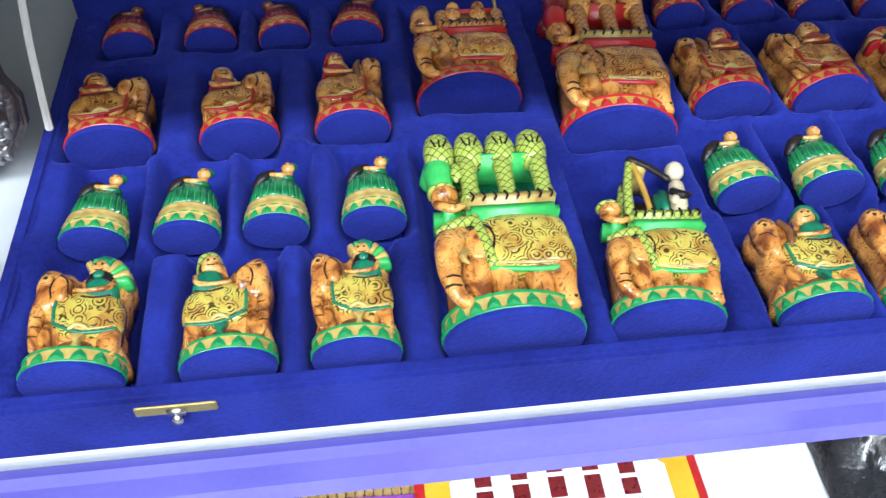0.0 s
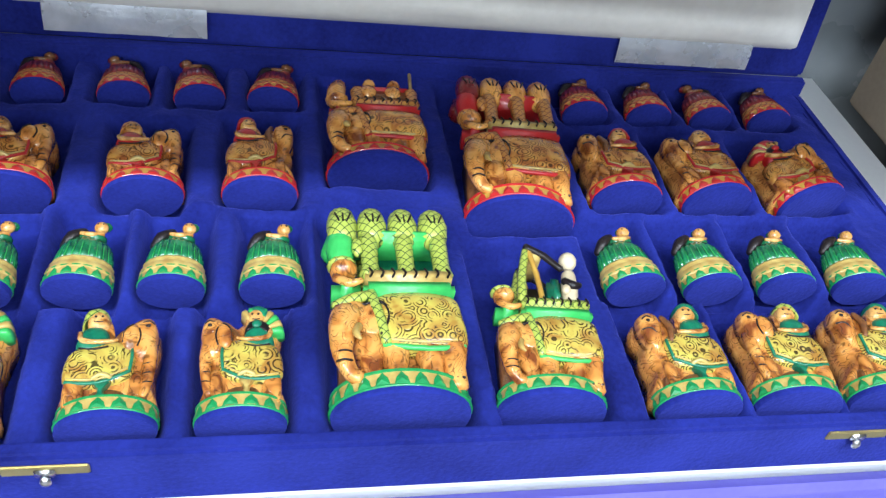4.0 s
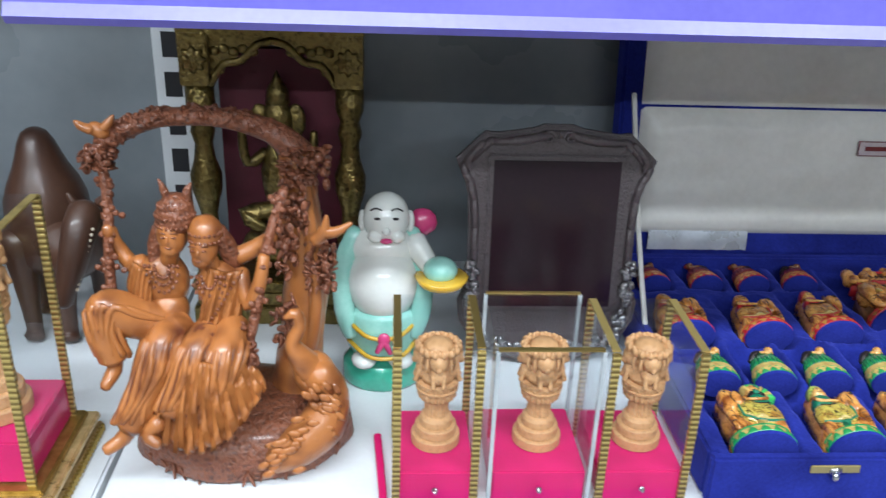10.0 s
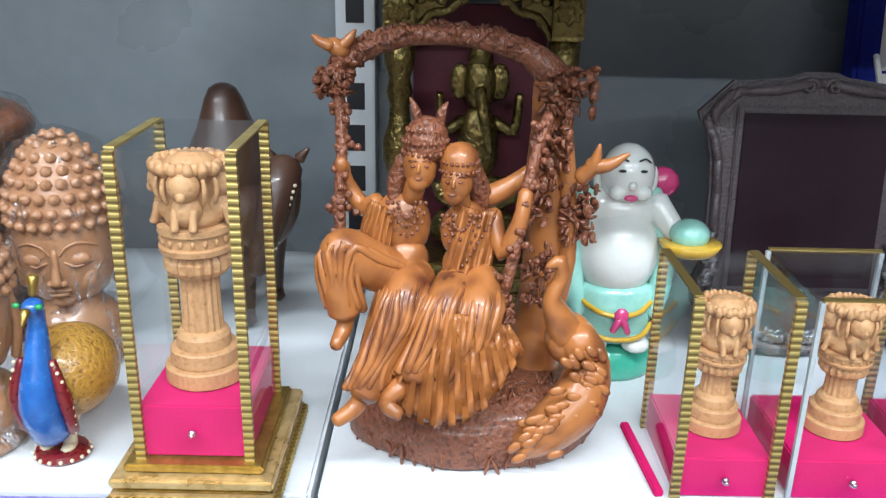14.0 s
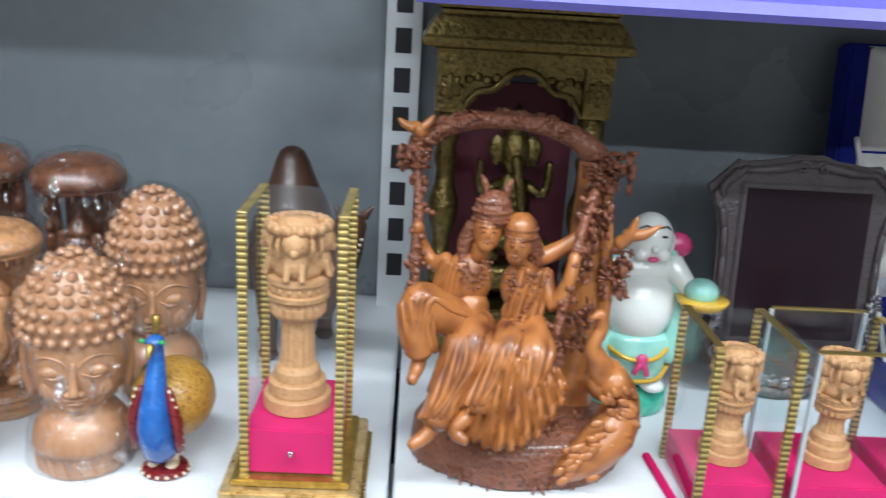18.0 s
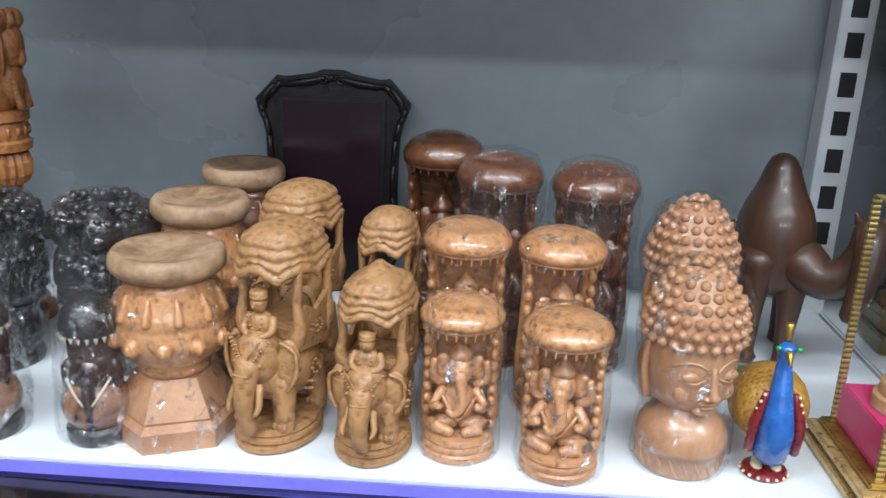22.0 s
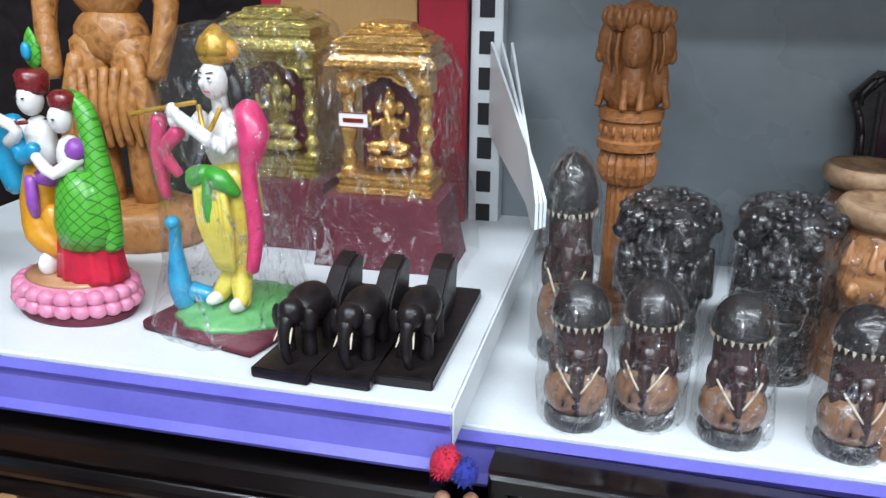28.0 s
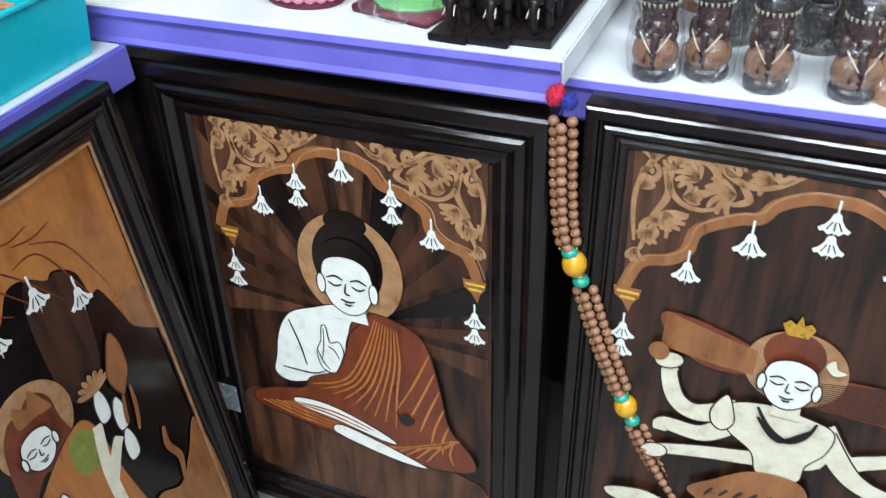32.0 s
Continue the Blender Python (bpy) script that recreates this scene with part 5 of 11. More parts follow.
def swing_statue():
    bm = bmesh.new()
    rnd = random.Random(5)
    # grassy mound
    lathe([(0.054, 0), (0.0575, 0.004), (0.056, 0.018), (0.050, 0.029), (0.032, 0.036), (0.001, 0.038)], 56, sx=1.36, sy=0.96, m=pose(0.076, 0.080, 0), bm=bm, flute=0.02, waves=7)
    for i in range(300):
        a = rnd.uniform(math.pi * 0.98, math.pi * 2.02)
        r = rnd.uniform(0.62, 1.0)
        z = 0.003 + 0.030 * (1 - r) / 0.38 + rnd.uniform(-0.002, 0.004)
        ball(bm, 0.076 + 0.076 * r * math.cos(a), 0.080 + 0.056 * r * math.sin(a), max(z, 0.005), 0.0013, 0.0013, 0.0058, 5, turn=(rnd.uniform(-25, 25), rnd.uniform(-35, 35), 0))
    ink(bm, 1)
    # tree, arch and foliage
    limb(bm, [(0.112, 0.092, 0.028), (0.116, 0.092, 0.06), (0.121, 0.096, 0.10), (0.119, 0.1, 0.15), (0.118, 0.1, 0.20)], [0.020, 0.016, 0.0155, 0.014, 0.012], 18, folds=(5, 0.06, 1.2))
    limb(bm, [(0.122, 0.086, 0.06), (0.130, 0.080, 0.10), (0.127, 0.086, 0.15), (0.122, 0.094, 0.19)], [0.006, 0.005, 0.005, 0.004], 9)
    ink(bm, 0)
    arch = [(0.118, 0.1, 0.20), (0.105, 0.1, 0.217), (0.082, 0.1, 0.228), (0.057, 0.1, 0.232), (0.030, 0.098, 0.230), (0.008, 0.095, 0.220), (-0.006, 0.092, 0.205)]
    limb(bm, arch, [0.012, 0.010, 0.009, 0.008, 0.008, 0.008, 0.006], 12)
    for i in range(230):
        u = rnd.random() * (len(arch) - 1.01)
        k = int(u)
        p = Vector(arch[k]).lerp(Vector(arch[k + 1]), u - k) + Vector((rnd.gauss(0, 0.4), rnd.gauss(-0.2, 0.6), abs(rnd.gauss(0.4, 0.6)))).normalized() * 0.0085
        ball(bm, p.x, p.y, p.z, 0.0050, 0.0012, 0.0026, 6, turn=(rnd.uniform(0, 180), rnd.uniform(0, 180), rnd.uniform(0, 180)))
    leafy(bm, rnd, (0.124, 0.086, 0.195), (0.010, 0.006, 0.010), 110)
    leafy(bm, rnd, (0.116, 0.078, 0.168), (0.006, 0.004, 0.010), 70)
    leafy(bm, rnd, (0.112, 0.076, 0.140), (0.004, 0.004, 0.010), 40)
    leafy(bm, rnd, (-0.008, 0.086, 0.197), (0.006, 0.005, 0.006), 90)
    leafy(bm, rnd, (0.134, 0.078, 0.128), (0.006, 0.005, 0.009), 110, 0.003)
    leafy(bm, rnd, (0.110, 0.064, 0.098), (0.005, 0.003, 0.010), 50, 0.003)
    ink(bm, 1)
    # two vine ropes
    for pts in ([(-0.006, 0.086, 0.195), (-0.003, 0.078, 0.165), (-0.004, 0.070, 0.135), (-0.003, 0.064, 0.112)], [(0.112, 0.07, 0.180), (0.101, 0.056, 0.148), (0.095, 0.048, 0.115), (0.085, 0.040, 0.078)]):
        limb(bm, pts, 0.0034, 9)
        for i in range(46):
            u = rnd.random() * 2.99
            k = int(u)
            p = Vector(pts[k]).lerp(Vector(pts[k + 1]), u - k) + Vector((rnd.gauss(0, 0.003), rnd.gauss(-0.002, 0.002), 0))
            ball(bm, p.x, p.y, p.z, 0.0024, 0.0018, 0.0021, 6)
    leafy(bm, rnd, (0.088, 0.036, 0.085), (0.004, 0.002, 0.006), 40, 0.0028)
    ink(bm, 1)
    # the man: head leaning, headdress with two leaf plumes
    ball(bm, 0.042, 0.058, 0.157, 0.0095, 0.0105, 0.0125, 18)
    ball(bm, 0.0410, 0.0540, 0.1505, 0.0062, 0.0060, 0.0062, 12)
    limb(bm, [(0.0415, 0.0480, 0.1595), (0.0412, 0.0470, 0.1560)], [0.0008, 0.0014], 7)
    limb(bm, [(0.040, 0.060, 0.148), (0.037, 0.063, 0.138)], 0.006, 12)
    ball(bm, 0.032, 0.066, 0.124, 0.0165, 0.0125, 0.018, 18)
    ball(bm, 0.034, 0.062, 0.106, 0.0135, 0.012, 0.013, 16)
    limb(bm, [(0.018, 0.068, 0.133), (0.008, 0.076, 0.130), (-0.001, 0.078, 0.142), (-0.003, 0.076, 0.152)], [0.0065, 0.0055, 0.0045, 0.0042], 10)
    ball(bm, -0.0035, 0.0735, 0.152, 0.0042, 0.004, 0.005, 8)
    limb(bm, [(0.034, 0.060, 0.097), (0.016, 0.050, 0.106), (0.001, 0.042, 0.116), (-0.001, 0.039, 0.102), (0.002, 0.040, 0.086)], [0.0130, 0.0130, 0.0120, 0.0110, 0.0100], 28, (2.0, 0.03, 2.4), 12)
    limb(bm, [(0.002, 0.041, 0.086), (0.001, 0.040, 0.076), (-0.003, 0.030, 0.070)], [0.0055, 0.005, 0.0035], 10)
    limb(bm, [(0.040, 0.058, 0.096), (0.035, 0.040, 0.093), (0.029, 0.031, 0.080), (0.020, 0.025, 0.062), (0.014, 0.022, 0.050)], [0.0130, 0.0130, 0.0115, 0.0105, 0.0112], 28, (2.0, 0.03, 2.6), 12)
    limb(bm, [(0.014, 0.021, 0.050), (0.009, 0.018, 0.042), (-0.001, 0.012, 0.0375)], [0.006, 0.005, 0.0036], 10)
    # the woman
    ball(bm, 0.062, 0.055, 0.150, 0.0088, 0.0100, 0.0115, 18)
    ball(bm, 0.0605, 0.0512, 0.1440, 0.0058, 0.0056, 0.0056, 12)
    limb(bm, [(0.0605, 0.0456, 0.1525), (0.0602, 0.0447, 0.1492)], [0.0008, 0.0013], 7)
    limb(bm, [(0.064, 0.058, 0.141), (0.066, 0.061, 0.133)], 0.0055, 12)
    ball(bm, 0.068, 0.062, 0.122, 0.0145, 0.0115, 0.016, 18)
    ball(bm, 0.068, 0.058, 0.105, 0.013, 0.012, 0.012, 16)
    limb(bm, [(0.082, 0.062, 0.131), (0.089, 0.054, 0.114), (0.097, 0.050, 0.130), (0.100, 0.054, 0.145)], [0.0062, 0.0055, 0.0046, 0.004], 10)
    limb(bm, [(0.080, 0.070, 0.138), (0.092, 0.072, 0.143), (0.104, 0.070, 0.152)], [0.006, 0.0055, 0.004], 9)
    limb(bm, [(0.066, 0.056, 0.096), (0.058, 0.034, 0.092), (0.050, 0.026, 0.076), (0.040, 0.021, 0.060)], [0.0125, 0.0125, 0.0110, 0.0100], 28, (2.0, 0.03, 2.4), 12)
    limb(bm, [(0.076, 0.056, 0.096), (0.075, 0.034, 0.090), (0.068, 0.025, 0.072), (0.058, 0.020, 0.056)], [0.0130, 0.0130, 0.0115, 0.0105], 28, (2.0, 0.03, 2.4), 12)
    limb(bm, [(0.034, 0.018, 0.054), (0.026, 0.014, 0.047), (0.034, 0.010, 0.043)], [0.006, 0.005, 0.0035], 9)
    # her skirt falls in a fan of folds, his sash between the knees
    sheet(bm, [[(0.040, 0.030, 0.090), (0.056, 0.021, 0.094), (0.072, 0.020, 0.092), (0.088, 0.040, 0.092)], [(0.034, 0.020, 0.068), (0.052, 0.012, 0.070), (0.074, 0.012, 0.070), (0.094, 0.034, 0.080)], [(0.027, 0.016, 0.049), (0.050, 0.006, 0.040), (0.078, 0.010, 0.046), (0.101, 0.030, 0.070)]], 9, 0.0034, 150)
    sheet(bm, [[(0.020, 0.046, 0.100), (0.028, 0.040, 0.098), (0.034, 0.042, 0.094)], [(0.012, 0.036, 0.075), (0.022, 0.030, 0.074), (0.032, 0.034, 0.072)], [(0.008, 0.040, 0.058), (0.018, 0.034, 0.055), (0.028, 0.036, 0.054)]], 5, 0.0024, 70)
    sheet(bm, [[(0.014, 0.060, 0.138), (0.022, 0.054, 0.136), (0.028, 0.054, 0.132)], [(0.008, 0.062, 0.120), (0.018, 0.052, 0.116), (0.026, 0.052, 0.112)], [(0.012, 0.062, 0.102), (0.022, 0.050, 0.098), (0.032, 0.050, 0.098)]], 5, 0.0020, 60)
    sheet(bm, [[(0.064, 0.052, 0.138), (0.076, 0.050, 0.136), (0.086, 0.058, 0.134)], [(0.060, 0.048, 0.120), (0.070, 0.046, 0.116), (0.084, 0.054, 0.112)], [(0.056, 0.046, 0.104), (0.066, 0.043, 0.100), (0.082, 0.050, 0.100)]], 5, 0.0016, 60)
    ink(bm, 0)
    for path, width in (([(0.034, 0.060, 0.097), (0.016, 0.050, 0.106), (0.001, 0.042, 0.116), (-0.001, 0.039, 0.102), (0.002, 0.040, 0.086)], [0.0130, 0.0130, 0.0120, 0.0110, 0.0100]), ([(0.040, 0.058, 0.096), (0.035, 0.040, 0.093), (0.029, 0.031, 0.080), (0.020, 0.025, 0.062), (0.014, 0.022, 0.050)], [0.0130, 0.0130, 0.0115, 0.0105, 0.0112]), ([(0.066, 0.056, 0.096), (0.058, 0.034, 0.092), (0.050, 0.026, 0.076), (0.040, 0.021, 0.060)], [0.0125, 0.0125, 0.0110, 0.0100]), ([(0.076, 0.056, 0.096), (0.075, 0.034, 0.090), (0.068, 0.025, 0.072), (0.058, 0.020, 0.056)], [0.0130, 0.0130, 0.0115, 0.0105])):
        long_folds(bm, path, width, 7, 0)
        # thin dark lines between the folds, crease shade put in as colour
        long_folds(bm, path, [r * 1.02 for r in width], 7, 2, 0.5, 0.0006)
    # hair, headdress, jewellery
    lathe([(0.0112, 0), (0.0122, 0.004), (0.0120, 0.009), (0.0100, 0.015), (0.006, 0.019), (0.001, 0.020)], 20, m=pose(0.044, 0.061, 0.161, 0, 8, 0), bm=bm, flute=0.05, waves=9)
    for x0, x1, z1 in ((0.041, 0.036, 0.190), (0.052, 0.056, 0.187)):
        limb(bm, [(x0, 0.062, 0.176), ((x0 * 2 + x1) / 3, 0.060, 0.183), (x1, 0.061, z1 + 0.002)], [0.0030, 0.0026, 0.0005], 7)
    for zz, rr in ((0.1635, 0.0122), (0.1690, 0.0122), (0.1745, 0.0100)):
        for k in range(13):
            a = math.pi + math.pi * k / 12
            ball(bm, 0.0445 + rr * math.cos(a), 0.061 + rr * math.sin(a), zz, 0.0013, n=6)
    for zz, rr in ((0.1555, 0.0108), (0.1600, 0.0106)):
        for k in range(12):
            a = math.pi + math.pi * k / 11
            ball(bm, 0.0635 + rr * math.cos(a), 0.057 + rr * math.sin(a), zz, 0.0011, n=6)
    ink(bm, 1)
    lathe([(0.0098, 0), (0.0108, 0.004), (0.0104, 0.010), (0.006, 0.015), (0.001, 0.016)], 18, m=pose(0.064, 0.057, 0.153, 0, -6, 0), bm=bm, flute=0.04, waves=9)
    ink(bm, 0)
    limb(bm, [(0.068, 0.064, 0.156), (0.076, 0.068, 0.140), (0.077, 0.070, 0.122)], [0.007, 0.0065, 0.004], 9)
    limb(bm, [(0.033, 0.064, 0.158), (0.029, 0.066, 0.146), (0.027, 0.062, 0.136)], [0.005, 0.006, 0.003], 9)
    for cx, cz, yy in ((0.035, 0.139, 0.0535), (0.065, 0.134, 0.0500)):
        for r in (0.006, 0.0095, 0.013):
            for k in range(11):
                a = math.pi + math.pi * k / 10
                ball(bm, cx + r * 0.8 * math.cos(a), yy - 0.0008 - 0.08 * r, cz + r * 1.3 * math.sin(a), 0.0013, 0.0013, 0.0013, 6)
    for k in range(15):
        ball(bm, 0.022 + 0.0018 * k, 0.0500 - 0.003 * math.sin(k / 14 * 3.1), 0.101, 0.0014, n=6)
        ball(bm, 0.055 + 0.0018 * k, 0.0460 - 0.003 * math.sin(k / 14 * 3.1), 0.100, 0.0014, n=6)
        ball(bm, 0.083 - 0.0021 * k, 0.0500 - 0.006 * math.sin(k / 14 * 3.1), 0.133 - 0.0030 * k, 0.0012, n=6)
    for cx, cy, cz in ((0.042, 0.0482, 0.1585), (0.0605, 0.0456, 0.1515)):
        for q in (-1, 1):
            ball(bm, cx + q * 0.0036, cy, cz, 0.0016, 0.0008, 0.0007, 6)
            limb(bm, [(cx + q * 0.0015, cy, cz + 0.0024), (cx + q * 0.0040, cy, cz + 0.0030), (cx + q * 0.0062, cy + 0.0012, cz + 0.0022)], 0.0004, 5)
        limb(bm, [(cx - 0.0028, cy + 0.0008, cz - 0.0062), (cx - 0.0008, cy - 0.0004, cz - 0.0066), (cx + 0.0014, cy + 0.0006, cz - 0.0062)], 0.0005, 5)
    ink(bm, 1)
    # peacock with a long tail at the foot of the tree
    limb(bm, [(0.113, 0.043, 0.110), (0.120, 0.045, 0.112), (0.122, 0.047, 0.102), (0.117, 0.046, 0.092), (0.122, 0.048, 0.080), (0.128, 0.052, 0.070)], [0.0012, 0.0042, 0.0042, 0.0052, 0.0085, 0.011], 10)
    ball(bm, 0.130, 0.054, 0.066, 0.0145, 0.012, 0.0145, 14)
    limb(bm, [(0.132, 0.050, 0.070), (0.141, 0.048, 0.054), (0.136, 0.042, 0.036), (0.120, 0.035, 0.024), (0.102, 0.031, 0.014)], [0.011, 0.013, 0.016, 0.014, 0.008], 14)
    for i in range(90):
        u = rnd.random()
        p = Vector((0.136, 0.046, 0.066)).lerp(Vector((0.139, 0.040, 0.040)), min(1, u * 2)).lerp(Vector((0.100, 0.028, 0.022)), max(0, u * 2 - 1))
        p += Vector((rnd.gauss(0, 0.005), -0.009, rnd.gauss(0, 0.005)))
        ball(bm, p.x, p.y, p.z, 0.0052, 0.0014, 0.0026, 7, turn=(0, 60 - 95 * u + rnd.uniform(-12, 12), 0))
    # two birds
    ball(bm, -0.006, 0.088, 0.222, 0.006, 0.005, 0.009, 10, turn=(0, -30, 0))
    limb(bm, [(-0.003, 0.088, 0.224), (0.001, 0.088, 0.230), (0.004, 0.088, 0.236)], [0.004, 0.003, 0.001], 7)
    limb(bm, [(-0.010, 0.086, 0.224), (-0.015, 0.085, 0.227), (-0.019, 0.085, 0.232)], [0.0048, 0.0038, 0.0012], 7)
    limb(bm, [(0.132, 0.068, 0.150), (0.138, 0.064, 0.157), (0.140, 0.062, 0.168)], [0.005, 0.004, 0.001], 7)
    limb(bm, [(0.136, 0.066, 0.156), (0.146, 0.062, 0.158), (0.156, 0.061, 0.164)], [0.0045, 0.0035, 0.001], 7)
    ink(bm, 0)
    for v in bm.verts:
        if v.co.z > 0.185:
            v.co.z = 0.185 + (v.co.z - 0.185) * 0.66
    st = part("statue", rough_up(bm, 0.0003, 260), [RESIN, RESIN_DARK, RESIN_CREASE_SHADE], smooth=True)
    st.matrix_world = Matrix.Translation((0.0125, 0.0, SHELF)) @ Matrix.Diagonal((0.95, 1.0, 1.05, 1.0))
    return tagged(st, "tan cast resin statue of a couple on a vine swing", "statue")


swing_statue()

PORCELAIN = mat("glazed_porcelain", (0.78, 0.80, 0.76), (0.70, 0.73, 0.70), 0.12, scale=30, bump=0.03, coat=0.6)
MINT = mat("mint_glaze", (0.36, 0.68, 0.60), (0.24, 0.56, 0.48), 0.15, scale=40, bump=0.03, coat=0.6)
JADE = mat("jade_glaze", (0.06, 0.46, 0.32), (0.04, 0.34, 0.24), 0.15, scale=40, bump=0.03, coat=0.6)
PINK = mat("pink_glaze", (0.62, 0.06, 0.20), (0.5, 0.04, 0.14), 0.2, scale=40, bump=0.03, coat=0.5)
YELLOW = mat("yellow_gold_glaze", (0.66, 0.42, 0.05), (0.55, 0.32, 0.03), 0.2, scale=60, bump=0.05, coat=0.5)
INKBLACK = mat("black_paint", (0.015, 0.013, 0.015), None, 0.4, bump=0)


def porcelain_figure():
    bm = bmesh.new()
    lathe([(0.030, 0), (0.032, 0.004), (0.031, 0.018), (0.026, 0.022), (0.001, 0.0225)], 32, sy=0.8, bm=bm)
    ink(bm, 2)
    lathe([(0.024, 0.026), (0.028, 0.034), (0.030, 0.050), (0.029, 0.062), (0.026, 0.066)], 32, sy=0.85, bm=bm, flute=0.02, waves=9)
    ink(bm, 1)
    for q in (-1, 1):
        ball(bm, q * 0.014, -0.018, 0.0265, 0.010, 0.012, 0.006)
    ball(bm, 0, -0.002, 0.086, 0.028, 0.026, 0.032, 20)
    ball(bm, 0, 0.004, 0.112, 0.026, 0.020, 0.020, 18)
    ball(bm, 0.002, -0.004, 0.138, 0.0175, 0.0175, 0.020, 18)
    for q in (-1, 1):
        ball(bm, 0.002 + q * 0.0175, 0.000, 0.134, 0.0035, 0.004, 0.009, 8)
        ball(bm, 0.002 + q * 0.008, -0.017, 0.129, 0.006, 0.005, 0.005, 8)
    ball(bm, 0.002, -0.0215, 0.1345, 0.003, 0.0035, 0.003, 8)
    limb(bm, [(0.022, 0.0, 0.118), (0.033, -0.008, 0.104), (0.038, -0.016, 0.098)], [0.010, 0.008, 0.006], 10)
    ink(bm, 0)
    for q in (-1, 1):
        limb(bm, [(q * 0.020, 0.004, 0.124), (q * 0.029, -0.002, 0.100), (q * 0.029, -0.010, 0.066), (q * 0.024, -0.014, 0.046)], [0.007, 0.009, 0.008, 0.006], 10)
    ink(bm, 1)
    limb(bm, [(-0.028, -0.010, 0.058), (-0.014, -0.026, 0.052), (0, -0.029, 0.050), (0.014, -0.026, 0.052), (0.028, -0.010, 0.058)], 0.0018, 7)
    limb(bm, [(-0.026, -0.012, 0.040), (-0.012, -0.026, 0.034), (0.002, -0.029, 0.033), (0.016, -0.026, 0.035), (0.026, -0.012, 0.040)], 0.0018, 7)
    lathe([(0.008, 0), (0.017, 0.004), (0.020, 0.010), (0.018, 0.0105)], 18, m=pose(0.043, -0.018, 0.088), bm=bm)
    ink(bm, 4)
    ball(bm, 0.042, -0.018, 0.103, 0.013, 0.012, 0.010, 14)
    ink(bm, 1)
    ball(bm, 0.029, 0.014, 0.128, 0.012, 0.008, 0.011, 10)
    ball(bm, 0.001, -0.030, 0.050, 0.005, 0.003, 0.006, 8)
    limb(bm, [(0.001, -0.030, 0.05), (-0.004, -0.031, 0.040)], [0.003, 0.002], 6)
    limb(bm, [(0.001, -0.030, 0.05), (0.006, -0.031, 0.039)], [0.003, 0.002], 6)
    ball(bm, 0.002, -0.0200, 0.1262, 0.0046, 0.0022, 0.0022, 10)
    ink(bm, 3)
    for q in (-1, 1):
        ball(bm, 0.002 + q * 0.0065, -0.0195, 0.1435, 0.0026, 0.0014, 0.001, 8)
        limb(bm, [(0.002 + q * 0.0035, -0.0190, 0.1498), (0.002 + q * 0.0075, -0.0180, 0.1510), (0.002 + q * 0.0115, -0.0150, 0.1480)], 0.0006, 6)
    ink(bm, 5)
    st = part("porcelain_figure", bm, [PORCELAIN, MINT, JADE, PINK, YELLOW, INKBLACK], smooth=True)
    st.location = (0.180, 0.158, SHELF)
    return tagged(st, "glossy white and mint porcelain laughing figure behind the cases", "figurine")


porcelain_figure()


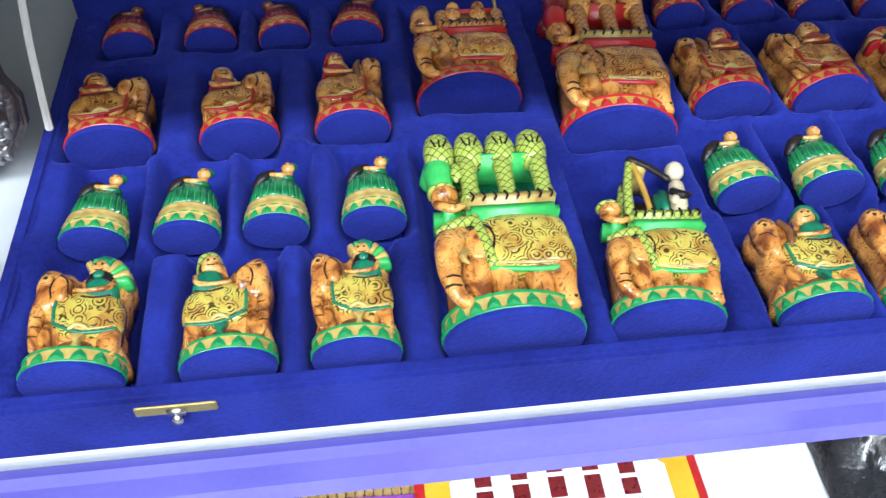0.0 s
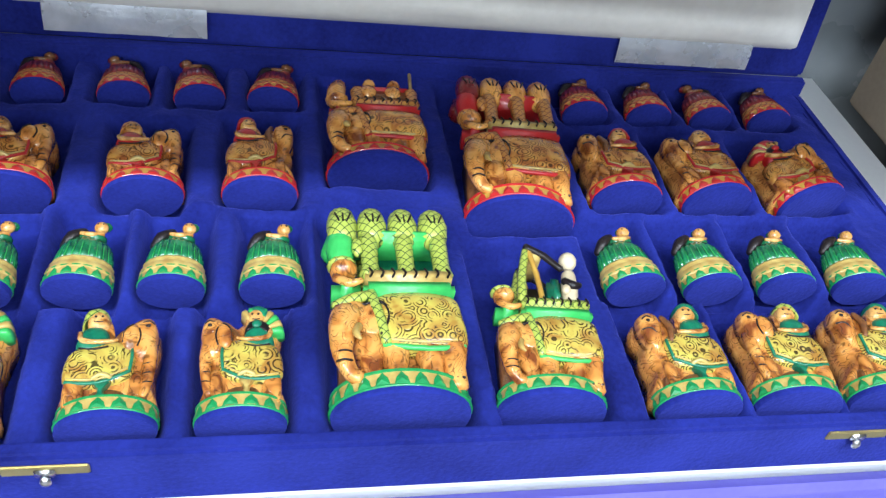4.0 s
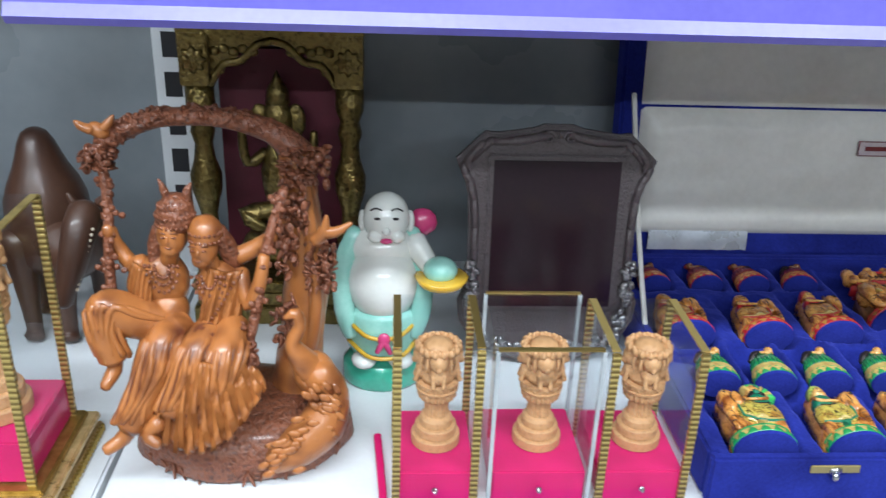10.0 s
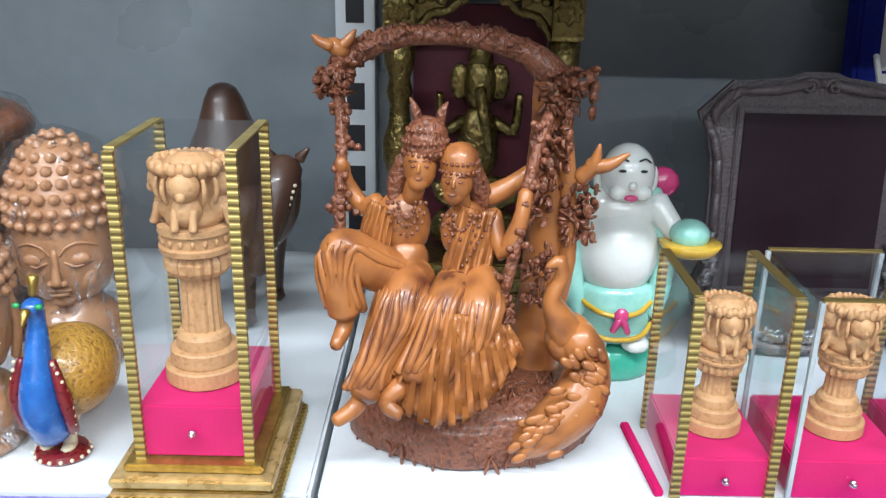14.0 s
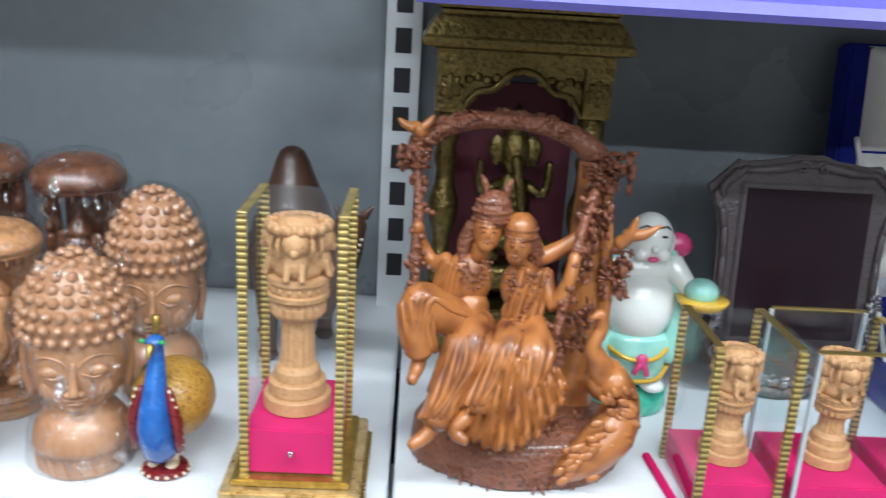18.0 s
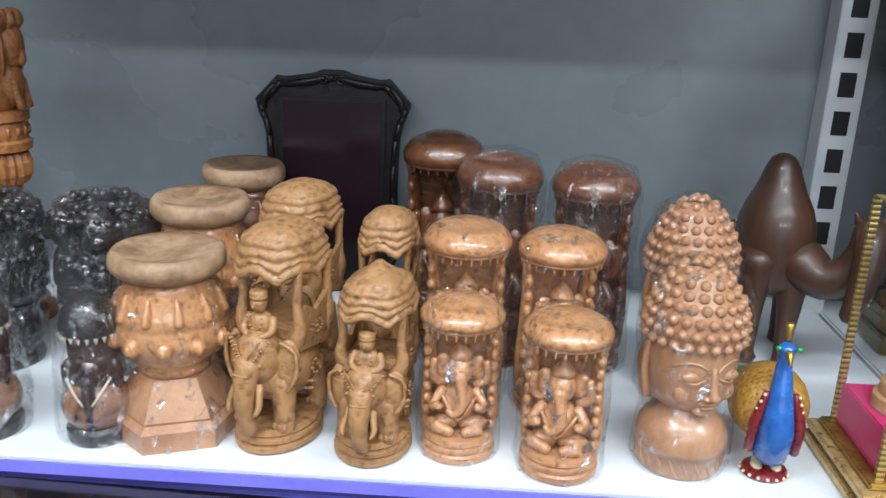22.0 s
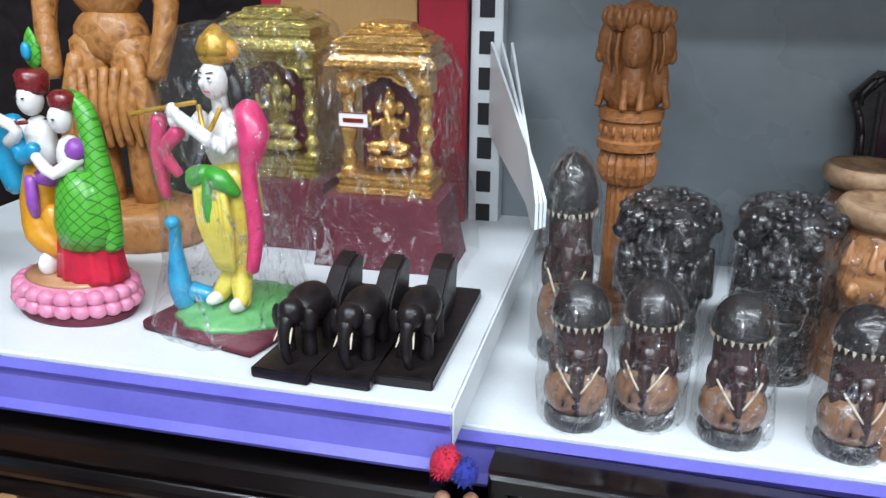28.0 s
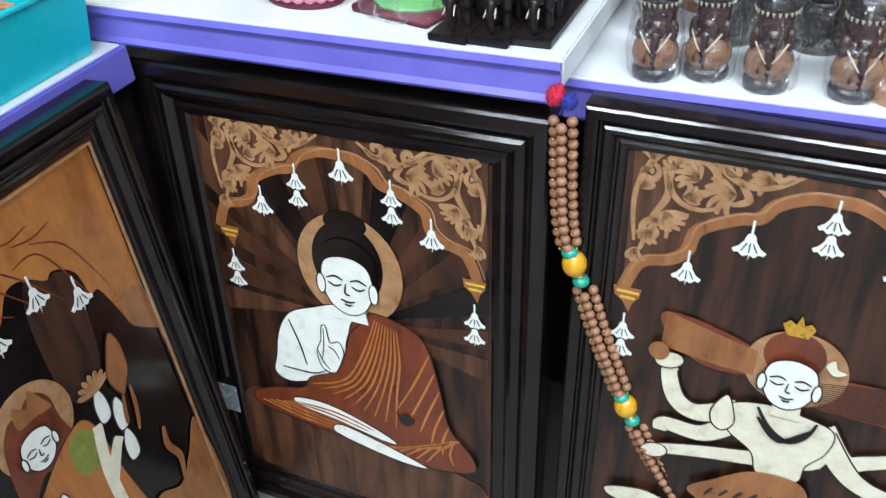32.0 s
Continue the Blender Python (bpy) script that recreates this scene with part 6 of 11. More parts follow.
def plaque(x, y, w, h, label, rx=-6, rz=0, silver=False, rim_wood=None):
    """A wooden shield with a scalloped rim round a dark plate."""
    t = thing("award_plaque", x, y, SHELF, label, "plaque", rx=rx, rz=rz)
    wood = rim_wood or PLAQUE_RIM
    half = [(0.0, 1.0), (0.07, 1.0), (0.12, 0.985), (0.30, 0.965), (0.36, 0.97), (0.40, 0.94), (0.50, 0.865), (0.485, 0.83), (0.46, 0.80), (0.435, 0.72), (0.425, 0.60), (0.425, 0.45), (0.435, 0.34), (0.47, 0.28), (0.46, 0.20), (0.40, 0.12), (0.28, 0.05), (0.16, 0.02), (0.0, 0.0)]
    out = [(u * w, v * h) for u, v in half] + [(-u * w, v * h) for u, v in half[-2:0:-1]]
    part("backing", slab(out, 0, 0.008, 0.0015), wood, t, "dark moulded wooden backing")
    iw, z0, z1 = 0.315 * w, 0.27 * h, 0.865 * h
    rim = bmesh.new()
    for i in range(len(out)):
        a, b = out[i], out[(i + 1) % len(out)]
        k = 0.93
        limb(rim, [(a[0] * k, -0.001, h * 0.5 + (a[1] - h * 0.5) * k), (b[0] * k, -0.001, h * 0.5 + (b[1] - h * 0.5) * k)], 0.0032, 8)
    part("raised_rim", rim, wood, t, smooth=True)
    part("inner_moulding", slab([(-iw - 0.004, z0 - 0.004), (iw + 0.004, z0 - 0.004), (iw + 0.004, z1 + 0.004), (-iw - 0.004, z1 + 0.004)], -0.003, 0, 0.001), wood, t)
    part("plate", slab([(-iw, z0), (iw, z0), (iw, z1), (-iw, z1)], -0.0045, -0.003, 0.0004), PLAQUE, t, "dark maroon glossy plate")
    for x0, sgn in ((-0.05, 1), (0.05, -1)):
        sw = bmesh.new()
        limb(sw, [((x0 + sgn * 0.034 * r * math.cos(a)) * w, -0.004, h * 0.955 + 0.034 * w * r * math.sin(a)) for r, a in [(1 - k / 14, k * 0.75) for k in range(13)]], 0.0014, 6)
        part("scroll", sw, wood, t, smooth=True)
    for q in (-1, 1):
        sw = bmesh.new()
        limb(sw, [(q * 0.05 * w, -0.003, h * 0.965), (q * 0.18 * w, -0.005, h * 0.945), (q * 0.32 * w, -0.003, h * 0.935)], [0.003, 0.004, 0.002], 7)
        limb(sw, [(q * 0.37 * w, -0.002, h * 0.93), (q * 0.44 * w, -0.004, h * 0.87), (q * 0.43 * w, -0.003, h * 0.83)], [0.003, 0.0035, 0.002], 7)
        part("leaf_scroll", sw, wood, t, smooth=True)
        if silver:
            rnd = random.Random(3)
            lf = bmesh.new()
            for i in range(38):
                v = rnd.random()
                u = 0.395 - 0.10 * max(0, 0.5 - v) + rnd.uniform(-0.02, 0.035)
                ball(lf, q * u * w, -0.004, h * (0.12 + 0.34 * v), 0.0042, 0.002, 0.0024, 6, turn=(0, rnd.uniform(0, 180), 0))
            for i in range(30):
                u = rnd.uniform(0, 0.36)
                ball(lf, q * u * w, -0.004, h * (0.09 + 0.25 * u * u + rnd.uniform(-0.015, 0.02)), 0.0042, 0.002, 0.0024, 6, turn=(0, rnd.uniform(0, 180), 0))
            part("silver_leaves", lf, SILVER, t, "silvered carved leaves", smooth=True)
    return t


SILVER = mat("silver_gilt", (0.42, 0.41, 0.42), (0.12, 0.11, 0.12), 0.35, 0.8, scale=220, bump=0.4)
plaque(0.3125, 0.174, 0.156, 0.200, "dark wooden award plaque with silvered leaf carving and maroon plate", silver=True)


def shrine(x, y, z, w, h, d, gold, label, board=0.0, rz=0, group=""):
    """A little temple: steps, columns, an arched back, a lintel and a tiered roof."""
    t = thing("shrine", x, y, z, label, "shrine", group, rz=rz)
    if board:
        part("maroon_stand", slab([(-w * 0.72, 0), (w * 0.72, 0), (w * 0.60, board * 0.75), (w * 0.60, board), (-w * 0.60, board), (-w * 0.60, board * 0.75)], -d * 0.75, d * 0.75, 0.001), MAROON, t, "maroon clad stand")
    b = board
    for i, (g, a, c) in enumerate(((1.0, 0.0, 0.05), (0.95, 0.05, 0.09), (0.99, 0.09, 0.12))):
        part("step", B(-w / 2 * g, -d / 2 * g, b + h * a + 0.0003, w / 2 * g, d / 2 * g, b + h * c, bevel=0.0015), gold, t)
    part("niche", B(-w * 0.34, d * 0.25, b + h * 0.12, w * 0.34, d * 0.40, b + h * 0.66), MAROON, t, "dark maroon niche back")
    r = w * 0.065
    col = [(r * 1.4, 0), (r * 1.4, 0.05), (r * 0.9, 0.07), (r * 1.15, 0.14), (r * 1.25, 0.20), (r * 0.8, 0.26), (r * 0.75, 0.34), (r * 1.0, 0.40), (r * 1.3, 0.46), (r * 1.35, 0.54), (r * 0.9, 0.62), (r * 0.75, 0.70), (r * 1.05, 0.76), (r * 0.8, 0.82), (r * 1.2, 0.88), (r * 1.2, 1.0)]
    hh = h * 0.48
    for q in (-1, 1):
        part("column", lathe([(a, b + h * 0.12 + c * hh) for a, c in col], 20, m=pose(q * w * 0.40, -d * 0.2, 0)), gold, t, smooth=True)
        blk = B(q * w * 0.40 - w * 0.075, -d * 0.42, b + h * 0.60, q * w * 0.40 + w * 0.075, d * 0.1, b + h * 0.72, bevel=0.001)
        part("capital_block", blk, gold, t)
        ros = lathe([(w * 0.062, 0), (w * 0.064, w * 0.006), (w * 0.050, w * 0.014), (w * 0.026, w * 0.010), (w * 0.018, w * 0.020), (w * 0.002, w * 0.024)], 48, flute=0.16, waves=8, m=pose(q * w * 0.40, -d * 0.42, b + h * 0.66, 90, 0, 0))
        part("rosette", ros, gold, t, smooth=True)
        sp = bmesh.new()
        limb(sp, [(q * w * 0.33, -d * 0.3, b + h * 0.60), (q * w * 0.26, -d * 0.3, b + h * 0.645), (q * w * 0.16, -d * 0.3, b + h * 0.655), (q * w * 0.08, -d * 0.3, b + h * 0.69), (0, -d * 0.3, b + h * 0.70)], w * 0.022, 7)
        for k in range(5):
            ball(sp, q * w * (0.30 - 0.05 * k), -d * 0.3, b + h * (0.675 + 0.006 * (k % 2)), w * 0.03, w * 0.015, w * 0.025, 8)
        part("arch_scroll", sp, gold, t, smooth=True)
    part("lintel", B(-w * 0.48, -d * 0.42, b + h * 0.715, w * 0.48, d * 0.45, b + h * 0.745, bevel=0.001), gold, t)
    for q in (-1, 1):
        cusp = [(0.335, 0.60), (0.335, 0.718), (0.0, 0.718), (0.0, 0.708), (0.03, 0.703), (0.05, 0.693), (0.075, 0.694), (0.10, 0.690), (0.115, 0.678), (0.145, 0.680), (0.175, 0.672), (0.19, 0.656), (0.22, 0.656), (0.245, 0.644), (0.26, 0.625), (0.29, 0.618)]
        part("arch_spandrel", slab([(q * u * w, b + h * v) for u, v in cusp], -d * 0.30, -d * 0.22), gold, t)
    part("roof_eave", square_turn([(0.98, b + h * 0.745), (1.10, b + h * 0.750), (1.12, b + h * 0.757), (1.12, b + h * 0.768), (1.08, b + h * 0.775), (1.06, b + h * 0.79), (0.98, b + h * 0.815), (0.93, b + h * 0.822), (0.93, b + h * 0.83)], w / 2, d / 2 * 1.05), gold, t)
    part("upper_roof", square_turn([(0.90, b + h * 0.83), (0.96, b + h * 0.835), (0.98, b + h * 0.845), (0.95, b + h * 0.85), (0.95, b + h * 0.872), (0.98, b + h * 0.877), (1.0, b + h * 0.885), (0.96, b + h * 0.892), (0.82, b + h * 0.915), (0.78, b + h * 0.92), (0.80, b + h * 0.93), (0.70, b + h * 0.945), (0.52, b + h * 0.965), (0.50, b + h * 0.985), (0.2, b + h)], w / 2, d / 2), gold, t)
    nb = 15
    bead = ball(bmesh.new(), 0, 0, 0, w * 0.017, n=6)
    first = part("roof_bead", bead, gold, t, smooth=True)
    for k in range(nb):
        o = first if k == 0 else new("roof_bead", first.data)
        o.parent = t
        o.location = (w * (-0.5 + k / (nb - 1)), -d * 0.56, b + h * 0.783)
    ros = lathe([(w * 0.05, 0), (w * 0.05, w * 0.01), (w * 0.032, w * 0.022), (w * 0.028, w * 0.016), (w * 0.018, w * 0.030), (w * 0.002, w * 0.034)], 48, flute=0.18, waves=8, m=pose(0, -d * 0.475, b + h * 0.861, 90, 0, 0))
    part("roof_rosette", ros, gold, t, smooth=True)
    bm = bmesh.new()
    ball(bm, 0, 0, b + h * 0.36, w * 0.11, d * 0.16, h * 0.10, 14)
    ball(bm, 0, -d * 0.04, b + h * 0.50, w * 0.085, d * 0.14, h * 0.06, 12)
    lathe([(w * 0.07, 0), (w * 0.06, h * 0.03), (w * 0.02, h * 0.06), (0.0005, h * 0.075)], 12, m=pose(0, 0, b + h * 0.545), bm=bm)
    limb(bm, [(0, -d * 0.18, b + h * 0.49), (w * 0.03, -d * 0.26, b + h * 0.42), (w * 0.06, -d * 0.24, b + h * 0.36)], [w * 0.035, w * 0.028, w * 0.015], 8)
    for q in (-1, 1):
        limb(bm, [(0, -d * 0.1, b + h * 0.28), (q * w * 0.20, -d * 0.16, b + h * 0.27), (q * w * 0.08, -d * 0.24, b + h * 0.24)], [w * 0.06, w * 0.055, w * 0.03], 9)
        limb(bm, [(q * w * 0.08, 0, b + h * 0.42), (q * w * 0.18, -d * 0.08, b + h * 0.40), (q * w * 0.20, -d * 0.12, b + h * 0.48)], [w * 0.035, w * 0.03, w * 0.022], 8)
        ball(bm, q * w * 0.10, -d * 0.03, b + h * 0.505, w * 0.055, d * 0.04, h * 0.04, 10)
    lathe([(w * 0.24, 0), (w * 0.25, h * 0.02), (w * 0.22, h * 0.05), (w * 0.20, h * 0.06)], 20, sy=0.5, m=pose(0, -d * 0.05, b + h * 0.155), bm=bm)
    part("relief_figure", rough_up(bm, w * 0.006, 14 / w, x), gold, t, "seated relief figure", smooth=True)
    return t


shrine(0.091, 0.275, SHELF, 0.150, 0.350, 0.072, SHRINE_GOLD, "aged gold temple shrine with tiered roof behind the statue")

# ---- things on the crowded middle shelf ----
def wrap(parent, profile, seed, n=44):
    """Loose clear film round a thing, pulled into flat facets and creases."""
    pts = []
    for (r0, z0), (r1, z1) in zip(profile, profile[1:]):
        k = max(1, int(math.hypot(r1 - r0, z1 - z0) / 0.0052))
        pts += [(r0 + (r1 - r0) * i / k, z0 + (z1 - z0) * i / k) for i in range(k)]
    bm = lathe(pts + [profile[-1]], n)
    for v in bm.verts:
        c = v.co
        fold = noise.noise(Vector((c.x * 60 + seed, c.y * 60, c.z * 35))) * 0.0026
        crease = (0.5 - abs(noise.noise(Vector((c.x * 130 + c.z * 70, c.y * 130 - seed, c.z * 90))))) * 0.0032
        d = Vector((c.x, c.y, 0))
        if d.length > 1e-4:
            v.co += d.normalized() * (fold + crease)
            v.co.z += noise.noise(Vector((c.x * 210, c.y * 210 + seed, c.z * 210))) * 0.0012 if 0.004 < c.z else 0.0
    ob = part("plastic_wrap", bm, FILM, parent, "crinkled clear plastic wrap")
    ob.visible_shadow = False
    return ob


def ganesha_lantern(x, y, h, r, wood, label, seed, film=True, rz=0):
    t = thing("carved_lantern", x, y, SHELF, label, "wood carving", "domed lantern carvings", rz=rz)
    part("round_base", lathe([(r * 0.88, 0), (r * 0.93, 0.002), (r * 0.93, 0.0055), (r * 0.87, 0.007), (r * 0.91, 0.0085), (r * 0.91, 0.0105), (r * 0.85, 0.0115), (r * 0.89, 0.0135), (r * 0.84, 0.017), (r * 0.5, 0.018)], 36), wood, t)
    zc = h * 0.85
    part("domed_cap", lathe([(r * 0.80, zc - 0.002), (r * 0.96, zc - 0.001), (r * 0.99, zc + h * 0.004), (r * 0.97, zc + h * 0.010), (r * 1.02, zc + h * 0.014), (r * 1.03, zc + h * 0.045), (r * 0.99, zc + h * 0.065), (r * 0.86, zc + h * 0.098), (r * 0.72, zc + h * 0.117), (r * 0.70, zc + h * 0.114), (r * 0.5, zc + h * 0.136), (r * 0.3, zc + h * 0.146), (0.0005, h)], 40), wood, t, smooth=True)
    tooth = bmesh.new()
    bmesh.ops.create_cone(tooth, segments=4, radius1=0.0012, radius2=0.0004, depth=0.005, cap_ends=True)
    first = part("fringe_tooth", tooth, wood, t)
    k = 26
    for i in range(k):
        o = first if i == 0 else new("fringe_tooth", first.data)
        o.parent = t
        a = 2 * math.pi * i / k
        o.matrix_basis = pose(r * 0.93 * math.cos(a), r * 0.93 * math.sin(a), zc - 0.003, 180, 0, math.degrees(a))
    for q in (-1, 1):
        p = bmesh.new()
        limb(p, [(q * r * 0.78, 0.2 * r, 0.016), (q * r * 0.84, 0.12 * r, h * 0.3), (q * r * 0.74, 0.15 * r, h * 0.55), (q * r * 0.78, 0.1 * r, zc)], [r * 0.16, r * 0.13, r * 0.15, r * 0.14], 10)
        for i in range(9):
            ball(p, q * r * 0.80, -0.02 * r, 0.02 + (zc - 0.026) * i / 8, r * 0.12, r * 0.14, h * 0.035, 8)
        part("side_post", p, wood, t, smooth=True)
    part("back_slab", slab([(-r * 0.7, 0.016), (r * 0.7, 0.016), (r * 0.7, zc), (-r * 0.7, zc)], r * 0.42, r * 0.66, 0.002), wood, t)
    f = bmesh.new()
    ball(f, 0, -r * 0.12, h * 0.33, r * 0.46, r * 0.46, h * 0.125, 16)
    ball(f, 0, -r * 0.22, h * 0.555, r * 0.32, r * 0.36, h * 0.095, 14)
    for q in (-1, 1):
        ball(f, q * r * 0.42, -r * 0.12, h * 0.56, r * 0.22, r * 0.10, h * 0.085, 10)
        limb(f, [(q * r * 0.1, -r * 0.25, h * 0.22), (q * r * 0.62, -r * 0.38, h * 0.215), (q * r * 0.15, -r * 0.66, h * 0.19)], [r * 0.2, r * 0.2, r * 0.11], 10)
        limb(f, [(q * r * 0.38, -r * 0.2, h * 0.42), (q * r * 0.64, -r * 0.42, h * 0.34), (q * r * 0.44, -r * 0.62, h * 0.36)], [r * 0.14, r * 0.12, r * 0.10], 9)
        limb(f, [(q * r * 0.4, -r * 0.1, h * 0.45), (q * r * 0.66, -r * 0.2, h * 0.50), (q * r * 0.62, -r * 0.3, h * 0.62)], [r * 0.12, r * 0.11, r * 0.09], 9)
    limb(f, [(0, -r * 0.52, h * 0.56), (r * 0.06, -r * 0.66, h * 0.46), (r * 0.10, -r * 0.70, h * 0.38), (-r * 0.10, -r * 0.74, h * 0.32), (-r * 0.26, -r * 0.70, h * 0.345)], [r * 0.17, r * 0.14, r * 0.12, r * 0.10, r * 0.06], 10)
    for i in range(9):
        ball(f, r * (0.02 + 0.01 * i), -r * (0.64 + 0.012 * i), h * (0.53 - 0.018 * i), r * 0.15, r * 0.05, h * 0.006, 8)
    lathe([(r * 0.30, 0), (r * 0.26, h * 0.03), (r * 0.10, h * 0.08), (0.0005, h * 0.10)], 14, m=pose(0, -r * 0.15, h * 0.625), bm=f)
    limb(f, [(-r * 0.4, -r * 0.42, h * 0.40), (0, -r * 0.62, h * 0.27), (r * 0.4, -r * 0.42, h * 0.40)], r * 0.05, 7)
    part("seated_figure", rough_up(f, r * 0.009, 4.5 / r, seed), wood, t, "carved elephant-headed seated figure", smooth=True)
    if film:
        wrap(t, [(r * 0.95, 0.001), (r * 1.04, 0.006), (r * 1.02, h * 0.25), (r * 1.00, h * 0.5), (r * 1.05, h * 0.78), (r * 1.06, h * 0.88), (r * 0.85, h * 0.985), (r * 0.3, h * 1.02), (0.001, h * 1.025)], seed)
    return t


ganesha_lantern(-0.348, 0.045, 0.111, 0.027, WOOD_ORANGE, "orange-brown carved lantern with seated elephant-headed figure, wrapped in film", 1)
ganesha_lantern(-0.281, 0.030, 0.110, 0.028, WOOD_ORANGE, "orange-brown carved lantern wrapped in clear film near the edge", 2, rz=-14)
ganesha_lantern(-0.348, 0.116, 0.143, 0.031, WOOD_ORANGE, "taller orange-brown carved lantern wrapped in film", 3)
ganesha_lantern(-0.280, 0.116, 0.139, 0.031, WOOD_ORANGE, "taller orange-brown carved lantern with a shiny wrapped dome", 4, rz=20)
ganesha_lantern(-0.373, 0.240, 0.183, 0.034, WOOD_BROWN, "tall dark brown carved lantern in the shaded back row", 5, film=False)
ganesha_lantern(-0.326, 0.200, 0.175, 0.034, WOOD_BROWN, "tall dark brown carved lantern wrapped in film", 6)
ganesha_lantern(-0.250, 0.196, 0.171, 0.034, WOOD_BROWN, "tall dark brown carved lantern beside the carved heads", 7, rz=-10)


def wooden_bust(x, y, h, w, label, seed, rz=0):
    """A serene carved head over a round bulb of a foot, with rows of pointed curls, in film."""
    t = thing("wooden_bust", x, y, SHELF, label, "wood carving", "carved busts", rz=rz)
    foot = lathe([(w * 0.40, 0), (w * 0.43, 0.002), (w * 0.44, h * 0.04), (w * 0.45, h * 0.115), (w * 0.47, h * 0.12), (w * 0.475, h * 0.14), (w * 0.47, h * 0.17), (w * 0.44, h * 0.215), (w * 0.38, h * 0.255), (w * 0.28, h * 0.29), (w * 0.25, h * 0.40)], 40)
    part("foot", foot, WOOD_SMOOTH, t, "smooth rounded foot", smooth=True)
    for i in range(22):
        a = 2 * math.pi * i / 22
        bl = bmesh.new()
        limb(bl, [(w * 0.435 * math.cos(a), w * 0.435 * math.sin(a), h * 0.105), (w * 0.448 * math.cos(a + 0.08), w * 0.448 * math.sin(a + 0.08), h * 0.06), (w * 0.435 * math.cos(a + 0.2), w * 0.435 * math.sin(a + 0.2), h * 0.02)], [w * 0.012, w * 0.018, w * 0.010], 6)
        part("foot_blade", bl, WOOD_SMOOTH, t, smooth=True)
    f = lathe([(w * 0.10, h * 0.305), (w * 0.27, h * 0.315), (w * 0.36, h * 0.35), (w * 0.425, h * 0.42), (w * 0.452, h * 0.50), (w * 0.462, h * 0.60), (w * 0.45, h * 0.70), (w * 0.3, h * 0.76)], 40, sy=1.0)
    ball(f, 0, -w * 0.33, h * 0.345, w * 0.12, w * 0.10, h * 0.032, 14)
    for q in (-1, 1):
        limb(f, [(q * w * 0.455, 0.04 * w, h * 0.62), (q * w * 0.485, 0.03 * w, h * 0.50), (q * w * 0.44, 0.02 * w, h * 0.36)], [w * 0.035, w * 0.04, w * 0.045], 10)
        ball(f, q * w * 0.19, -w * 0.385, h * 0.522, w * 0.115, w * 0.055, h * 0.028, 14)
        ball(f, q * w * 0.21, -w * 0.315, h * 0.43, w * 0.12, w * 0.06, h * 0.05, 14)
        limb(f, [(q * w * 0.045, -w * 0.455, h * 0.545), (q * w * 0.11, -w * 0.448, h * 0.578), (q * w * 0.23, -w * 0.405, h * 0.592), (q * w * 0.36, -w * 0.30, h * 0.565)], [w * 0.012, w * 0.013, w * 0.013, w * 0.008], 7)
        limb(f, [(q * w * 0.08, -w * 0.448, h * 0.515), (q * w * 0.19, -w * 0.435, h * 0.496), (q * w * 0.31, -w * 0.355, h * 0.512)], [w * 0.010, w * 0.013, w * 0.008], 7)
        ball(f, q * w * 0.055, -w * 0.48, h * 0.432, w * 0.040, w * 0.045, h * 0.014, 8)
    limb(f, [(0, -w * 0.452, h * 0.565), (0, -w * 0.485, h * 0.49), (0, -w * 0.515, h * 0.435)], [w * 0.026, w * 0.036, w * 0.052], 10)
    ball(f, 0, -w * 0.435, h * 0.398, w * 0.115, w * 0.045, h * 0.012, 12)
    ball(f, 0, -w * 0.425, h * 0.380, w * 0.09, w * 0.05, h * 0.014, 12)
    ball(f, 0, -w * 0.455, h * 0.625, w * 0.022, w * 0.02, h * 0.010, 8)
    part("face", f, WOOD_SMOOTH, t, "smooth carved face with closed eyes", smooth=True)
    hair = lathe([(w * 0.44, h * 0.64), (w * 0.475, h * 0.66), (w * 0.48, h * 0.72), (w * 0.45, h * 0.79), (w * 0.39, h * 0.85), (w * 0.33, h * 0.885), (w * 0.30, h * 0.92), (w * 0.22, h * 0.965), (0.001, h * 0.985)], 32)
    part("hair_cap", hair, WOOD_SMOOTH, t, smooth=True)
    bump = lathe([(w * 0.058, 0), (w * 0.056, w * 0.022), (w * 0.038, w * 0.046), (w * 0.014, w * 0.064), (0.0002, w * 0.068)], 8)
    first = None
    for rr, z, up in ((0.475, 0.662, 0), (0.478, 0.717, 8), (0.455, 0.772, 22), (0.41, 0.826, 38), (0.345, 0.872, 50), (0.28, 0.918, 55), (0.19, 0.958, 68), (0.07, 0.984, 85)):
        n = max(4, int(2 * math.pi * rr / 0.128))
        for i in range(n):
            a = 360 * (i + 0.5 * (int(z * 1000) % 2)) / n
            o = first or part("curl", bump, WOOD_SMOOTH, t, smooth=True)
            if first:
                o = new("curl", first.data)
                o.parent = t
            first = first or o
            c, s = math.cos(radians(a)), math.sin(radians(a))
            o.matrix_basis = pose(rr * w * c, rr * w * s, z * h, 0, 0, a) @ pose(0, 0, 0, 0, 90 - up, 0)
    wrap(t, [(w * 0.45, 0.001), (w * 0.50, 0.006), (w * 0.50, h * 0.15), (w * 0.46, h * 0.28), (w * 0.49, h * 0.42), (w * 0.53, h * 0.6), (w * 0.57, h * 0.70), (w * 0.52, h * 0.83), (w * 0.40, h * 0.95), (w * 0.12, h * 1.02), (0.001, h * 1.03)], seed)
    return t


wooden_bust(-0.199, 0.046, 0.143, 0.064, "reddish carved wooden head with curled hair wrapped in film", 11, rz=16)
wooden_bust(-0.180, 0.150, 0.158, 0.066, "reddish carved wooden head with curled hair in the back row", 12, rz=10)


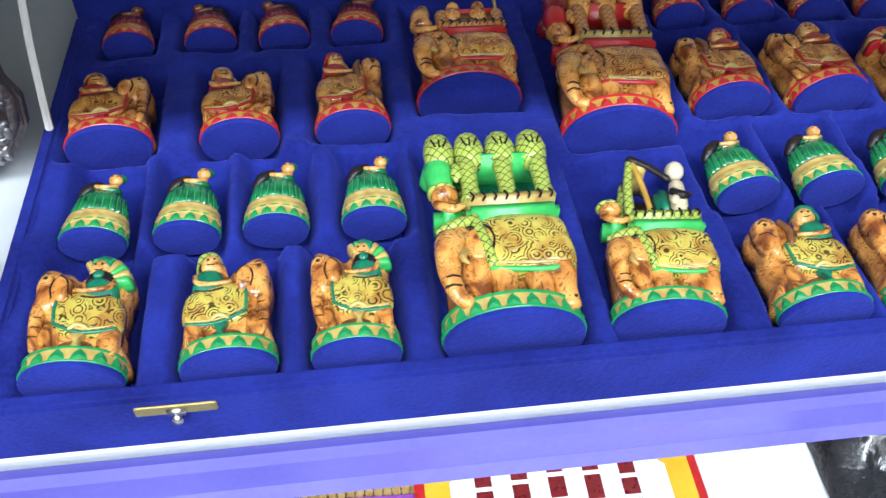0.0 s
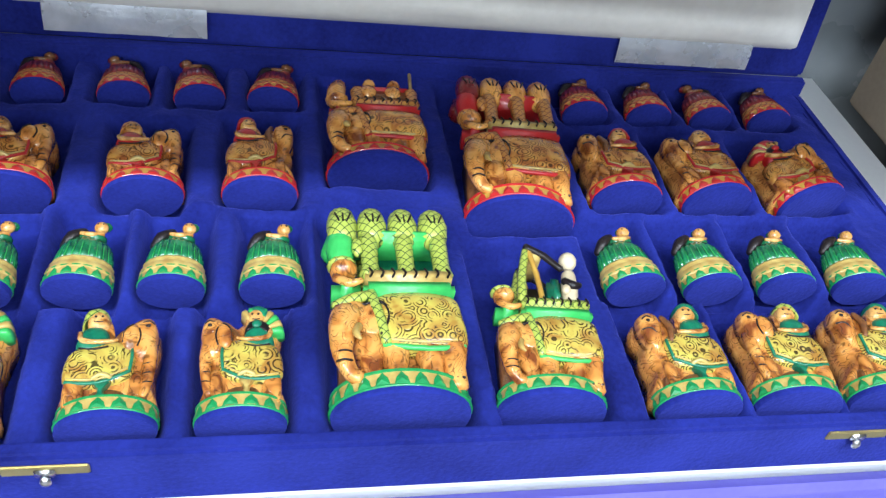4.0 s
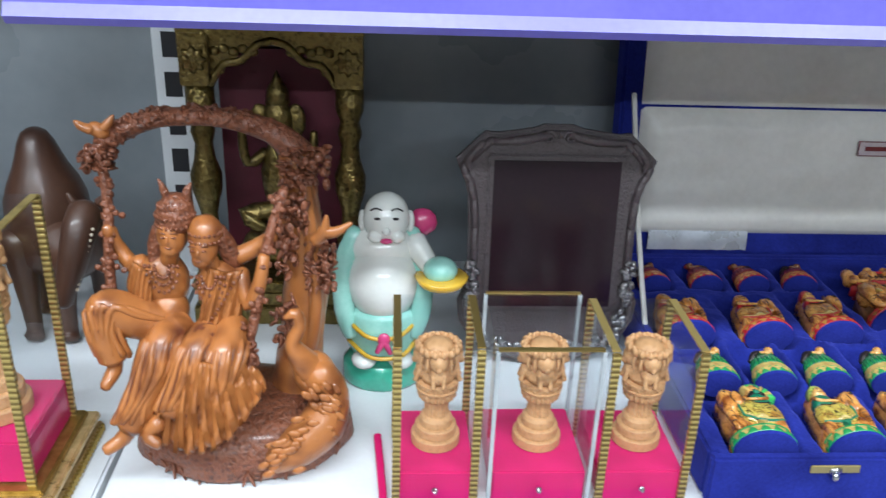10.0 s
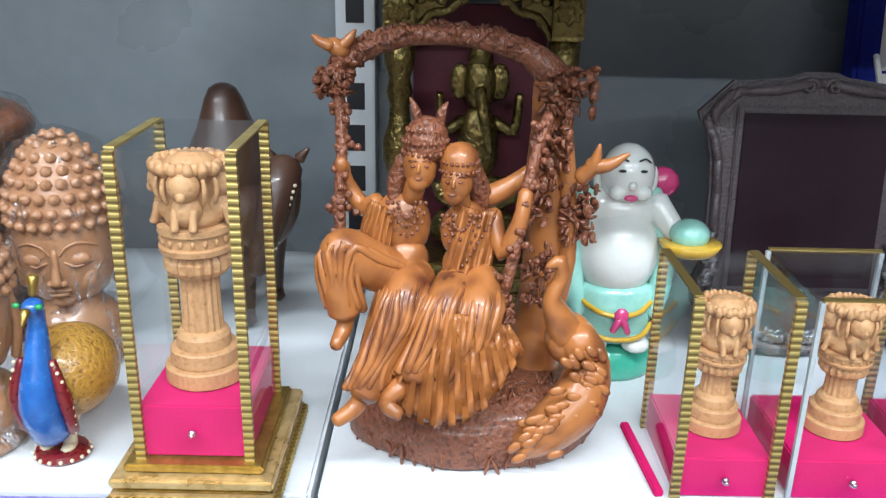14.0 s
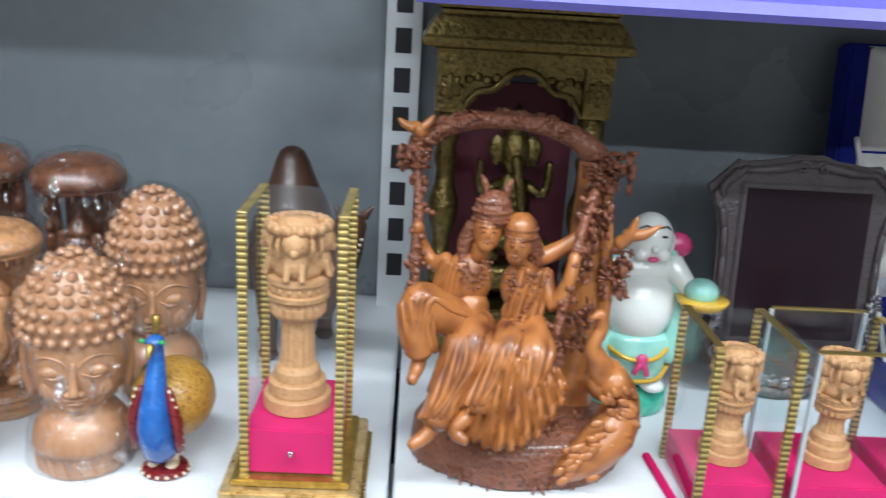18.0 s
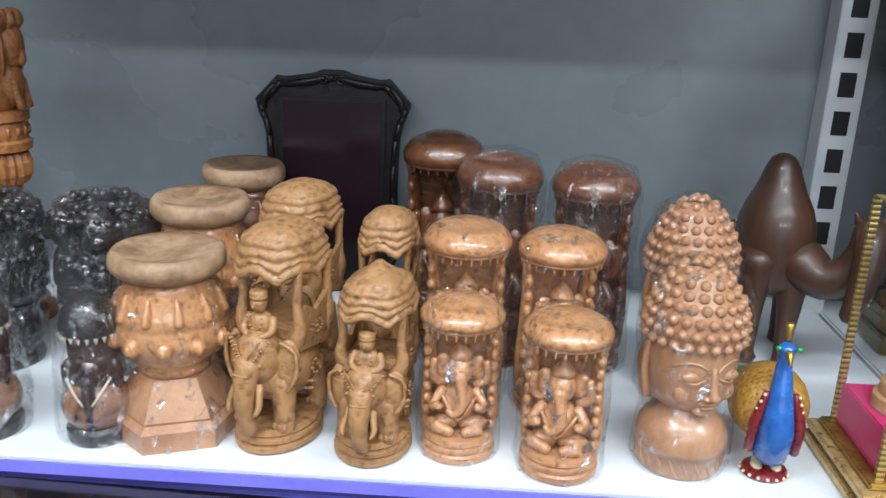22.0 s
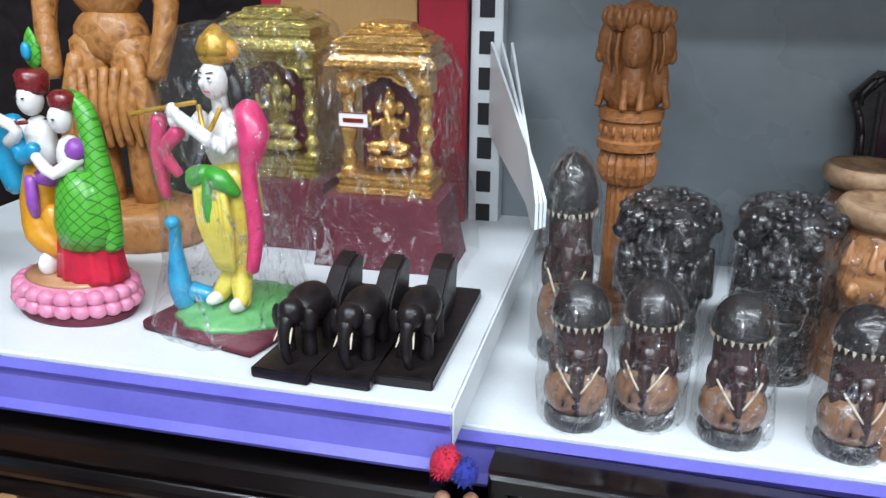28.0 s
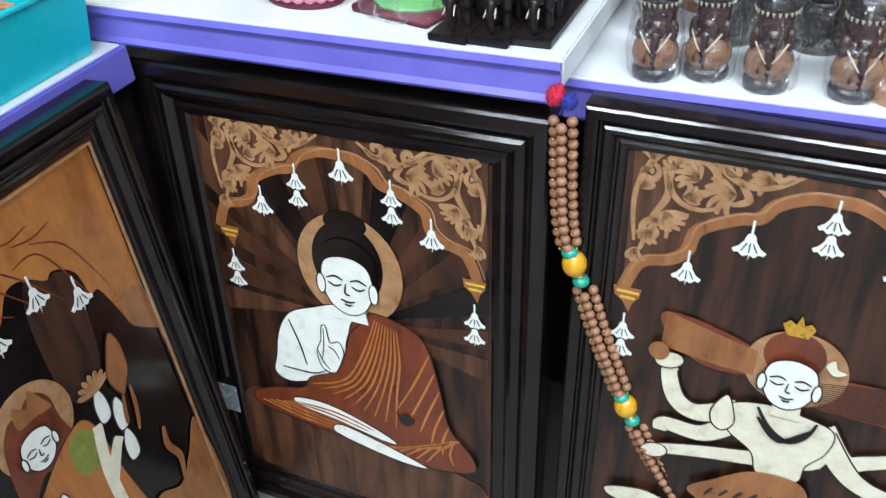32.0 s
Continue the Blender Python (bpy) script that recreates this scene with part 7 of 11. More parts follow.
def howdah_elephant(x, y, h, w, label, seed, rz=0, peak=0.0):
    """An elephant with beaded harness, a rider in front and a canopied seat behind him."""
    t = thing("carved_elephant", x, y, SHELF, label, "wood carving", "canopied elephant carvings", rz=rz)
    d = w * 1.3
    part("oval_base", lathe([(w * 0.46, 0), (w * 0.50, 0.002), (w * 0.50, 0.0055), (w * 0.46, 0.0065), (w * 0.485, 0.008), (w * 0.485, 0.0105), (w * 0.45, 0.0115), (w * 0.465, 0.0135), (w * 0.40, 0.0155)], 40, sy=1.25), WOOD_TAN, t)
    f = bmesh.new()
    for sx in (-1, 1):
        for yy in (-0.22, 0.34):
            limb(f, [(sx * w * 0.26, yy * d, 0.014), (sx * w * 0.27, yy * d, h * 0.17), (sx * w * 0.22, yy * d * 0.8, h * 0.32)], [w * 0.135, w * 0.125, w * 0.18], 12)
            for k in range(3):
                ball(f, sx * w * (0.20 + 0.07 * k), yy * d - w * 0.12, 0.018, w * 0.03, w * 0.03, 0.003, 6)
        # broad ear with a rolled edge
        ball(f, sx * w * 0.36, -d * 0.24, h * 0.395, w * 0.145, w * 0.05, h * 0.115, 16, turn=(0, 0, sx * 24))
        limb(f, [(sx * w * 0.30, -d * 0.30, h * 0.50), (sx * w * 0.47, -d * 0.27, h * 0.46), (sx * w * 0.48, -d * 0.27, h * 0.36), (sx * w * 0.38, -d * 0.29, h * 0.285)], w * 0.026, 7)
        limb(f, [(sx * w * 0.15, -d * 0.46, h * 0.33), (sx * w * 0.20, -d * 0.54, h * 0.25), (sx * w * 0.17, -d * 0.59, h * 0.22)], [w * 0.05, w * 0.04, w * 0.018], 8)
        ball(f, sx * w * 0.165, -d * 0.475, h * 0.42, w * 0.03, w * 0.02, h * 0.010, 8)
    ball(f, 0, d * 0.06, h * 0.33, w * 0.42, d * 0.46, h * 0.155, 22)
    ball(f, 0, -d * 0.30, h * 0.42, w * 0.27, d * 0.21, h * 0.125, 20)
    limb(f, [(0, -d * 0.44, h * 0.42), (0, -d * 0.53, h * 0.31), (w * 0.01, -d * 0.53, h * 0.20), (w * 0.04, -d * 0.50, h * 0.12)], [w * 0.17, w * 0.13, w * 0.105, w * 0.085], 14)
    for i in range(13):
        u = i / 12
        ball(f, w * 0.03 * u * u, -d * (0.575 if u < 0.75 else 0.575 - 0.12 * (u - 0.75)), h * (0.385 - 0.255 * u), w * (0.125 - 0.05 * u), w * 0.035, h * 0.0055, 8)
    # harness: strings of beads in a V on the brow, bands on the saddle cloth
    for q in (-1, 1):
        for k in range(11):
            u = k / 10
            ball(f, q * w * (0.26 * (1 - u) + 0.01), -d * (0.44 + 0.095 * u), h * (0.525 - 0.135 * u), w * 0.022, n=6)
            ball(f, q * w * (0.17 * (1 - u) + 0.01), -d * (0.48 + 0.06 * u), h * (0.525 - 0.095 * u), w * 0.018, n=6)
        for k in range(9):
            a = k * 0.7
            r = w * (0.02 + 0.011 * k)
            ball(f, q * w * 0.44, d * 0.12 + r * math.cos(a) * 1.1, h * 0.34 + r * math.sin(a) * 1.3, w * 0.022, n=6)
    for i in range(20):
        a = math.pi * (-0.05 + 1.1 * i / 19)
        for zz, rr in ((0.235, 0.43), (0.27, 0.445), (0.44, 0.40)):
            ball(f, w * rr * math.cos(a), d * 0.06 - d * 0.24 * math.sin(a) * (1 if zz > 0.4 else 0.2) + (d * 0.0), h * zz, w * 0.024, n=6)
    part("elephant_body", rough_up(f, w * 0.006, 5.0 / w, seed), WOOD_TAN, t, "finely carved elephant", smooth=True)
    rider = bmesh.new()
    ball(rider, 0, -d * 0.24, h * 0.555, w * 0.17, w * 0.13, h * 0.06, 14)
    ball(rider, 0, -d * 0.27, h * 0.650, w * 0.098, w * 0.10, h * 0.042, 14)
    limb(rider, [(0, -d * 0.345, h * 0.658), (0, -d * 0.36, h * 0.642)], [w * 0.012, w * 0.02], 6)
    lathe([(w * 0.105, 0), (w * 0.11, h * 0.008), (w * 0.10, h * 0.014), (w * 0.105, h * 0.02), (w * 0.10, h * 0.034), (w * 0.02, h * 0.037)], 16, m=pose(0, -d * 0.265, h * 0.672), bm=rider)
    for q in (-1, 1):
        limb(rider, [(q * w * 0.15, -d * 0.23, h * 0.585), (q * w * 0.19, -d * 0.30, h * 0.54), (q * w * 0.08, -d * 0.37, h * 0.52)], [w * 0.055, w * 0.05, w * 0.035], 8)
    for k in range(9):
        a = math.pi + math.pi * k / 8
        ball(rider, w * 0.10 * math.cos(a), -d * 0.345, h * 0.60 + w * 0.16 * math.sin(a), w * 0.016, n=6)
    part("rider", rider, WOOD_TAN, t, smooth=True)
    for sx in (-1, 1):
        for yy in (-0.10, 0.40):
            p = bmesh.new()
            limb(p, [(sx * w * 0.30, yy * d, h * 0.44), (sx * w * 0.40, yy * d, h * 0.53), (sx * w * 0.37, yy * d, h * 0.64), (sx * w * 0.39, yy * d, h * 0.80)], [w * 0.11, w * 0.085, w * 0.055, w * 0.06], 10)
            part("howdah_post", p, WOOD_TAN, t, smooth=True)
    for sx in (-1, 1):
        sp = slab([(-d * 0.12, h * 0.44), (d * 0.44, h * 0.40), (d * 0.44, h * 0.66), (d * 0.30, h * 0.62), (d * 0.16, h * 0.58), (d * 0.02, h * 0.62), (-d * 0.12, h * 0.60)], sx * w * 0.36, sx * w * 0.42, 0)
        for k in range(16):
            a = k * 0.62
            rr = w * (0.02 + 0.0085 * k)
            ball(sp, d * 0.17 + rr * math.cos(a), sx * w * 0.425, h * 0.50 + rr * 0.7 * math.sin(a), w * 0.02, n=6)
        sp.transform(Matrix(((0, 1, 0, 0), (1, 0, 0, 0), (0, 0, 1, 0), (0, 0, 0, 1))))
        part("howdah_side", sp, WOOD_TAN, t, "carved side panel", smooth=False)
    part("howdah_seat", B(-w * 0.36, -d * 0.10, h * 0.46, w * 0.36, d * 0.42, h * 0.53, bevel=0.002), WOOD_TAN, t)
    # canopy: a cushion-shaped roof whose edge dips in scallops
    roof = bmesh.new()
    n, rings = 64, []
    for g, zz in ((0.80, 0.765), (0.99, 0.752), (1.03, 0.765), (1.02, 0.785), (0.97, 0.790), (0.965, 0.802), (0.995, 0.808), (0.985, 0.832), (0.935, 0.838), (0.93, 0.850), (0.955, 0.856), (0.935, 0.880), (0.87, 0.888), (0.865, 0.900), (0.88, 0.905), (0.82, 0.930), (0.72, 0.936), (0.71, 0.944), (0.56, 0.962), (0.34, 0.975 + peak * 0.3), (0.08, 0.985 + peak)):
        ring = []
        for i in range(n):
            a = 2 * math.pi * i / n
            c, s = math.cos(a), math.sin(a)
            k = (abs(c) ** 3 + abs(s) ** 3) ** (-1 / 3)
            dip = 0.042 * abs(math.sin(a * 3)) * (1 if zz < 0.81 else 0.45 if zz < 0.86 else 0.15 if zz < 0.91 else 0)
            dip += 0.004 * math.sin(a * 21) * (zz < 0.95)
            ring.append(roof.verts.new((w * 0.46 * g * k * c, d * 0.14 + d * 0.45 * g * k * s, h * (zz + dip - 0.02))))
        rings.append(ring)
    for lo, hi in zip(rings, rings[1:]):
        for i in range(n):
            roof.faces.new((lo[i], lo[(i + 1) % n], hi[(i + 1) % n], hi[i]))
    roof.faces.new(rings[0][::-1])
    roof.faces.new(rings[-1])
    for i in range(30):
        a = 2 * math.pi * (i + 0.5) / 30
        c, s = math.cos(a), math.sin(a)
        k = (abs(c) ** 3 + abs(s) ** 3) ** (-1 / 3)
        ball(roof, w * 0.455 * k * c, d * 0.14 + d * 0.445 * k * s, h * (0.762 + 0.042 * abs(math.sin(a * 3))), w * 0.024, n=6)
    part("howdah_roof", rough_up(roof, w * 0.005, 5 / w, seed), WOOD_TAN, t, smooth=True)
    return t


howdah_elephant(-0.472, 0.052, 0.158, 0.056, "tan carved wooden elephant with rider and canopied howdah", 21, rz=-20)
howdah_elephant(-0.405, 0.042, 0.128, 0.052, "smaller tan carved wooden elephant with pointed howdah roof", 22, rz=-8, peak=0.05)
howdah_elephant(-0.480, 0.145, 0.162, 0.056, "tan carved wooden elephant with howdah, behind its twin", 23, rz=-20)
howdah_elephant(-0.409, 0.136, 0.146, 0.046, "narrow tan carved wooden elephant in the second row", 24, rz=-8)


def turned_stand(x, y, h, r, label, seed, wood, rz=0):
    t = thing("turned_stand", x, y, SHELF, label, "wood carving", "turned wooden stands", rz=rz)
    part("hexagonal_foot", lathe([(r * 1.25, 0), (r * 1.25, 0.014), (r * 1.10, 0.018), (r * 1.12, 0.020), (r * 0.72, h * 0.34)], 6), WOOD_SMOOTH, t, "smooth six-sided foot")
    bulb = lathe([(r * 0.62, h * 0.34), (r * 0.66, h * 0.38), (r * 0.60, h * 0.40), (r * 0.92, h * 0.47), (r * 1.02, h * 0.56), (r * 1.0, h * 0.62), (r * 0.96, h * 0.64), (r * 1.0, h * 0.655), (r * 0.92, h * 0.70), (r * 0.80, h * 0.82), (r * 0.78, h * 0.86)], 36)
    part("carved_bulb", bulb, wood, t, smooth=True)
    for i in range(11):
        a = 2 * math.pi * i / 11
        lf = bmesh.new()
        ball(lf, r * 0.98 * math.cos(a), r * 0.98 * math.sin(a), h * 0.55, r * 0.17, r * 0.17, h * 0.052, 10)
        ball(lf, r * 1.10 * math.cos(a), r * 1.10 * math.sin(a), h * 0.545, r * 0.07, r * 0.07, h * 0.03, 8)
        part("carved_leaf", lf, wood, t, smooth=True)
        up = bmesh.new()
        limb(up, [(r * 0.96 * math.cos(a + 0.28), r * 0.96 * math.sin(a + 0.28), h * 0.675), (r * 0.90 * math.cos(a + 0.28), r * 0.90 * math.sin(a + 0.28), h * 0.74), (r * 0.83 * math.cos(a + 0.28), r * 0.83 * math.sin(a + 0.28), h * 0.80)], [r * 0.10, r * 0.08, r * 0.03], 7)
        part("carved_petal", up, wood, t, smooth=True)
    part("dished_top", lathe([(r * 0.78, h * 0.86), (r * 0.92, h * 0.885), (r * 1.0, h * 0.91), (r * 1.02, h * 0.94), (r * 1.0, h * 0.975), (r * 0.93, h), (r * 0.80, h * 0.993), (r * 0.60, h * 0.975), (r * 0.4, h * 0.968), (0.0005, h * 0.966)], 40), WORN, t, "worn pale turned rim", smooth=True)
    wrap(t, [(r * 1.15, 0.001), (r * 1.28, 0.004), (r * 1.22, 0.02), (r * 0.82, h * 0.36), (r * 1.02, h * 0.46), (r * 1.10, h * 0.56), (r * 0.95, h * 0.75), (r * 0.9, h * 0.86)], seed)
    return t


WORN = mat("worn_pale_wood", (0.42, 0.27, 0.16), (0.17, 0.08, 0.04), 0.55, scale=45, fine=200, bump=0.3)
turned_stand(-0.545, 0.056, 0.130, 0.0375, "carved wooden stand on a hexagonal foot with worn rim", 31, WOOD_ORANGE, rz=20)
turned_stand(-0.557, 0.160, 0.138, 0.0375, "carved wooden stand with a worn rim in the second row", 32, WOOD_ORANGE)
turned_stand(-0.552, 0.262, 0.142, 0.036, "dark carved wooden stand against the back panel", 33, WOOD_BROWN)

INLAID = carved("dark_inlaid_wood", (0.045, 0.022, 0.022), (0.006, 0.004, 0.006), 90, 0.5, 0.22, 0.5)
SADDLE = carved("tan_inlaid_cloth", (0.25, 0.13, 0.075), (0.03, 0.014, 0.012), 80, 0.5, 0.25, 0.5)
BONE = mat("bone_inlay", (0.62, 0.54, 0.42), (0.48, 0.4, 0.3), 0.4, scale=150)


def umbrella_figure(x, y, h, r, label, seed, rz=0):
    """A black lacquered elephant figure under a domed parasol, in film."""
    t = thing("wrapped_figure", x, y, SHELF, label, "wood carving", "wrapped black figures", rz=rz)
    part("oval_base", lathe([(r * 0.86, 0), (r * 0.9, 0.003), (r * 0.9, 0.009), (r * 0.8, 0.012)], 28), BLACKWOOD, t)
    f = bmesh.new()
    for q in (-1, 1):
        limb(f, [(q * r * 0.5, -r * 0.1, 0.01), (q * r * 0.52, -r * 0.15, h * 0.2), (q * r * 0.4, 0, h * 0.36)], [r * 0.22, r * 0.20, r * 0.3], 10)
        ball(f, q * r * 0.62, -r * 0.2, h * 0.45, r * 0.24, r * 0.15, h * 0.12, 10)
    ball(f, 0, 0.1 * r, h * 0.40, r * 0.66, r * 0.66, h * 0.17, 16)
    ball(f, 0, -r * 0.35, h * 0.48, r * 0.42, r * 0.42, h * 0.12, 14)
    limb(f, [(0, -r * 0.66, h * 0.46), (0, -r * 0.80, h * 0.30), (r * 0.05, -r * 0.72, h * 0.13)], [r * 0.24, r * 0.18, r * 0.12], 9)
    limb(f, [(0, 0.1 * r, h * 0.3), (0, 0.1 * r, h * 0.74)], r * 0.70, 16)
    ball(f, 0, -r * 0.1, h * 0.66, r * 0.45, r * 0.42, h * 0.09, 12)
    part("elephant_body", rough_up(f, r * 0.03, 3 / r, seed), INLAID, t, "dark inlaid wooden body", smooth=True)
    for q in (-1, 1):
        s = bmesh.new()
        limb(s, [(q * r * 0.60, -r * 0.62, h * 0.47), (q * r * 0.34, -r * 0.86, h * 0.38), (q * r * 0.12, -r * 0.95, h * 0.31)], [r * 0.03, r * 0.034, r * 0.025], 7)
        part("tusk_band", s, BONE, t, "pale beaded band", smooth=True)
    part("parasol_dome", lathe([(r * 0.66, h * 0.735), (r * 0.80, h * 0.74), (r * 0.84, h * 0.765), (r * 0.82, h * 0.82), (r * 0.73, h * 0.885), (r * 0.56, h * 0.94), (r * 0.32, h * 0.98), (r * 0.1, h * 0.997), (0.0005, h)], 30), BLACKWOOD, t, "black domed parasol", smooth=True)
    tooth = bmesh.new()
    bmesh.ops.create_cone(tooth, segments=4, radius1=0.0015, radius2=0.0003, depth=0.004, cap_ends=True)
    first = part("zigzag_tooth", tooth, BONE, t)
    for i in range(22):
        o = first if i == 0 else new("zigzag_tooth", first.data)
        o.parent = t
        a = 2 * math.pi * i / 22
        o.matrix_basis = pose(r * 0.80 * math.cos(a), r * 0.80 * math.sin(a), h * 0.728, 180, 0, math.degrees(a))
    part("saddle_cloth", ball(bmesh.new(), 0, -r * 0.04, h * 0.24, r * 0.95, r * 0.90, h * 0.20, 22), SADDLE, t, "tan inlaid saddle cloth", smooth=True)
    part("dark_disc", ball(bmesh.new(), 0, -r * 0.86, h * 0.21, r * 0.16, r * 0.08, h * 0.035, 10), BLACKWOOD, t, "dark round boss", smooth=True)
    wrap(t, [(r * 0.95, 0.0008), (r * 1.10, 0.005), (r * 1.12, h * 0.25), (r * 1.08, h * 0.45), (r * 0.94, h * 0.66), (r * 0.90, h * 0.76), (r * 0.88, h * 0.83), (r * 0.62, h * 0.95), (r * 0.3, h * 1.015), (0.001, h * 1.02)], seed)
    return t


for i, (x, y) in enumerate(((-0.771, 0.029), (-0.723, 0.043), (-0.667, 0.033), (-0.592, 0.035))):
    umbrella_figure(x, y, 0.104, 0.0235, "black lacquered elephant under a domed parasol, wrapped in film", 41 + i, rz=(5, -8, 3, 10)[i])
umbrella_figure(-0.789, 0.128, 0.168, 0.024, "taller black figure with a gold band, wrapped in film", 46)


def black_lions(x, y, h, r, label, seed):
    t = thing("lion_capital", x, y, SHELF, label, "wood carving", "black lion capitals")
    part("turned_base", lathe([(r * 0.78, 0), (r * 0.80, 0.004), (r * 0.72, 0.012), (r * 0.78, 0.018), (r * 0.80, 0.032), (r * 0.74, 0.04), (r * 0.78, h * 0.36), (r * 0.7, h * 0.40)], 36), BLACKWOOD, t)
    f = lathe([(r * 0.8, h * 0.38), (r * 0.95, h * 0.46), (r * 0.9, h * 0.60), (r * 0.85, h * 0.80), (r * 0.6, h * 0.93), (0.001, h * 0.95)], 24)
    for k in range(4):
        a = math.pi / 2 * k - math.pi / 2 + 0.35
        c, s = math.cos(a), math.sin(a)
        ball(f, c * r * 0.66, s * r * 0.66, h * 0.83, r * 0.42, r * 0.42, h * 0.13, 12)
        ball(f, c * r * 0.84, s * r * 0.84, h * 0.56, r * 0.22, r * 0.22, h * 0.10, 10)
        ball(f, c * r * 1.02, s * r * 1.02, h * 0.80, r * 0.18, r * 0.18, h * 0.045, 8)
        for q in (-1, 1):
            limb(f, [(c * r * 0.8 - s * q * r * 0.3, s * r * 0.8 + c * q * r * 0.3, h * 0.66), (c * r * 0.86 - s * q * r * 0.3, s * r * 0.86 + c * q * r * 0.3, h * 0.42)], r * 0.13, 8)
        for i in range(9):
            b = a + (i - 4) * 0.2
            for zz, rr in ((0.945, 0.66), (0.89, 0.92), (0.66, 0.88)):
                zz += 0.02 * math.sin(i * 2.3 + k * 1.7 + zz * 40)
                ball(f, math.cos(b) * r * rr, math.sin(b) * r * rr, h * zz, r * 0.12, r * 0.12, h * 0.03, 6)
    part("lion_carving", rough_up(f, r * 0.03, 3 / r, seed), BLACKWOOD, t, "four carved lions back to back", smooth=True)
    wrap(t, [(r * 0.85, 0.001), (r * 0.90, 0.01), (r * 0.88, h * 0.33), (r * 1.02, h * 0.45), (r * 1.08, h * 0.62), (r * 1.10, h * 0.82), (r * 0.85, h * 0.97), (r * 0.3, h * 1.02), (0.001, h * 1.025)], seed)


black_lions(-0.716, 0.140, 0.138, 0.037, "black lacquered lion capital carving wrapped in shiny film", 51)
black_lions(-0.628, 0.142, 0.141, 0.037, "black lacquered lion capital on a turned base, in film", 52)
carved_pillar(-0.752, 0.225, SHELF, 0.276, "tall brown carved wooden lion pillar against the back panel", carved("brown_pillar_wood", (0.33, 0.125, 0.038), (0.17, 0.055, 0.018), 160, 0.4, 0.5, 0.1), slim=0.56, levels=(0.10, 0.44, 0.55, 0.68), head=1.04)
plaque(-0.486, 0.325, 0.150, 0.218, "dark wooden shield plaque with maroon plate leaning on the panel", rx=-4, rim_wood=EBONY)


def camel():
    """A camel seen from the front, its hump high behind, its neck swung aside and its head hung low."""
    t = thing("camel_carving", -0.092, 0.235, SHELF, "dark polished wooden camel with a drooping head", "wood carving")
    f = lathe([(0.010, 0.060), (0.024, 0.063), (0.0295, 0.072), (0.0320, 0.088), (0.0325, 0.105), (0.0310, 0.120), (0.0265, 0.134), (0.0205, 0.146), (0.0165, 0.157), (0.0135, 0.166), (0.0095, 0.1735), (0.005, 0.1765), (0.0005, 0.1775)], 36, sy=1.15)
    for v in f.verts:
        v.co.x -= 0.04 * max(0, v.co.z - 0.13)
    limb(f, [(0.016, -0.024, 0.092), (0.030, -0.042, 0.084), (0.044, -0.052, 0.096), (0.050, -0.056, 0.116), (0.050, -0.058, 0.128)], [0.021, 0.017, 0.0135, 0.0115, 0.0115], 16)
    limb(f, [(0.051, -0.058, 0.131), (0.049, -0.070, 0.121), (0.044, -0.080, 0.098), (0.037, -0.084, 0.076), (0.035, -0.084, 0.068)], [0.0125, 0.0128, 0.0105, 0.0078, 0.0070], 14)
    for q in (-1, 1):
        limb(f, [(0.052 + q * 0.009, -0.056, 0.137), (0.053 + q * 0.014, -0.056, 0.144)], [0.0042, 0.0014], 7)
    limb(f, [(-0.030, 0.014, 0.112), (-0.036, 0.014, 0.085), (-0.035, 0.012, 0.050)], [0.006, 0.0045, 0.004], 8)
    part("body", f, CAMELWOOD, t, "tall smooth hump and body", smooth=True)
    for x, y in ((-0.017, -0.022), (0.012, -0.024), (-0.027, 0.026), (0.024, 0.026)):
        lg = bmesh.new()
        limb(lg, [(x, y, 0.094), (x * 1.05, y, 0.058), (x * 1.02, y - 0.001, 0.034), (x, y - 0.001, 0.012), (x, y - 0.004, 0.0055)], [0.0165, 0.0105, 0.0078, 0.0066, 0.0086], 12)
        part("leg", lg, CAMELWOOD, t, smooth=True)
    for k in range(12):
        u = k / 11
        part("bridle_bead", ball(bmesh.new(), 0.061 - 0.014 * u, -0.076 - 0.010 * u, 0.124 - 0.044 * u, 0.0014, n=6), BONE, t, smooth=True)


camel()

BLUE = mat("peacock_blue", (0.02, 0.13, 0.42), (0.014, 0.08, 0.30), 0.25, scale=120, coat=0.5)
FEATHER = carved("gilded_feather_paint", (0.46, 0.24, 0.04), (0.12, 0.03, 0.01), 330, 0.4, 0.35, 0.4)


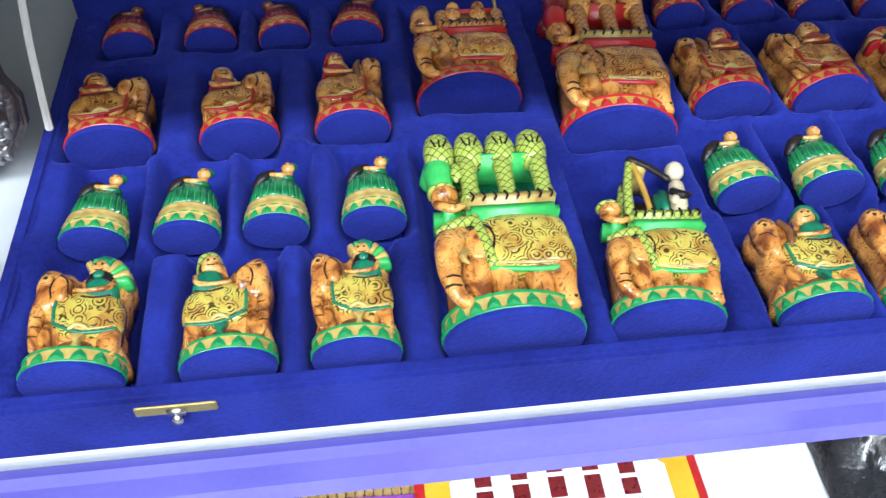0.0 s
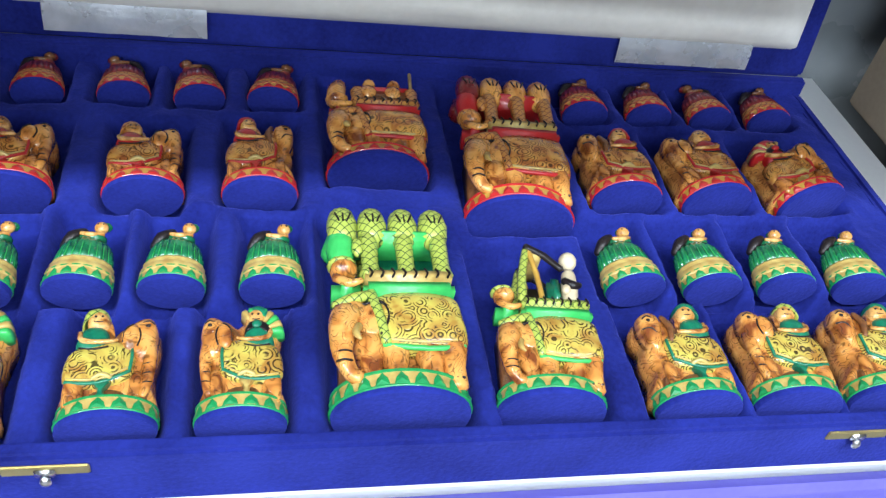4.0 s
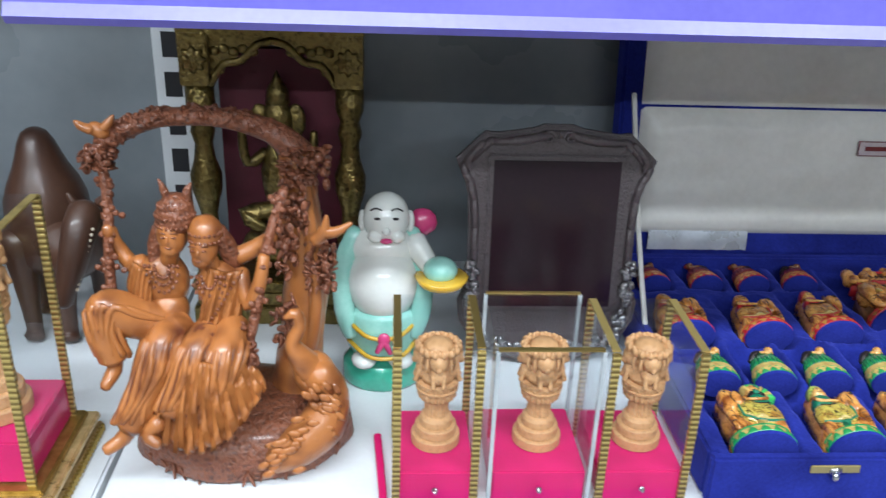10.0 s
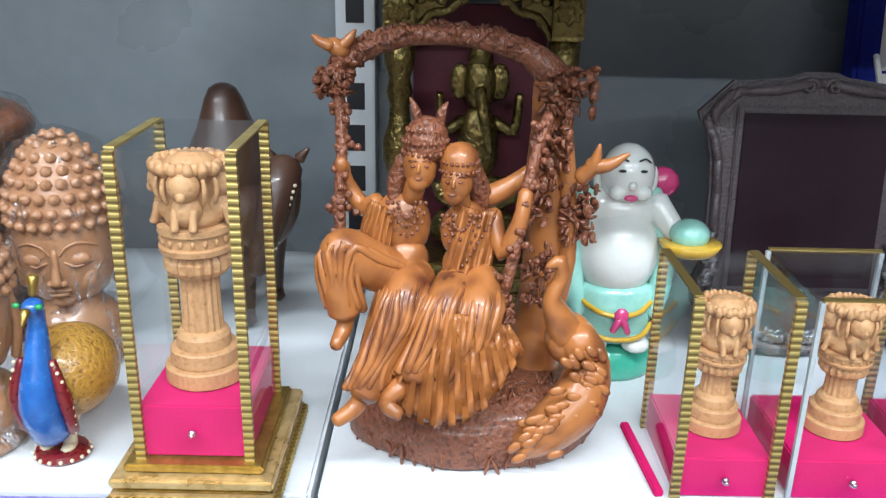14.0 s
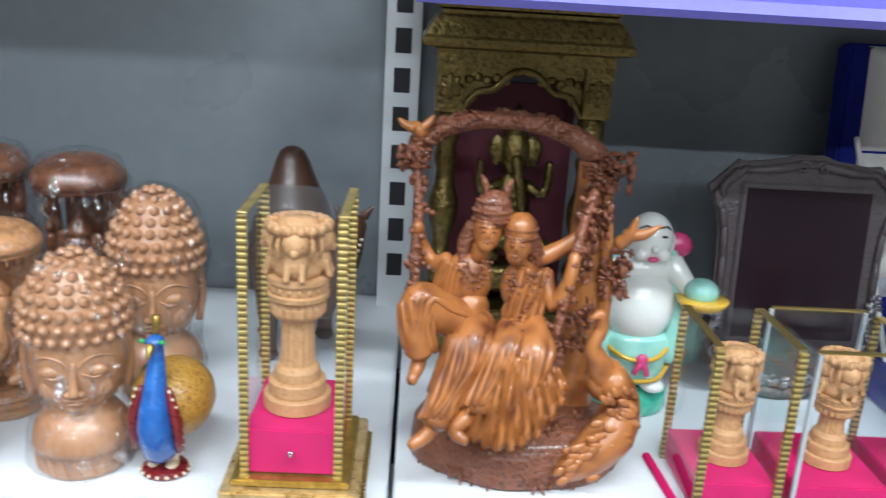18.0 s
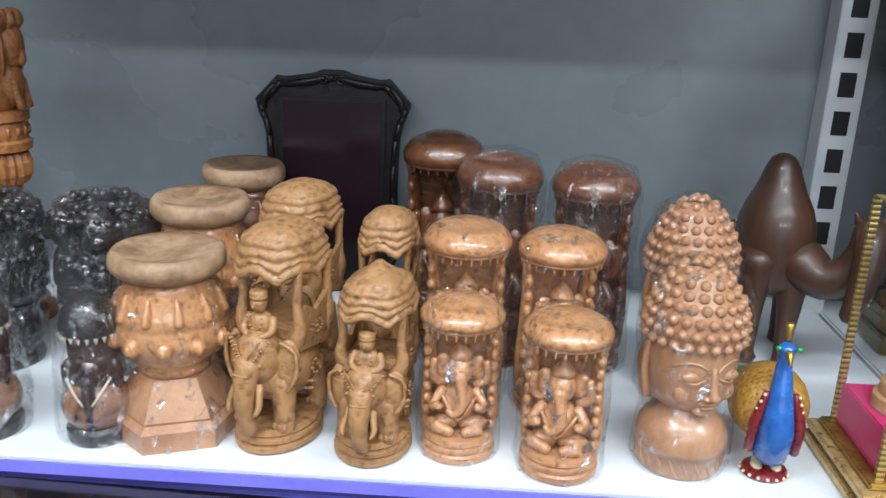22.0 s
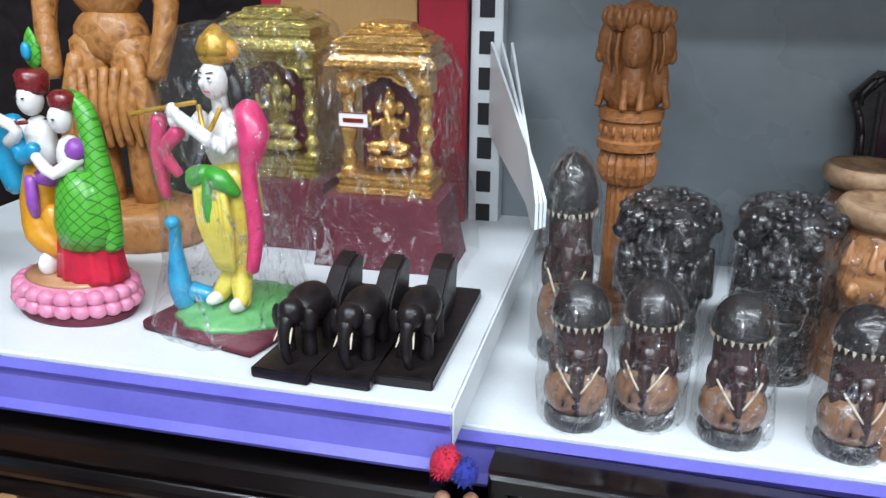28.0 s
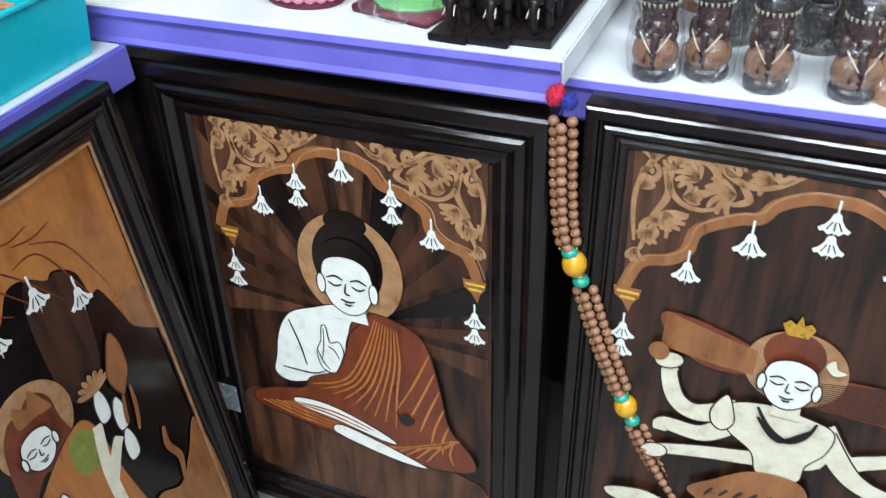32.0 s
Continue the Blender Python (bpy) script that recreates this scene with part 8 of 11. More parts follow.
def peacock():
    t = thing("peacock_figurine", -0.143, 0.050, SHELF, "painted blue peacock figurine with golden brown wings", "figurine", rz=-6)
    part("foot_disc", lathe([(0.014, 0), (0.0155, 0.002), (0.014, 0.005), (0.008, 0.007)], 24, sy=0.9, m=pose(0, -0.014, 0)), DARKRED, t, "red and white dotted foot")
    rd = ball(bmesh.new(), 0, 0, 0, 0.0012, n=6)
    ring = part("rim_dot", rd, IVORY, t)
    for i in range(16):
        o = ring if i == 0 else new("rim_dot", ring.data)
        o.parent = t
        o.location = (0.0152 * math.cos(i * math.pi / 8), -0.014 + 0.0137 * math.sin(i * math.pi / 8), 0.0030)
    lg = bmesh.new()
    for q in (-1, 1):
        limb(lg, [(q * 0.005, -0.014, 0.006), (q * 0.005, -0.010, 0.018), (q * 0.006, -0.004, 0.026)], [0.004, 0.003, 0.005], 8)
        ball(lg, q * 0.006, -0.017, 0.0075, 0.004, 0.006, 0.002, 8)
    part("feet", lg, IVORY, t, smooth=True)
    bd = bmesh.new()
    ball(bd, 0, 0.004, 0.044, 0.026, 0.030, 0.026, 20)
    part("feathered_body", bd, FEATHER, t, "gilded brown feathered wings", smooth=True)
    nk = bmesh.new()
    limb(nk, [(0, -0.020, 0.020), (0, -0.028, 0.040), (0, -0.024, 0.064), (0, -0.020, 0.084), (0, -0.022, 0.094)], [0.0115, 0.0108, 0.0072, 0.0045, 0.0056], 16)
    part("neck_and_breast", nk, BLUE, t, "glossy blue neck", smooth=True)
    for q in (-1, 1):
        st = bmesh.new()
        limb(st, [(q * 0.0085, -0.025, 0.064), (q * 0.0135, -0.027, 0.044), (q * 0.0140, -0.023, 0.022)], [0.002, 0.0038, 0.0032], 8)
        part("red_band", st, DARKRED, t, smooth=True)
        dot = ball(bmesh.new(), 0, 0, 0, 0.0011, n=8)
        first = part("white_dot", dot, IVORY, t)
        for i in range(9):
            o = first if i == 0 else new("white_dot", first.data)
            o.parent = t
            u = i / 8
            o.location = (q * (0.0105 + 0.0062 * math.sin(u * 2.2)), -0.0285 + 0.004 * u, 0.064 - 0.042 * u)
    bk = bmesh.new()
    limb(bk, [(0, -0.028, 0.093), (0, -0.033, 0.087)], [0.0028, 0.001], 8)
    limb(bk, [(0, -0.020, 0.099), (0, -0.018, 0.108)], [0.002, 0.0032], 8)
    part("beak_and_crest", bk, GOLD, t, smooth=True)
    ey = bmesh.new()
    for q in (-1, 1):
        ball(ey, q * 0.0062, -0.026, 0.095, 0.0022, 0.0016, 0.0016, 8)
    part("eyes", ey, GREEN, t, smooth=True)
    tl = bmesh.new()
    limb(tl, [(-0.012, 0.022, 0.048), (-0.024, 0.032, 0.046), (-0.034, 0.040, 0.042)], [0.012, 0.008, 0.004], 12)
    part("tail", tl, GREEN, t, "green tail", smooth=True)


peacock()

# spare shelf brackets hooked on the upright
for i in range(3):
    x = -0.892 + 0.010 * i
    bk = bmesh.new()
    v = []
    for dx in (-0.0012, 0.0012):
        v.append([bk.verts.new((dx, y, z)) for y, z in ((0.335, 0.975), (0.335, 0.885), (0.10, 0.862), (0.085, 0.866), (0.085, 0.886), (0.10, 0.894))])
    bk.faces.new(v[0]), bk.faces.new(v[1][::-1])
    for j in range(6):
        bk.faces.new((v[0][j], v[0][(j + 1) % 6], v[1][(j + 1) % 6], v[1][j]))
    ob = part("shelf_bracket", bk, WHITE)
    ob.matrix_world = Matrix.Translation((x, 0, 0)) @ Matrix.Translation((0, 0.335, 0)) @ Matrix.Rotation(radians(20 - i * 3), 4, "Z") @ Matrix.Translation((0, -0.335, 0))
    tagged(ob, "white steel shelf bracket hooked on the upright", "bracket", "spare brackets")

# ---- things on the shelf of painted figurines ----
CZ = 0.787
TANBOARD = mat("tan_plywood", (0.42, 0.24, 0.095), (0.34, 0.19, 0.07), 0.5, scale=10, stretch=(1, 1, 0.2))
REDCLOTH = mat("deep_red_cloth", (0.36, 0.008, 0.03), (0.27, 0.006, 0.02), 0.7, fine=500)
for nm, b, m, lab in (("ply_board", (-1.112, 0.335, CZ, -0.968, 0.347, 1.9), TANBOARD, "upright tan plywood board leaning at the back"),
                      ("red_board", (-0.967, 0.338, CZ, -0.918, 0.35, 1.9), REDCLOTH, "upright deep red clad strip at the back"),
                      ("red_board", (-1.135, 0.338, CZ, -1.113, 0.35, 1.9), REDCLOTH, "narrow deep red clad strip at the back")):
    tagged(part(nm, B(*b, bevel=0.001), m), lab, "board")
tagged(part("dark_panel", B(-1.6, 0.36, 0.02, -0.931, 0.372, 1.9), EBONY), "dark panel behind the figurines", "panel", kind="structure")


def bookend_elephant(x, y, label, rz=0):
    t = thing("elephant_bookend", x, y, CZ, label, "bookend", "ebony elephant bookends", rz=rz)
    part("base_board", B(-0.021, 0, 0, 0.021, 0.165, 0.008, bevel=0.001), EBONY, t)
    f = bmesh.new()
    for sx in (-1, 1):
        for yy in (0.032, 0.062):
            lg = bmesh.new()
            limb(lg, [(sx * 0.0085, yy, 0.008), (sx * 0.0085, yy, 0.024), (sx * 0.007, yy, 0.034)], [0.0052, 0.0046, 0.0075], 10)
            part("leg", lg, EBONY, t, smooth=True)
        part("ear", ball(bmesh.new(), sx * 0.0118, 0.025, 0.036, 0.0055, 0.003, 0.0095, 10, turn=(0, 0, sx * 20)), EBONY, t, smooth=True)
    ball(f, 0, 0.048, 0.038, 0.0145, 0.024, 0.0145, 16)
    ball(f, 0, 0.022, 0.042, 0.0095, 0.0095, 0.010, 14)
    limb(f, [(0, 0.015, 0.040), (0, 0.010, 0.028), (0.001, 0.010, 0.016), (0.002, 0.013, 0.0095)], [0.0055, 0.0042, 0.0032, 0.0028], 9)
    part("elephant", f, EBONY, t, "polished ebony elephant", smooth=True)
    for sx in (-1, 1):
        k = bmesh.new()
        limb(k, [(sx * 0.004, 0.014, 0.034), (sx * 0.006, 0.007, 0.026)], [0.0012, 0.0005], 6)
        part("tusk", k, BONE, t, "white tusk", smooth=True)
    fin = slab([(0.072, 0.008), (0.125, 0.008), (0.132, 0.045), (0.122, 0.052), (0.104, 0.046), (0.085, 0.030)], -0.008, 0.008, 0.002)
    fin.transform(Matrix.Rotation(radians(90), 4, "Z"))
    part("end_plate", fin, EBONY, t)
    return t


bookend_elephant(-0.963, -0.036, "ebony elephant bookend with white tusks", -4)
bookend_elephant(-0.921, -0.034, "ebony elephant bookend between its twins", -2)
bookend_elephant(-0.881, -0.024, "ebony elephant bookend at the shelf end", 0)

SKIN = mat("white_painted_skin", (0.78, 0.76, 0.74), (0.68, 0.64, 0.62), 0.3, scale=60, bump=0.05, coat=0.3)
LEMON = mat("lemon_paint", (0.70, 0.58, 0.10), (0.6, 0.46, 0.05), 0.35, scale=90, coat=0.3)
MARIGOLD = mat("marigold_paint", (0.66, 0.30, 0.02), (0.55, 0.22, 0.01), 0.35, scale=90, coat=0.3)
HOTPINK = mat("hot_pink_paint", (0.68, 0.05, 0.18), (0.55, 0.03, 0.12), 0.35, scale=90, coat=0.3)
LEAF = mat("leaf_green_paint", (0.05, 0.34, 0.03), (0.03, 0.25, 0.02), 0.35, scale=90, coat=0.3)
GRASS = mat("grass_green_paint", (0.16, 0.42, 0.16), (0.08, 0.3, 0.09), 0.4, scale=70, coat=0.2)
VIOLET = mat("violet_paint", (0.30, 0.08, 0.42), (0.22, 0.05, 0.32), 0.35, scale=90, coat=0.3)
SKY = mat("cyan_blue_paint", (0.01, 0.32, 0.55), (0.008, 0.22, 0.42), 0.3, scale=90, coat=0.4)
SKIRTRED = mat("red_skirt_paint", (0.56, 0.01, 0.04), (0.42, 0.008, 0.03), 0.35, scale=90, coat=0.3)
ROSE = mat("rose_lotus_paint", (0.66, 0.24, 0.36), (0.55, 0.16, 0.28), 0.35, scale=60, coat=0.3)
FIGURE_GOLD = mat("figure_gold_paint", (0.62, 0.36, 0.05), (0.45, 0.24, 0.03), 0.3, 0.4, scale=200, bump=0.4, coat=0.3)


def flute_player():
    bm = bmesh.new()
    box(bm, -0.052, -0.045, 0, 0.052, 0.062, 0.009, bevel=0.002)
    ink(bm, 6)
    lathe([(0.0505, 0.009), (0.049, 0.012), (0.036, 0.016), (0.018, 0.021), (0.001, 0.023)], 44, sx=0.98, sy=1.0, flute=0.035, waves=14, bm=bm, m=pose(0, 0.01, 0))
    ink(bm, 5)
    for x, y0, x1 in ((0.010, -0.004, 0.020), (0.006, 0.004, -0.004)):
        limb(bm, [(x1, -0.012, 0.024), (x, 0, 0.05), (x + 0.001, 0.004, 0.09), (x * 0.4, 0.004, 0.118)], [0.006, 0.010, 0.016, 0.019], 12)
    for i in range(9):
        limb(bm, [(-0.012 + 0.003 * i, -0.016, 0.112), (-0.006 + 0.003 * i, -0.020, 0.085), (0.002 + 0.0015 * i, -0.013, 0.05)], [0.003, 0.0038, 0.003], 7)
    ink(bm, 1)
    ball(bm, 0.018, -0.014, 0.024, 0.005, 0.010, 0.006)
    ball(bm, -0.002, -0.016, 0.026, 0.005, 0.010, 0.005)
    ball(bm, 0, 0.004, 0.142, 0.017, 0.012, 0.025, 16)
    ball(bm, 0, -0.002, 0.186, 0.0105, 0.011, 0.014, 16)
    limb(bm, [(0, 0.003, 0.162), (0, 0.001, 0.178)], 0.006, 10)
    limb(bm, [(0.018, 0.004, 0.158), (0.016, -0.014, 0.142), (-0.010, -0.022, 0.158), (-0.020, -0.020, 0.162)], [0.0065, 0.0058, 0.0048, 0.0045], 10)
    limb(bm, [(-0.018, 0.004, 0.158), (-0.026, -0.008, 0.146), (-0.024, -0.020, 0.160)], [0.0065, 0.0055, 0.0045], 10)
    ball(bm, -0.024, -0.020, 0.164, 0.006, 0.004, 0.007, 10)
    ball(bm, -0.001, -0.0135, 0.185, 0.0018, 0.003, 0.0028, 8)
    ink(bm, 0)
    limb(bm, [(-0.006, -0.016, 0.172), (-0.034, -0.022, 0.166), (-0.060, -0.024, 0.160)], 0.0018, 7)
    ball(bm, 0, 0.002, 0.202, 0.0125, 0.0125, 0.008, 14)
    lathe([(0.0125, 0), (0.014, 0.004), (0.011, 0.012), (0.005, 0.018), (0.001, 0.021)], 16, bm=bm, m=pose(0, 0.002, 0.203))
    limb(bm, [(-0.010, -0.009, 0.168), (0, -0.014, 0.150), (0.010, -0.009, 0.168)], 0.0018, 7)
    ink(bm, 7)
    ball(bm, 0.010, 0.004, 0.206, 0.008, 0.006, 0.008, 10)
    ink(bm, 8)
    limb(bm, [(0.020, 0.006, 0.166), (0.030, 0.0, 0.150), (0.027, -0.004, 0.120), (0.030, -0.004, 0.080), (0.026, -0.006, 0.050)], [0.010, 0.012, 0.006, 0.006, 0.005], 10)
    limb(bm, [(-0.040, -0.018, 0.158), (-0.046, -0.016, 0.130), (-0.044, -0.014, 0.098)], [0.006, 0.006, 0.004], 9)
    limb(bm, [(-0.022, -0.018, 0.15), (-0.036, -0.02, 0.135), (-0.028, -0.016, 0.118)], [0.006, 0.005, 0.004], 8)
    ink(bm, 2)
    for q in (-1, 1):
        limb(bm, [(0, -0.014, 0.122), (q * 0.012, -0.016, 0.118), (q * 0.020, -0.010, 0.108)], [0.006, 0.008, 0.004], 8)
    limb(bm, [(0, -0.016, 0.122), (0.002, -0.020, 0.10), (0.004, -0.018, 0.074)], [0.004, 0.005, 0.003], 8)
    ink(bm, 3)
    ball(bm, 0.0, 0.006, 0.190, 0.0125, 0.010, 0.013, 12)
    limb(bm, [(0.010, 0.006, 0.188), (0.015, 0.004, 0.174), (0.013, 0.003, 0.166)], [0.005, 0.006, 0.003], 8)
    for q in (-1, 1):
        ball(bm, q * 0.004, -0.0118, 0.1885, 0.0018, 0.001, 0.0008, 8)
        limb(bm, [(q * 0.002, -0.0118, 0.1915), (q * 0.007, -0.0108, 0.1925)], 0.0006, 6)
    ink(bm, 9)
    limb(bm, [(-0.032, -0.018, 0.016), (-0.034, -0.020, 0.034), (-0.036, -0.018, 0.060), (-0.033, -0.02, 0.078)], [0.008, 0.009, 0.005, 0.0045], 10)
    ball(bm, -0.033, -0.022, 0.082, 0.0055, 0.006, 0.005, 10)
    limb(bm, [(-0.028, -0.014, 0.026), (-0.018, -0.008, 0.022), (-0.008, 0.0, 0.020)], [0.008, 0.007, 0.003], 9)
    ink(bm, 4)
    limb(bm, [(-0.001, -0.012, 0.1795), (0.004, -0.012, 0.179)], 0.0007, 6)
    ink(bm, 2)
    st = part("figurine", bm, [SKIN, LEMON, HOTPINK, LEAF, SKY, GRASS, MAROON, FIGURE_GOLD, MARIGOLD, INKBLACK], smooth=True)
    st.matrix_world = pose(-1.035, 0.045, CZ, 0, 0, -14)
    tagged(st, "painted flute player figurine with pink shawl and blue peacock", "figurine")
    wr = lathe([(0.056, 0.001), (0.060, 0.01), (0.050, 0.05), (0.046, 0.10), (0.052, 0.15), (0.045, 0.19), (0.026, 0.222), (0.012, 0.226)], 36)
    for v in wr.verts:
        v.co.x += 0.006 * noise.noise(v.co * 40)
        v.co.y += 0.006 * noise.noise(v.co * 40 + Vector((5, 0, 0)))
    ob = part("plastic_bag", wr, FILM, smooth=True)
    ob.visible_shadow = False
    ob.matrix_world = pose(-1.036, 0.048, CZ, 0, 0, 0)
    tagged(ob, "clear plastic bag round the flute player figurine", "plastic bag")


flute_player()


VEIL = drawn("green_veil_with_dark_scales", (0.075, 0.36, 0.03), (0.02, 0.15, 0.01), 330, "hatch")


def painted_couple():
    bm = bmesh.new()
    lathe([(0.050, 0), (0.052, 0.003), (0.050, 0.008)], 36, sy=0.72, bm=bm)
    ink(bm, 7)
    for zz, rr in ((0.013, 0.049), (0.022, 0.047)):
        for i in range(22):
            a = 2 * math.pi * i / 22
            ball(bm, rr * math.cos(a), rr * 0.72 * math.sin(a), zz, 0.0085, 0.0075, 0.0065, 8)
    lathe([(0.046, 0.008), (0.047, 0.026), (0.044, 0.029)], 32, sy=0.72, bm=bm)
    ink(bm, 6)
    lathe([(0.044, 0.0285), (0.040, 0.0315), (0.001, 0.032)], 32, sy=0.72, bm=bm)
    ink(bm, 10)
    lathe([(0.030, 0.030), (0.029, 0.036), (0.024, 0.07), (0.017, 0.098), (0.012, 0.110)], 40, sy=0.75, flute=0.06, waves=14, bm=bm, m=pose(0.018, 0.002, 0))
    ink(bm, 3)
    limb(bm, [(-0.004, -0.006, 0.05), (-0.020, -0.008, 0.062), (-0.024, 0, 0.085), (-0.016, 0, 0.112)], [0.008, 0.013, 0.017, 0.015], 12)
    limb(bm, [(-0.010, 0.0, 0.045), (-0.012, 0, 0.08)], [0.009, 0.014], 12)
    ink(bm, 1)
    ball(bm, -0.012, -0.012, 0.040, 0.006, 0.010, 0.010)
    ball(bm, -0.016, 0.0, 0.132, 0.014, 0.011, 0.022, 14)
    ball(bm, -0.016, -0.004, 0.166, 0.0095, 0.010, 0.0125, 14)
    limb(bm, [(-0.028, -0.002, 0.146), (-0.032, -0.014, 0.134), (-0.016, -0.020, 0.146), (-0.034, -0.022, 0.154)], [0.006, 0.0055, 0.0045, 0.0045], 9)
    ball(bm, 0.012, -0.004, 0.154, 0.0085, 0.009, 0.011, 14)
    limb(bm, [(0.024, -0.002, 0.126), (0.014, -0.018, 0.116), (0.000, -0.020, 0.128)], [0.006, 0.005, 0.004], 9)
    ball(bm, 0.014, 0.0, 0.124, 0.012, 0.010, 0.018, 12)
    ink(bm, 0)
    ball(bm, -0.016, -0.002, 0.108, 0.018, 0.013, 0.010, 12)
    limb(bm, [(-0.016, -0.014, 0.108), (-0.014, -0.017, 0.09), (-0.016, -0.014, 0.078)], [0.005, 0.005, 0.003], 8)
    ball(bm, 0.024, -0.004, 0.132, 0.008, 0.008, 0.009, 10)
    ink(bm, 5)
    limb(bm, [(-0.034, -0.004, 0.148), (-0.048, -0.004, 0.140), (-0.052, -0.002, 0.116), (-0.048, 0, 0.094)], [0.006, 0.010, 0.012, 0.010], 10)
    limb(bm, [(-0.030, -0.01, 0.14), (-0.018, -0.016, 0.124), (-0.002, -0.018, 0.134)], [0.006, 0.006, 0.005], 9)
    ink(bm, 4)
    limb(bm, [(0.008, 0.008, 0.170), (0.024, 0.008, 0.160), (0.032, 0.006, 0.130), (0.038, 0.004, 0.095), (0.042, 0.002, 0.058)], [0.005, 0.008, 0.009, 0.011, 0.009], 10)
    lathe([(0.022, 0.058), (0.025, 0.075), (0.020, 0.10), (0.013, 0.116)], 28, sy=0.72, flute=0.05, waves=9, bm=bm, m=pose(0.022, -0.004, 0))
    lathe([(0.002, 0), (0.008, 0.008), (0.009, 0.016), (0.005, 0.026), (0.0005, 0.032)], 14, sy=0.4, bm=bm, m=pose(-0.014, 0.002, 0.186))
    ink(bm, 2)
    ball(bm, -0.014, -0.003, 0.201, 0.004, 0.0035, 0.007, 10)
    ink(bm, 4)
    lathe([(0.0105, 0), (0.0115, 0.004), (0.0125, 0.014), (0.009, 0.018)], 16, bm=bm, m=pose(-0.016, 0, 0.170))
    lathe([(0.0085, 0), (0.0095, 0.004), (0.010, 0.010), (0.006, 0.014)], 16, bm=bm, m=pose(0.012, 0, 0.160))
    ink(bm, 8)
    limb(bm, [(-0.006, -0.018, 0.152), (-0.050, -0.022, 0.146)], 0.0016, 7)
    ink(bm, 8)
    for cx, cz in ((-0.016, 0.168), (0.012, 0.155)):
        for q in (-1, 1):
            ball(bm, cx + q * 0.0035, -0.0135, cz, 0.0016, 0.001, 0.0007, 7)
    ink(bm, 9)
    st = part("figurine", bm, [SKIN, MARIGOLD, VEIL, SKIRTRED, SKY, VIOLET, ROSE, MAROON, DARKRED, INKBLACK, WOOD_SMOOTH], smooth=True)
    st.matrix_world = pose(-1.168, 0.040, CZ, 0, 0, -12)
    tagged(st, "painted couple figurine with green veil on a pink lotus base", "figurine")


painted_couple()

HONEY = carved("honey_carved_wood", (0.44, 0.19, 0.055), (0.19, 0.065, 0.018), 110, 0.5, 0.45, 0.2)


def carved_seated():
    bm = lathe([(0.088, 0), (0.092, 0.006), (0.090, 0.016), (0.082, 0.020), (0.084, 0.028), (0.074, 0.036), (0.05, 0.040)], 40, sy=0.62)
    for q in (-1, 1):
        limb(bm, [(q * 0.01, 0, 0.055), (q * 0.055, -0.012, 0.052), (q * 0.012, -0.040, 0.044)], [0.022, 0.020, 0.010], 12)
        limb(bm, [(q * 0.030, 0.004, 0.125), (q * 0.046, -0.008, 0.095), (q * 0.020, -0.032, 0.070)], [0.010, 0.009, 0.007], 10)
    ball(bm, 0, 0.004, 0.098, 0.030, 0.022, 0.040, 18)
    ball(bm, 0, -0.002, 0.158, 0.018, 0.018, 0.022, 16)
    lathe([(0.018, 0), (0.019, 0.006), (0.013, 0.020), (0.004, 0.032), (0.0005, 0.036)], 18, m=pose(0, 0, 0.170), bm=bm)
    for i in range(14):
        ball(bm, -0.075 + 0.0115 * i, -0.042 + 0.0006 * (i - 6.5) ** 2, 0.034, 0.007, 0.005, 0.008, 8)
    st = part("wooden_statue", rough_up(bm, 0.0012, 120), HONEY, smooth=True)
    st.matrix_world = pose(-1.365, 0.045, CZ, 0, 0, -8)
    tagged(st, "honey coloured carved wooden seated statue on an oval base", "statue")
    bm = lathe([(0.062, 0), (0.066, 0.006), (0.064, 0.030), (0.05, 0.036)], 32, sy=0.7)
    for q in (-1, 1):
        limb(bm, [(q * 0.018, 0, 0.036), (q * 0.020, -0.004, 0.10), (q * 0.016, 0, 0.17)], [0.013, 0.016, 0.020], 12)
        limb(bm, [(q * 0.036, 0, 0.25), (q * 0.052, -0.006, 0.20), (q * 0.044, -0.020, 0.145)], [0.012, 0.010, 0.008], 10)
        limb(bm, [(q * 0.024, -0.016, 0.16), (q * 0.034, -0.02, 0.11), (q * 0.040, -0.016, 0.06)], [0.008, 0.009, 0.005], 9)
    ball(bm, 0, 0, 0.175, 0.032, 0.022, 0.026, 16)
    ball(bm, 0, 0, 0.225, 0.034, 0.022, 0.042, 18)
    ball(bm, 0, -0.002, 0.292, 0.018, 0.019, 0.024, 16)
    lathe([(0.019, 0), (0.022, 0.01), (0.016, 0.03), (0.004, 0.05), (0.0005, 0.054)], 18, m=pose(0, 0, 0.305), bm=bm)
    for i in range(7):
        limb(bm, [(-0.030 + 0.010 * i, -0.020, 0.150), (-0.024 + 0.008 * i, -0.026, 0.120), (-0.028 + 0.009 * i, -0.020, 0.088)], [0.004, 0.005, 0.003], 7)
    ob = part("wooden_statue", rough_up(bm, 0.0014, 95), HONEY, smooth=True)
    ob.matrix_world = pose(-1.222, 0.205, CZ, 0, 0, 6) @ Matrix.Scale(1.12, 4)
    tagged(ob, "tall honey coloured carved wooden standing statue at the back", "statue")


